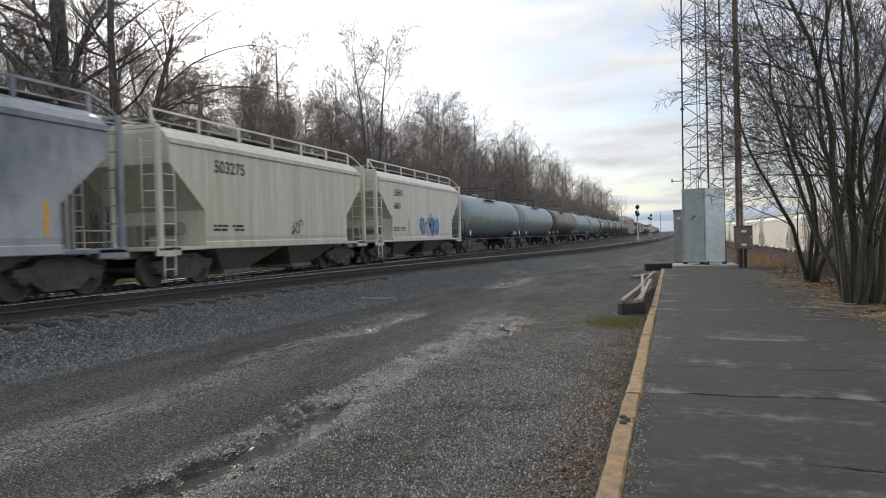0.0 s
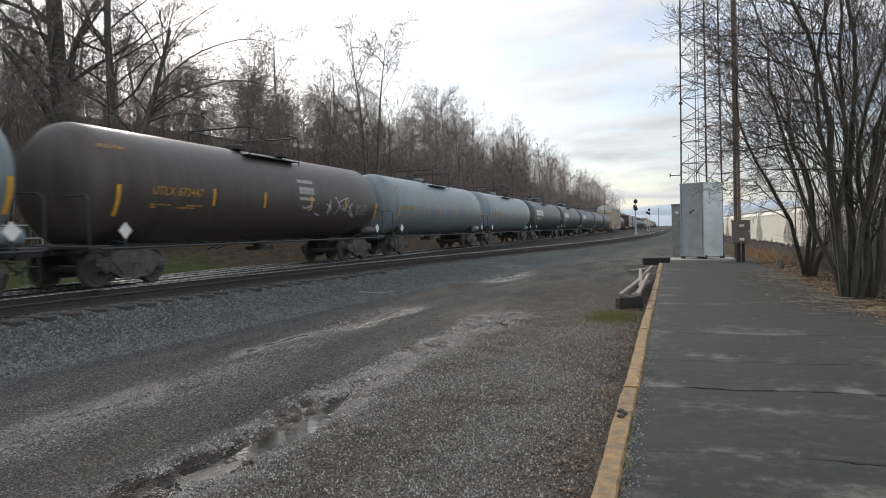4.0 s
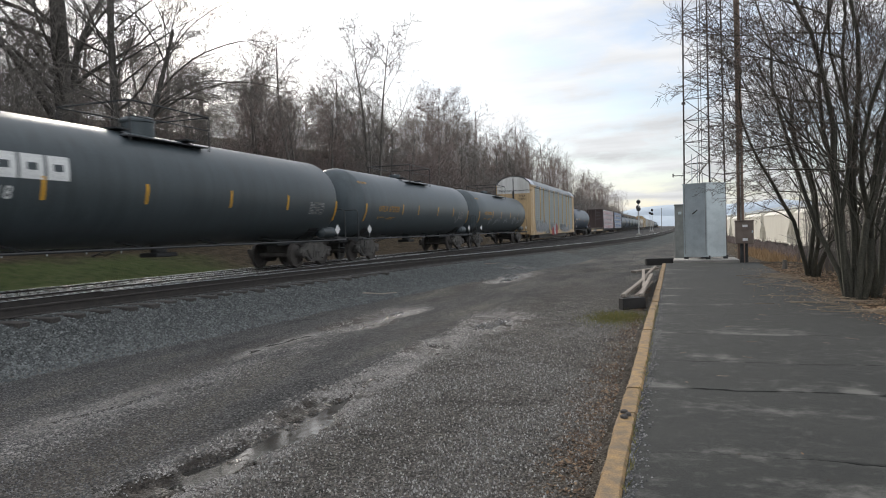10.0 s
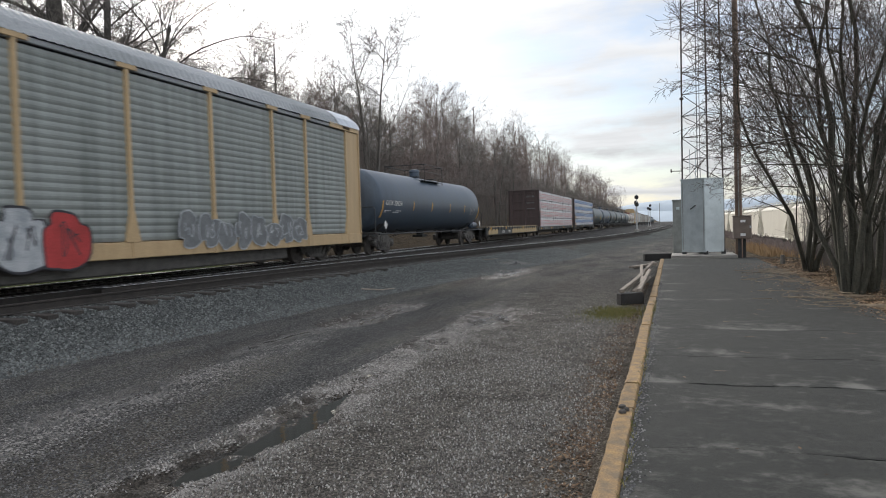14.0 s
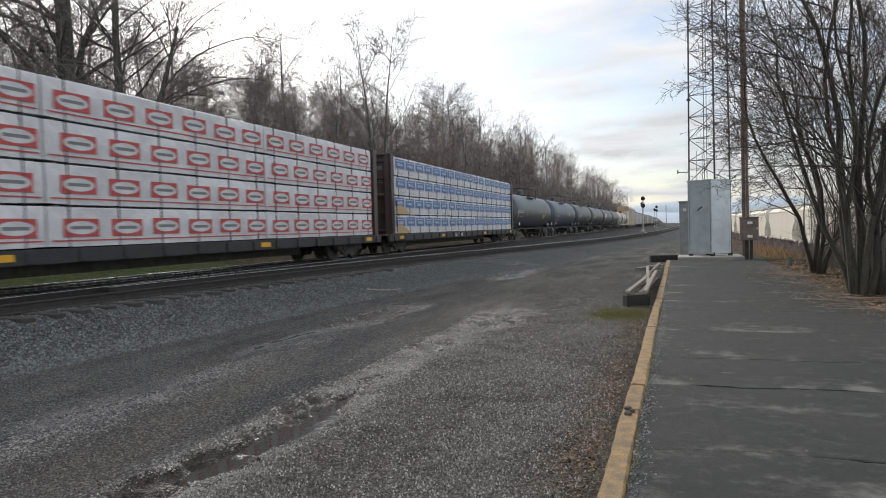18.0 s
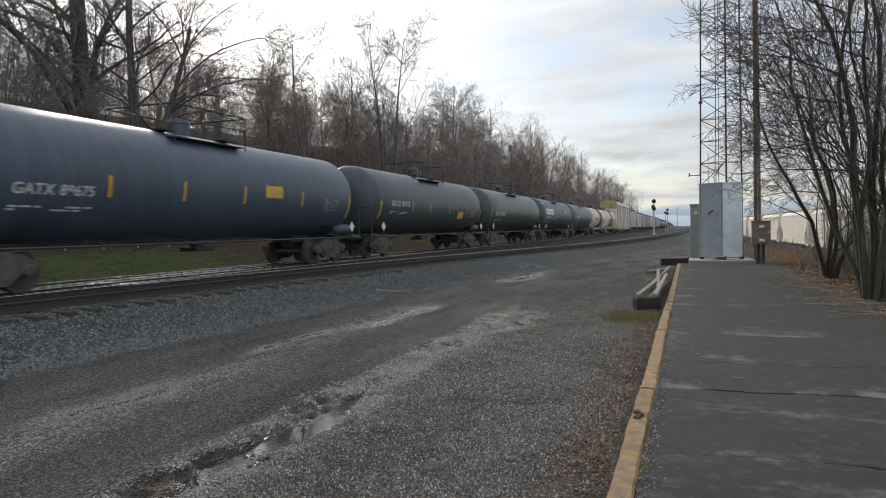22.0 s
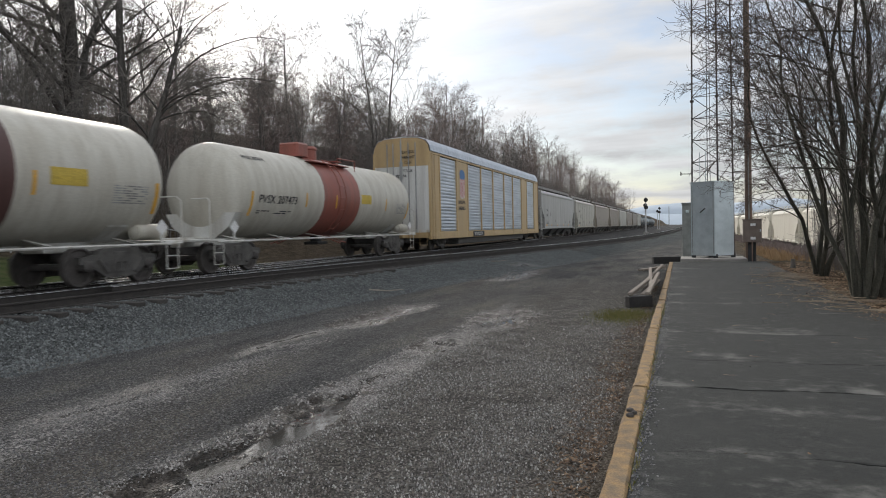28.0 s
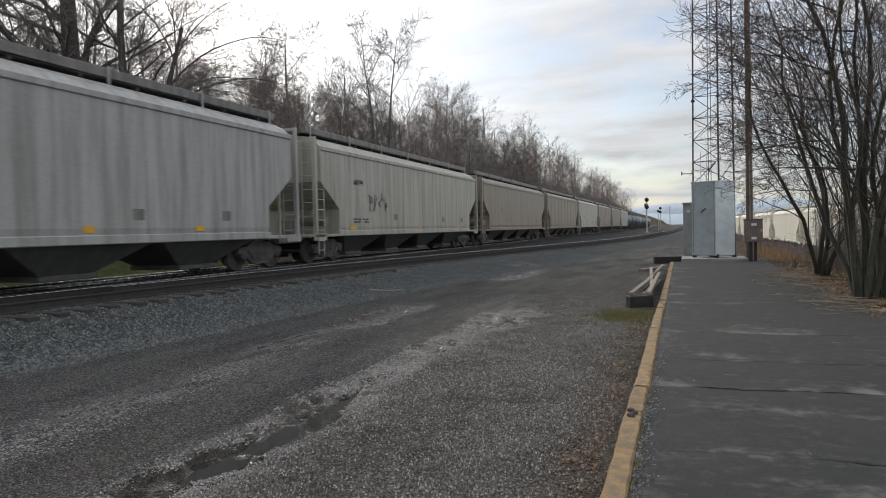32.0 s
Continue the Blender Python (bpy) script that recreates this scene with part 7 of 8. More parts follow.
def make_tower():
    t = tagged(new("lattice_tower"), "tall slender three-legged steel lattice radio tower", "tower")
    H = 26.0

    def leg(k, z):
        w = 1 - 0.0085 * (z - 4)
        return {0: (1.52 - 0.9 * w, 34.0, z), 1: (1.59 + 0.1 * w, 33.1, z), 2: (1.52 + 0.87 * w, 34.0, z)}[k]

    for k in range(3):
        part("leg", Geo().tube([leg(k, -0.3), leg(k, H)], 0.042, 6), M_TOWER, t, label="rusty tubular leg")
        for z in (7.35, 13.5, 19.7):
            x, y, _ = leg(k, z)
            part("flange", Geo().lathe([(0.09, z - 0.05), (0.09, z + 0.05)], 8, (x, y, 0), "z"), M_TOWER, t)
    bay = 1.02
    for a, b in ((0, 1), (1, 2), (2, 0)):
        i = 0
        z = 0.4
        while z < H - bay:
            p, q = (a, b) if i % 2 else (b, a)
            part("brace", Geo().tube([leg(p, z), leg(q, z + bay)], 0.018, 4), M_TOWER, t)
            part("strut", Geo().tube([leg(a, z), leg(b, z)], 0.015, 4), M_TOWER, t)
            z += bay
            i += 1
    part("climbing_cable", Geo().tube([(1.28, 33.7, 0), (1.3, 33.7, H)], 0.018, 5).tube([(1.4, 33.7, 0), (1.42, 33.7, H)], 0.014, 5), M_BLACKPART, t)
    part("side_arm", Geo().tube([(0.65, 34, 3.95), (0.1, 33.8, 3.95)], 0.022, 5).tube([(0.12, 33.8, 3.88), (0.12, 33.8, 4.05)], 0.03, 5), M_TOWER, t)
    part("side_arm", Geo().tube([(2.4, 34, 3.95), (2.85, 33.9, 3.97)], 0.022, 5), M_TOWER, t)
    for x in (0.95, 1.2, 1.75):
        part("whip_antenna", Geo().tube([(x, 33.6, 3.2), (x, 33.6, 4.9)], 0.02, 5), M_GALV, t)
    p = tagged(new("utility_pole"), "tall weathered wooden utility pole", "utility pole")
    part("pole", Geo().tube([(2.86, 31.9, -0.4), (2.85, 31.9, 6), (2.8, 31.9, 15.5)], 0.155, 12, 0.11), M_POLE, p, smooth=True)
    part("conduit", Geo().tube([(2.86, 31.73, 0), (2.85, 31.74, 5.0)], 0.025, 6), M_CABGREY, p)


make_tower()


def make_signals():
    for x, y, h, heads in ((-4.6, 105, 5.4, ((0, 5.0), (0, 3.9))), (-5.0, 112, 4.8, ((0, 4.4),)), (-4.4, 172, 5.6, ((0, 5.2), (0, 4.3))), (-5.0, 176, 5.0, ((0, 4.6),))):
        s = tagged(new("signal_mast"), "railway colour-light signal on a silver mast", "railway signal", "railway signals")
        z0 = float(height(x, y))
        s.matrix_basis = pose(x, y, z0)
        part("mast", Geo().tube([(0, 0, -0.1), (0, 0, h)], 0.07, 8), M_MAST, s)
        part("base", Geo().box(-0.3, 0.3, -0.3, 0.3, -0.2, 0.2, 0.03), M_CONCRETE, s)
        for dx, z in heads:
            part("signal_head", Geo().lathe([(0.29, -0.32), (0.31, -0.28), (0.31, -0.2), (0.14, -0.12)], 20, (0, 0, z), "y"), M_SIGNAL, s, label="round black target")
            part("hood", Geo().lathe([(0.11, -0.55), (0.11, -0.3)], 10, (0, 0, z), "y"), M_SIGNAL, s)
    p = tagged(new("light_pole"), "slim lamp pole far down the line", "pole")
    part("shaft", Geo().tube([(-3.6, 280, -0.3), (-3.6, 280, 8.6)], 0.14, 8, 0.1), M_CABGREY, p)


make_signals()


def timber(name, label, p, q, w, h, material):
    """A squared timber between two points."""
    p, q = Vector(p), Vector(q)
    d = q - p
    g = Geo().box(-w / 2, w / 2, 0, d.length, -h / 2, h / 2, 0.012)
    ob = part(name, g, material)
    ob.matrix_basis = Matrix.Translation(p) @ d.to_track_quat("Y", "Z").to_matrix().to_4x4()
    return tagged(ob, label, "timber", "old timbers by the kerb")


def make_timbers():
    gz = lambda x, y: float(height(x, y))
    timber("timber", "short black tarred timber lying on the gravel", (-1.03, 14.45, gz(-1, 14.4) + 0.12), (-0.58, 14.7, gz(-0.6, 14.7) + 0.12), 0.22, 0.24, M_BLACKWOOD)
    timber("timber", "grey weathered board leaning on a tarred timber", (-0.98, 14.5, 0.16), (-0.72, 20.5, 0.1), 0.1, 0.07, M_OLDWOOD)
    timber("timber", "grey weathered board leaning on a tarred timber", (-0.63, 14.65, 0.16), (-0.6, 21.5, 0.12), 0.1, 0.07, M_OLDWOOD)
    timber("timber", "grey weathered board in a loose pile", (-0.98, 18.2, -0.02), (-0.56, 24.6, 0.18), 0.09, 0.07, M_OLDWOOD)
    timber("timber", "grey weathered board in a loose pile", (-0.68, 17.4, 0.08), (-0.88, 22.6, 0.2), 0.09, 0.06, M_OLDWOOD)
    timber("timber", "grey weathered board in a loose pile", (-0.8, 16.2, -0.02), (-0.56, 19.5, 0.06), 0.12, 0.05, M_OLDWOOD)
    timber("timber", "dark split plank lying flat beyond the kerb", (-1.35, 25.5, -0.05), (-0.55, 27.2, -0.03), 0.2, 0.07, M_OLDWOOD)
    timber("timber", "black tarred railway tie beside the slab", (-1.1, 31.0, 0.02), (0.04, 31.3, 0.02), 0.3, 0.3, M_BLACKWOOD)
    s = tagged(part("tree_stump", Geo().lathe([(0.1, -0.2), (0.075, 0.05), (0.065, 0.2)], 9, (3.72, 26.0, 0.1), "z"), M_BARK), "small sawn tree stump", "stump")
    g = Geo()
    rng = random.Random(4)
    for i in range(150):
        x, y = 3.3 - abs(rng.gauss(0, 0.7)), rng.uniform(13, 23)
        a = rng.gauss(-0.5, 0.8)
        ln = rng.uniform(0.25, 0.9)
        g.tube([(x, y, 0.022), (x + ln * math.cos(a), y + ln * math.sin(a), 0.03)], 0.0055, 3)
    for i in range(16):
        x, y, a = rng.uniform(-0.2, 3.2), rng.uniform(5, 14), rng.uniform(-1.2, 0.6)
        ln = rng.uniform(0.04, 0.12)
        g.tube([(x, y, 0.012), (x + ln * math.cos(a), y + ln * math.sin(a), 0.016), (x + ln * 1.7 * math.cos(a + 0.4), y + ln * 1.7 * math.sin(a + 0.4), 0.012)], 0.0028, 3)
    tagged(part("fallen_twigs", g, M_STRAW, tidy=False), "dry twigs strewn over the platform edge", "twigs", kind="stuff")


make_timbers()


def make_sticks():
    for x0, y0, x1, y1 in ((-8.15, 16.92, -7.39, 17.55), (-7.61, 27.91, -7.28, 29.18)):
        mx, my = (x0 + x1) / 2 + 0.08, (y0 + y1) / 2 - 0.05
        pts = [(x, y, float(height(x, y)) + 0.03) for x, y in ((x0, y0), (mx, my), (x1, y1))]
        s = part("fallen_stick", Geo().tube(pts, 0.022, 6, 0.012), M_OLDWOOD)
        tagged(s, "pale broken branch lying on the gravel", "stick", "sticks on the gravel")


make_sticks()


def make_fence():
    f = tagged(new("pipe_railing"), "pale steel pipe railing on the bank behind the tracks", "railing")
    x = -21.5
    for y in np.arange(8.0, 24.0, 1.75):
        z = float(height(x, y))
        part("post", Geo().tube([(x, y, z - 0.15), (x, y, 2.2)], 0.03, 6), M_FENCE, f)
    for z in (2.18, 1.72):
        part("rail", Geo().tube([(x, 7.5, z), (x, 22.6, z), (x, 25.2, z - 0.45)], 0.026, 6), M_FENCE, f)


make_fence()


def make_hills():
    for k, (y, h, seed) in enumerate(((1500, 34, 1), (2300, 75, 7))):
        g = Geo()
        n = 90
        vs = []
        for i in range(n + 1):
            x = -1500 + 4200 * i / n
            t = h * (0.75 + 0.6 * float(fbm(np.array(i * 0.13), np.array(seed * 1.0)))) + 5 * float(fbm(np.array(i * 0.9), np.array(2.0)))
            t *= float(step(-900, 300, x)) * 0.7 + 0.3 + 0.5 * float(step(500, 1500, x))
            vs += [(x, y, -5), (x, y + 60, t * 0.7), (x, y + 200, t), (x, y + 500, -5)]
        g.add(vs, [(i * 4 + q, i * 4 + q + 1, i * 4 + 5 + q, i * 4 + 4 + q) for i in range(n) for q in range(3)])
        tagged(part("backdrop_hill", g, M_HILL, smooth="all", tidy=False), "distant wooded ridge with blue haze put into its colour", "hill", kind="structure")


make_hills()


# ---- trees ----
def perp(d):
    u = d.cross(Vector((0.0, 0.0, 1.0)) if abs(d.z) < 0.9 else Vector((1.0, 0.0, 0.0)))
    return u.normalized()


def limb(g, p, d, length, r0, r1, segs, sides, rng, wander, lift):
    """A bent, tapering tube; returns its points."""
    pts, dirs = [p.copy()], []
    d = d.normalized()
    vs = []
    for i in range(segs + 1):
        u = perp(d)
        w = d.cross(u)
        r = r0 + (r1 - r0) * i / segs
        for j in range(sides):
            a = 2 * math.pi * j / sides
            vs.append(tuple(pts[-1] + u * (r * math.cos(a)) + w * (r * math.sin(a))))
        dirs.append(d.copy())
        if i < segs:
            pts.append(pts[-1] + d * (length / segs))
            d = (d + Vector((rng.uniform(-1, 1), rng.uniform(-1, 1), rng.uniform(-1, 1))) * wander + Vector((0, 0, lift))).normalized()
    g.add(vs, [(i * sides + j, i * sides + (j + 1) % sides, (i + 1) * sides + (j + 1) % sides, (i + 1) * sides + j) for i in range(segs) for j in range(sides)])
    return pts, dirs


def branch(wood, fine, p, d, length, r, level, rng, s):
    """Recursive winter branch; levels 0 and 1 are wood, the rest fine twigs."""
    top = s["levels"]
    sides = (8, 5, 4 if top > 3 else 3, 3, 3)[level]
    segs = s.get("segs", (9, 6, 3, 2 if top > 3 else 1, 2))[level]
    g = wood if level < 2 else fine
    tip = max(s.get("tip", 0.006), r * (0.25 if level < top else 0.4))
    pts, dirs = limb(g, p, d, length, r, tip, segs, sides, rng, s["wander"][level], s["lift"][level])
    if level == top:
        return
    n = s["count"][level]
    for i in range(n):
        t = s["start"][level] + (1 - s["start"][level]) * (i + rng.random()) / n
        k = min(int(t * segs), segs - 1)
        f = t * segs - k
        q = pts[k].lerp(pts[k + 1], f)
        a = rng.uniform(0, 2 * math.pi)
        u = perp(dirs[k])
        w = dirs[k].cross(u)
        out = u * math.cos(a) + w * math.sin(a)
        spread_ = radians(rng.uniform(*s["angle"][level]))
        nd = dirs[k] * math.cos(spread_) + out * math.sin(spread_)
        if level == 0 and "pull" in s and rng.random() < 0.22:
            nd = (nd + Vector(s["pull"]) * rng.uniform(0.4, 1.1)).normalized()
        ln = length * rng.uniform(*s["ratio"][level]) * (1.1 - 0.55 * t if level == 0 else 1.0 - 0.3 * t)
        nr = max(s.get("least", 0.011), (r + (tip - r) * t) * s["thin"][level])
        branch(wood, fine, q, nd, ln, nr, level + 1, rng, s)


WOOD = {"levels": 3, "least": 0.009, "tip": 0.005, "count": (16, 9, 9), "start": (0.33, 0.2, 0.15, 0.15), "angle": ((30, 60), (25, 60), (25, 65), (25, 70)), "ratio": ((0.3, 0.5), (0.36, 0.62), (0.45, 0.8), (0.4, 0.7)), "thin": (0.38, 0.5, 0.6, 0.6), "wander": (0.07, 0.2, 0.28, 0.3, 0.25), "lift": (0.03, 0.04, 0.03, 0.02, 0.0)}
VINE = {**WOOD, "count": (34, 9, 7), "start": (0.2, 0.1, 0.1), "angle": ((35, 85), (30, 80), (30, 80)), "ratio": ((0.13, 0.24), (0.4, 0.7), (0.45, 0.8))}
ROUND = {**WOOD, "count": (18, 10, 9), "start": (0.22, 0.2, 0.15), "angle": ((30, 62), (30, 65), (25, 65)), "ratio": ((0.38, 0.56), (0.34, 0.55), (0.4, 0.7))}
THIN = {**WOOD, "levels": 3, "count": (13, 6, 5)}


def tree_master(name, label, height_, r, seed, spec, stems=1, lean=(0, 0), bark=None, twig=None, spread_=0.0, reach=0):
    rng = random.Random(seed)
    wood, fine = Geo(), Geo()
    for k in range(stems):
        a = 2 * math.pi * k / max(stems, 1) + rng.uniform(-0.5, 0.5)
        base = Vector((math.cos(a), math.sin(a), 0)) * (0.22 * spread_ * (rng.random() + 0.5)) + Vector((0, 0, -0.4))
        d = Vector((lean[0] + spread_ * math.cos(a) * rng.uniform(0.2, 0.9), lean[1] + spread_ * math.sin(a) * rng.uniform(0.2, 0.9), 1))
        branch(wood, fine, base, d, height_ * rng.uniform(0.8, 1.05), r * rng.uniform(0.7, 1.1), 0, rng, spec)
    # long thin boughs over the platform
    for k in range(reach):
        q = Vector((rng.uniform(-0.6, 0.0), rng.uniform(-0.5, 0.3), 2.4 + 4.0 * (k + rng.random()) / reach))
        branch(wood, fine, q, Vector((-1, rng.uniform(-0.5, 0.3), rng.uniform(-0.05, 0.5))), (rng.uniform(1.5, 2.4) if lean[0] < -0.01 else rng.uniform(1.7, 2.8)), 0.022, 1, rng, {**spec, "lift": (0, -0.01, 0.02, 0.0, 0.0), "wander": (0, 0.09, 0.1, 0.12, 0.14), "count": (0, 10, 6, 3)})
    t = tagged(new(name), label, "tree")
    part("trunk", wood, bark or M_BARK, t, smooth="all", tidy=False)
    part("crown", fine, twig or M_TWIG, t, tidy=False, label="bare winter twigs")
    return t


OLD = {**WOOD, "levels": 4, "segs": (9, 8, 4, 2, 2), "least": 0.007, "tip": 0.004, "count": (9, 11, 7, 4), "start": (0.3, 0.25, 0.15, 0.15), "ratio": ((0.3, 0.5), (0.28, 0.46), (0.34, 0.55), (0.4, 0.7)), "lift": (0.02, -0.012, 0.0, 0.0, 0.0), "wander": (0.05, 0.12, 0.17, 0.22, 0.25)}


def old_tree(label, x, y, length, r, lean, limbs, more, seed, bark, spec=None, taper=0.25):
    """A big tree with chosen main limbs: height up the trunk, sideways, upwards, length."""
    rng = random.Random(seed)
    wood, fine = Geo(), Geo()
    side = Vector((0.7, 0.7, 0))
    pts, dirs = limb(wood, Vector((0, 0, -0.5)), side * lean + Vector((0, 0, 1)), length, r, r * taper, 11, 9, rng, 0.05, 0.0)
    rest = [(rng.uniform(0.35, 1.0), rng.uniform(-1, 1), rng.uniform(0.3, 1.0), length * rng.uniform(0.2, 0.36)) for _ in range(more)]
    for t, a, up, ln in list(limbs) + rest:
        k = min(int(t * 11), 10)
        q = pts[k].lerp(pts[k + 1], t * 11 - k)
        d = side * a + Vector((-0.7, 0.7, 0)) * rng.uniform(-0.5, 0.5) + Vector((0, 0, up))
        branch(wood, fine, q, d, ln, r * (1 - 0.6 * t) * min(0.5, 0.16 + ln * 0.035), 1, rng, spec or OLD)
    t = tagged(new("tree"), label, "tree")
    part("trunk", wood, bark, t, smooth="all", tidy=False)
    part("crown", fine, M_TWIG, t, tidy=False, label="bare winter twigs")
    t.matrix_basis = pose(x, y, float(height(x, y)))
    return t


def make_woods():
    rng = random.Random(12)
    labels = ("bare winter tree with a tall straight trunk", "bare slender winter tree in a dense wood", "bare spreading winter tree on the bank")
    masters = []
    for i in range(7):
        m = tree_master("tree", labels[i % 3], (11, 10, 12, 8.5, 10.5, 12.5, 9.5)[i], (0.13, 0.1, 0.15, 0.08, 0.12, 0.15, 0.1)[i], 20 + i, WOOD if i % 3 != 1 else {**WOOD, "count": (20, 9, 8)}, lean=(rng.uniform(-0.1, 0.1), rng.uniform(-0.1, 0.1)), twig=M_TWIGWARM if i % 2 else M_TWIG)
        tagged(m, group="trees of the wood")
        masters.append(m)
    used = set()

    def plant(i, x, y, s, turn, z=None):
        m = pose(x, y, float(height(x, y)) if z is None else z, 0, 0, turn)
        if i not in used:
            used.add(i)
            masters[i].matrix_basis = m @ Matrix.Diagonal((s, s, s, 1))
        else:
            t = copy_thing(masters[i], m)
            t.scale = (s, s, s)
    for h_, r_, sd, spec, lab in ((12, 0.17, 83, VINE, "bare tree wrapped in a dense tangle of vines"), (12, 0.15, 86, ROUND, "bare tree with a broad rounded crown")):
        m = tree_master("tree", lab, h_, r_, sd, spec, twig=M_TWIGWARM)
        tagged(m, group="trees of the wood")
        masters.append(m)
    for i in range(7):
        plant(i, -27 - 2.2 * i, 10 + 9.0 * i, 1.0, 50 * i)
    # the front edge of the wood, set to fit the camera's skyline: kind, x, y, height, turn
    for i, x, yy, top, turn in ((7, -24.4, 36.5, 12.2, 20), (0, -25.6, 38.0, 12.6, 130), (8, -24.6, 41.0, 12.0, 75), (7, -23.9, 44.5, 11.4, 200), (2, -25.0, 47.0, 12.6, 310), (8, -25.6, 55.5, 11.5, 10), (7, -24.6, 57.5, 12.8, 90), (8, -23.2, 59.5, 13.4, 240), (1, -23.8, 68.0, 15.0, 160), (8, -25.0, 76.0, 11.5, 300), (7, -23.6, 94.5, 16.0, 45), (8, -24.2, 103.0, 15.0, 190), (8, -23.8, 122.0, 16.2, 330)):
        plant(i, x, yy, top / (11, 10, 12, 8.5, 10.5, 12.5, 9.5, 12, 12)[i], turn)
    y = -6.0
    while y < 130:
        for row in range(5 if y < 50 else 4):
            if rng.random() < 0.1:
                continue
            x = -24.5 - row * 4.2 + rng.uniform(-1.8, 1.8)
            yy = y + rng.uniform(-2, 2)
            if math.hypot(x + 20.4, yy - 24) < 2.5:
                continue
            # trees in one sector of the camera's view are kept low
            az = math.degrees(math.atan2(-x, yy))
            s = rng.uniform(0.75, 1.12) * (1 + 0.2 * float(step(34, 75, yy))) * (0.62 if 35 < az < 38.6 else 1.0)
            plant(rng.randrange(7), x, yy, s, rng.uniform(0, 360))
        y += 4.2 if y < 60 else 6.0
    # far part of the wood: one mass
    far = Geo()
    for k in range(3):
        wood, fine = Geo(), Geo()
        r2 = random.Random(90 + k)
        branch(wood, fine, Vector((0, 0, -0.3)), Vector((0, 0, 1)), 12.5, 0.16, 0, r2, THIN)
        vs = np.array(wood.v + fine.v)
        n0 = len(wood.v)
        fs = wood.f + [tuple(i + n0 for i in f) for f in fine.f]
        for j in range(24):
            x, yy = -25 - 18 * rng.random(), 128 + 270 * (j * 3 + k + rng.random()) / 72
            s, a = rng.uniform(1.0, 1.42), rng.uniform(0, 6.28)
            c, q = math.cos(a) * s, math.sin(a) * s
            z = float(height(x, yy))
            far.add([(x + p[0] * c - p[1] * q, yy + p[0] * q + p[1] * c, z + p[2] * s) for p in vs.tolist()], fs)
    tagged(part("distant_woods", far, M_TWIGWARM, tidy=False), "bare winter woods along the line in the distance", "woods", kind="stuff")
    # named big trees close to the line
    crook = {**OLD, "wander": (0.05, 0.17, 0.24, 0.26, 0.25), "segs": (9, 9, 5, 3, 2)}
    old_tree("big old tree with a thick ivy-grown trunk", -26.7, 24.2, 17, 0.46, 0.02, ((0.3, -0.5, 0.9, 9.5), (0.36, 0.25, 1.0, 10), (0.42, 0.8, 0.5, 5.5), (0.55, -0.9, 0.5, 6)), 12, 61, M_BARKDARK, crook, 0.6)
    old_tree("bare tree with a wide forked crown", -24.0, 24.4, 15.5, 0.25, 0.06, ((0.5, -0.8, 0.55, 5), (0.56, 0.8, 0.6, 4.5), (0.6, -0.6, 0.9, 5), (0.66, 0.7, 0.8, 4.6), (0.7, -0.5, 1.0, 5)), 11, 63, M_BARKDARK, crook, 0.4)
    arch = {**OLD, "segs": (9, 11, 6, 3, 2), "lift": (0.02, -0.105, -0.03, 0.0, 0.0), "wander": (0.05, 0.09, 0.17, 0.22, 0.22), "count": (9, 14, 8, 4)}
    old_tree("bare tree with long arching limbs on the bank", -23.4, 23.0, 10.8, 0.25, 0.3, ((0.6, 0.9, 1.0, 6.2), (0.72, 0.8, 1.1, 6.2), (0.5, -0.7, 1.0, 4.5), (0.66, 0.9, 0.75, 5.2), (0.8, 0.5, 1.3, 5.0), (0.85, -0.4, 1.3, 4.5), (0.9, 0.8, 1.0, 4.8), (0.95, 0.2, 1.4, 4.2), (0.97, -0.5, 1.2, 4.0)), 4, 68, M_BARKDARK, arch)
    tall = {**OLD, "levels": 3, "tip": 0.009, "least": 0.014, "count": (9, 10, 8, 4), "angle": ((30, 60), (35, 75), (30, 75), (25, 70)), "lift": (0.02, 0.03, 0.0, 0.0, 0.0), "wander": (0.04, 0.22, 0.28, 0.3, 0.25)}
    old_tree("tall thin bare tree standing above the wood", -24.1, 52, 17.6, 0.2, -0.02, ((0.52, -0.5, 0.6, 3.2), (0.6, 0.5, 0.8, 3.0), (0.68, -0.8, 0.9, 3.6), (0.76, 0.4, 1.0, 3.4), (0.84, -0.5, 0.9, 3.2), (0.88, 0.6, 0.9, 2.8), (0.93, -0.4, 1.0, 2.6), (0.97, 0.3, 1.0, 2.4)), 7, 71, M_BARK, tall, 0.1)
    old_tree("tall thin bare tree with one long side limb", -23.5, 52, 17.2, 0.2, 0.055, ((0.5, 0.75, 0.85, 5.6), (0.66, -0.4, 0.9, 3.2), (0.72, 0.6, 1.0, 4.2), (0.8, 0.5, 1.0, 3.4), (0.87, -0.4, 1.0, 3.0), (0.9, 0.6, 0.8, 2.8), (0.94, -0.3, 1.0, 2.6), (0.97, 0.3, 1.0, 2.4)), 7, 75, M_BARK, tall, 0.1)
    # undergrowth: dense thin stems on the bank
    g = Geo()
    for i in range(5600):
        yy = -5 + 200 * rng.random() ** 1.35
        x = -23.2 - 14 * rng.random() ** 1.2
        z = float(height(x, yy)) - 0.1
        h_ = rng.uniform(1.5, 5.5)
        dx, dy = rng.uniform(-0.5, 0.5) * h_ * 0.6, rng.uniform(-0.5, 0.5) * h_ * 0.6
        r = rng.uniform(0.012, 0.028)
        g.tube([(x, yy, z), (x + dx * 0.4, yy + dy * 0.4, z + h_ * 0.6), (x + dx, yy + dy, z + h_)], r, 3, r * 0.5)
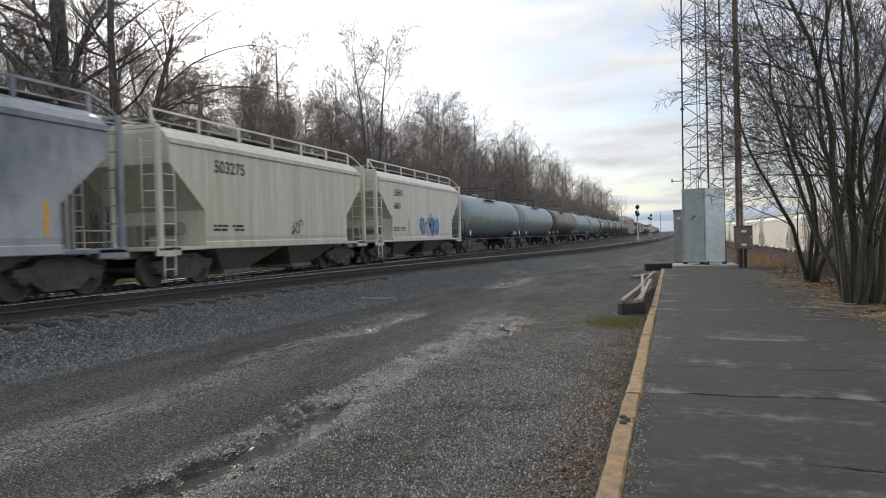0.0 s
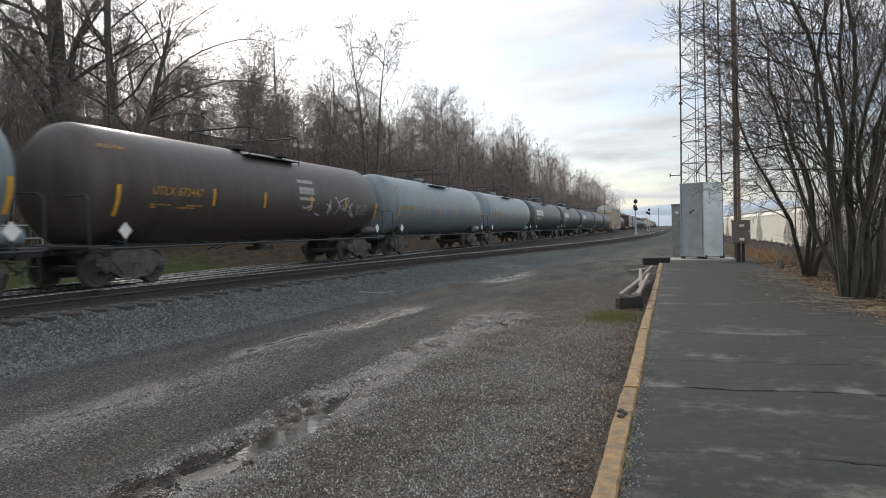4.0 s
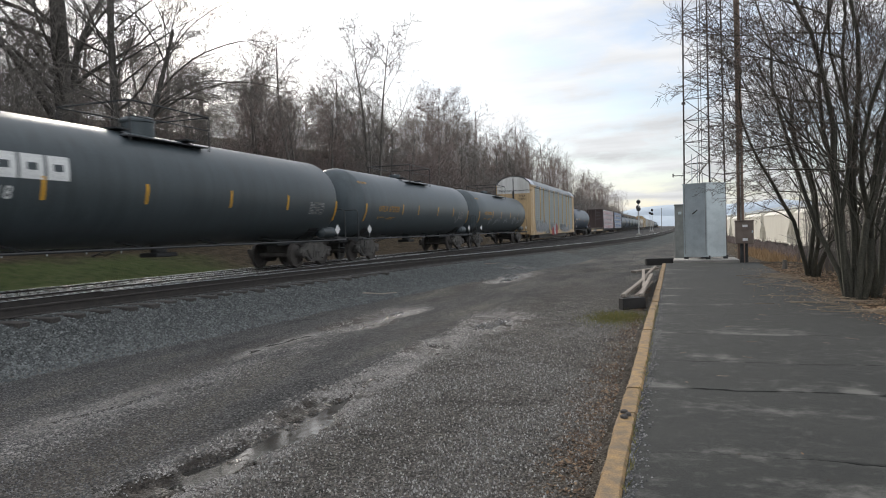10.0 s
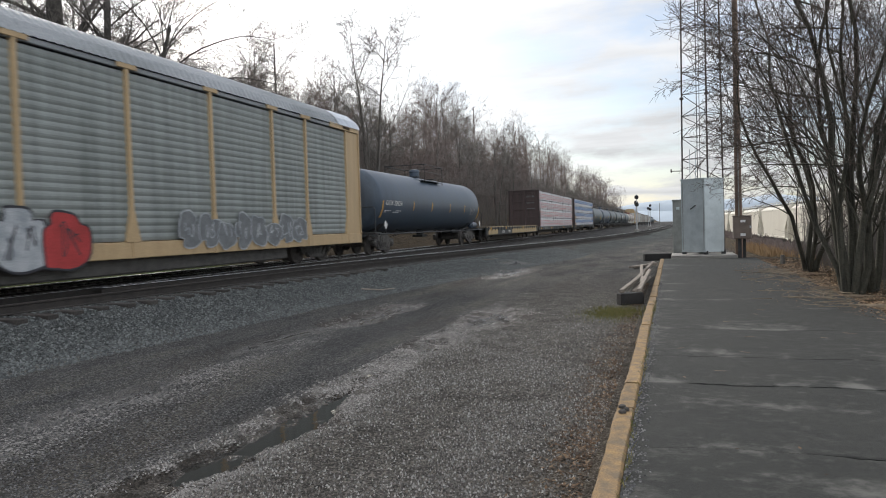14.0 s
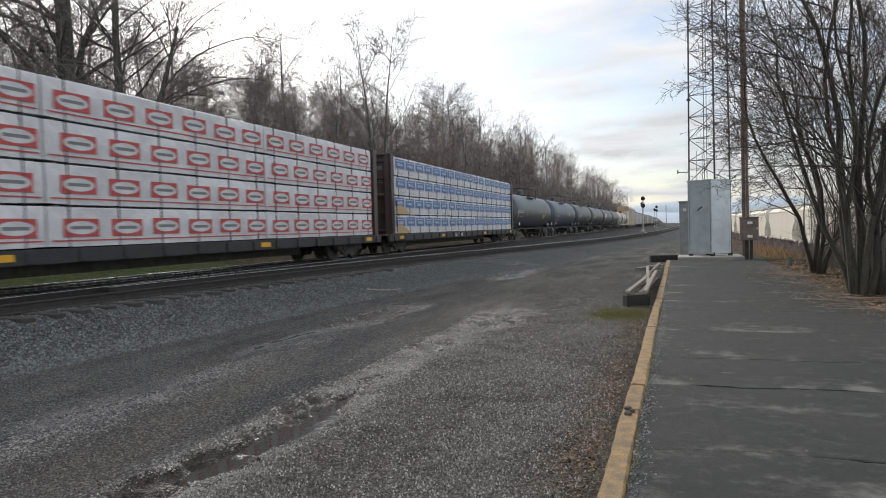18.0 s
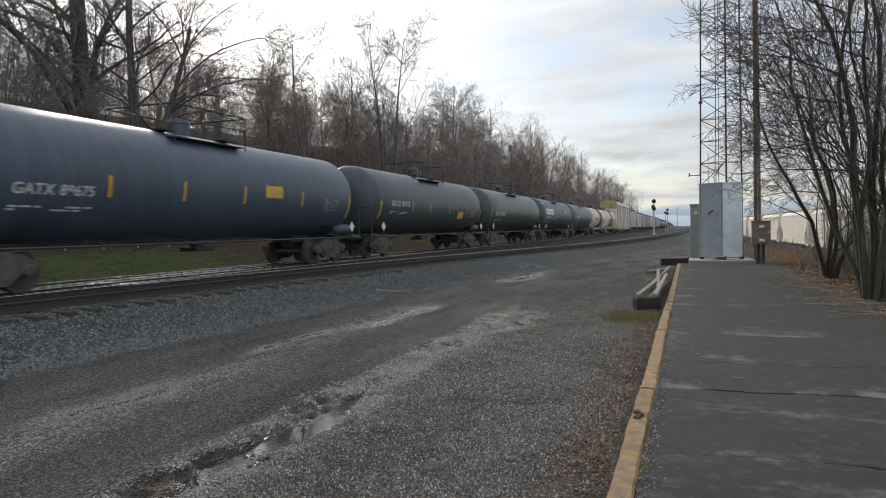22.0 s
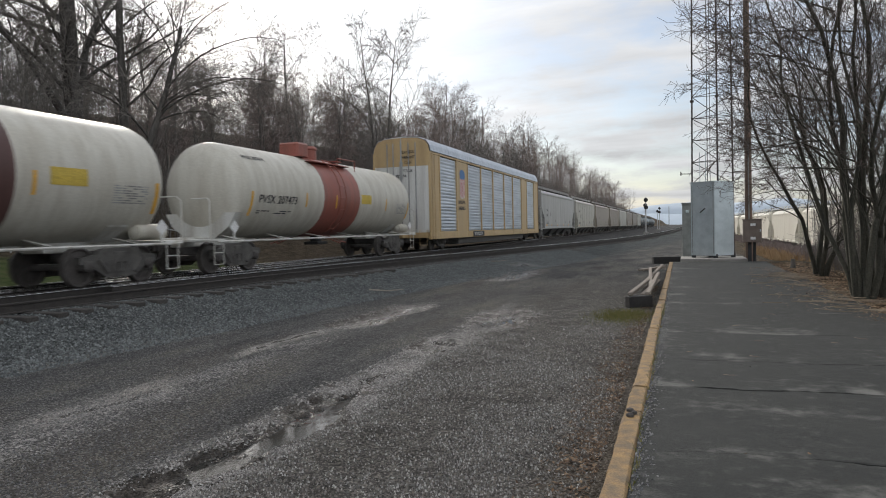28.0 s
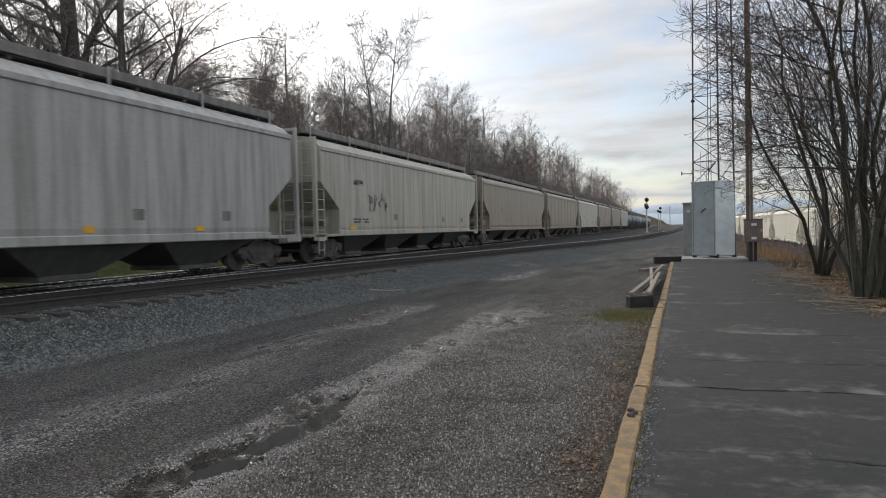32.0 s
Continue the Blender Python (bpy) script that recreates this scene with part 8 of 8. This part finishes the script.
        for _ in range(3):
            f = rng.uniform(0.3, 0.8)
            q = (x + dx * f * f, yy + dy * f * f, z + h_ * f)
            e = (q[0] + rng.uniform(-0.9, 0.9), q[1] + rng.uniform(-0.9, 0.9), q[2] + rng.uniform(0.2, 1.1))
            g.tube([q, e], r * 0.6, 3, r * 0.3)
    for i in range(3000):
        yy = -8 + 190 * rng.random() ** 1.3
        x = -29 - 18 * rng.random()
        z = float(height(x, yy)) - 0.1
        h_ = rng.uniform(4.0, 7.5)
        dx, dy = rng.uniform(-0.8, 0.8), rng.uniform(-0.8, 0.8)
        r = rng.uniform(0.016, 0.035)
        g.tube([(x, yy, z), (x + dx * 0.4, yy + dy * 0.4, z + h_ * 0.6), (x + dx, yy + dy, z + h_)], r, 3, r * 0.5)
        for _ in range(6):
            f = rng.uniform(0.25, 0.95)
            q = (x + dx * f * f, yy + dy * f * f, z + h_ * f)
            e = (q[0] + rng.uniform(-1.1, 1.1), q[1] + rng.uniform(-1.1, 1.1), q[2] + rng.uniform(0.3, 1.3))
            g.tube([q, e], r * 0.6, 3, r * 0.3)
    for i in range(2600):
        yy = 125 + 280 * rng.random() ** 1.2
        x = -23.5 - 16 * rng.random()
        z = float(height(x, yy)) - 0.1
        h_ = rng.uniform(3.0, 9.5)
        r = rng.uniform(0.03, 0.06)
        dx, dy = rng.uniform(-1.0, 1.0), rng.uniform(-1.0, 1.0)
        g.tube([(x, yy, z), (x + dx, yy + dy, z + h_)], r, 3, r * 0.4)
        for _ in range(7):
            f = rng.uniform(0.1, 0.9)
            q = (x + dx * f, yy + dy * f, z + h_ * f)
            g.tube([q, (q[0] + rng.uniform(-1.6, 1.6), q[1] + rng.uniform(-1.6, 1.6), q[2] + rng.uniform(0.3, 1.6))], r * 0.7, 3, r * 0.3)
    tagged(part("undergrowth", g, M_TWIG, tidy=False), "tangled leafless undergrowth on the bank", "undergrowth", kind="stuff")


make_woods()

BUSH = {"levels": 4, "segs": (10, 7, 4, 3, 2), "tip": 0.0035, "least": 0.0045, "count": (10, 7, 4, 3), "pull": (-0.4, -0.2, 0.3), "start": (0.16, 0.2, 0.15, 0.15), "angle": ((16, 45), (22, 55), (25, 65), (25, 70)), "ratio": ((0.3, 0.5), (0.34, 0.55), (0.35, 0.6), (0.4, 0.7)), "thin": (0.34, 0.42, 0.5, 0.6), "wander": (0.21, 0.19, 0.16, 0.15, 0.16), "lift": (0.01, 0.03, 0.04, 0.03, 0.02)}


def make_near_trees():
    for x, y, h_, r, stems, seed, sp, ln, reach in ((3.9, 22.3, 7.6, 0.08, 4, 33, 0.3, (-0.02, 0), 7), (3.55, 15.9, 9.8, 0.075, 7, 36, 0.26, (0.0, 0), 10), (4.0, 16.4, 9.5, 0.08, 4, 39, 0.3, (0.03, 0), 0), (4.75, 16.9, 6.5, 0.045, 4, 51, 0.35, (0.02, 0), 0), (5.8, 19.5, 7.5, 0.06, 3, 44, 0.35, (0.05, 0), 0), (6.8, 24.0, 8.0, 0.09, 3, 47, 0.5, (0, 0), 0)):
        t = tree_master("tree", "many-stemmed bare tree beside the platform", h_, r, seed, BUSH, stems, ln, M_BARKGREEN, M_DARKTWIG, sp, reach)
        t.matrix_basis = pose(x, y, float(height(x, y)))
    # thicket of thin stems and brambles beside the platform
    rng = random.Random(19)
    g = Geo()
    for i in range(1300):
        y = rng.uniform(13.5, 30)
        x = 4.25 + 4.2 * rng.random() ** 0.9 + 0.03 * (y - 16)
        z = float(height(x, y)) - 0.1
        h_ = rng.uniform(0.8, 2.6) + 2.2 * rng.random() ** 4
        dx, dy = rng.uniform(-0.6, 0.6), rng.uniform(-0.6, 0.6)
        r = rng.uniform(0.006, 0.017)
        g.tube([(x, y, z), (x + dx * 0.3, y + dy * 0.3, z + h_ * 0.6), (x + dx, y + dy, z + h_)], r, 3, r * 0.5)
        for _ in range(5):
            f = rng.uniform(0.25, 0.95)
            q = (x + dx * f * f, y + dy * f * f, z + h_ * f)
            g.tube([q, (q[0] + rng.uniform(-0.6, 0.6), q[1] + rng.uniform(-0.6, 0.6), q[2] + rng.uniform(-0.15, 0.6))], r * 0.5, 3, r * 0.25)
    tagged(part("thicket", g, M_TWIG, tidy=False), "dense leafless brambles and shoots beside the platform", "thicket", kind="stuff")
    # brown brush on the slope above the yard
    rng = random.Random(29)
    g = Geo()
    for i in range(1500):
        y = 33 + 60 * rng.random() ** 1.3
        x = 4.6 + 2.6 * rng.random() + 0.01 * y
        z = float(height(x, y)) - 0.05
        h_ = rng.uniform(0.3, 0.75) + (0.35 if x > 6 else 0.0)
        for _ in range(4):
            dx, dy = rng.uniform(-0.35, 0.35), rng.uniform(-0.35, 0.35)
            g.tube([(x, y, z), (x + dx, y + dy, z + h_ * rng.uniform(0.6, 1.1))], 0.014, 3, 0.006)
    tagged(part("brown_brush", g, M_TWIGWARM, tidy=False), "low reddish-brown brush on the slope above the yard", "brush", kind="stuff")
    # dry grass beyond the platform
    rng = random.Random(9)
    g = Geo()
    for i in range(2500):
        x, y = rng.uniform(3.8, 6.6), rng.uniform(31, 46)
        z = float(height(x, y))
        h_ = rng.uniform(0.12, 0.42)
        dx, dy = rng.uniform(-0.25, 0.25), rng.uniform(-0.25, 0.25)
        w = 0.012
        g.add([(x - w, y, z), (x + w, y, z), (x + dx, y + dy, z + h_)], [(0, 1, 2)])
    tagged(part("dry_grass", g, M_DRYGRASS, tidy=False), "tall dry straw-coloured grass beyond the platform", "grass", kind="stuff")
    g = Geo()
    for i in range(2600):
        x, y = rng.gauss(-1.0, 0.28), rng.gauss(13.1, 0.5)
        z = float(height(x, y))
        h_ = rng.uniform(0.02, 0.07)
        dx, dy = rng.uniform(-0.04, 0.04), rng.uniform(-0.04, 0.04)
        g.add([(x - 0.004, y, z), (x + 0.004, y, z), (x + dx, y + dy, z + h_)], [(0, 1, 2)])
    for i in range(260):
        y = rng.uniform(3.5, 14)
        x = -0.3 + rng.uniform(-0.015, 0.03)
        h_ = rng.uniform(0.02, 0.08)
        g.add([(x - 0.004, y, 0.0), (x + 0.004, y, 0.0), (x + rng.uniform(-0.05, 0.05), y + rng.uniform(-0.05, 0.05), h_)], [(0, 1, 2)])
    tagged(part("grass_tufts", g, M_GRASS, tidy=False), "sparse yellow-green grass at the platform edge", "grass", kind="stuff")


M_DRYGRASS = island_mat("dry_grass", ((0.26, 0.17, 0.09), (0.36, 0.25, 0.14), (0.3, 0.19, 0.1)))
M_GRASS = island_mat("winter_grass", ((0.09, 0.1, 0.03), (0.16, 0.15, 0.05), (0.22, 0.19, 0.08)))
make_near_trees()


# ---- what moves ----
def motions():
    for ob, s, x, z in MOVERS:
        walk(ob, [(0.0, pose(x, s, z)), (32.0, pose(x, s - SPEED * 32.0, z))])
    # all wheelsets roll alike and share one set of keys
    first = WHEELSETS[0]
    rows = []
    for k in range(0, 961):
        t = k / 30
        rows.append((t, Matrix.Rotation(SPEED * t / WR, 4, "X")))
    walk(first, rows)
    keys = first.animation_data
    for w in WHEELSETS[1:]:
        if w.parent.parent in STILL:
            continue
        w.rotation_mode = "QUATERNION"
        own = w.animation_data_create()
        own.action = keys.action
        own.action_slot = keys.action_slot


STILL = [o for o in scene.objects if o.get("group") == "parked hopper cars"]
motions()
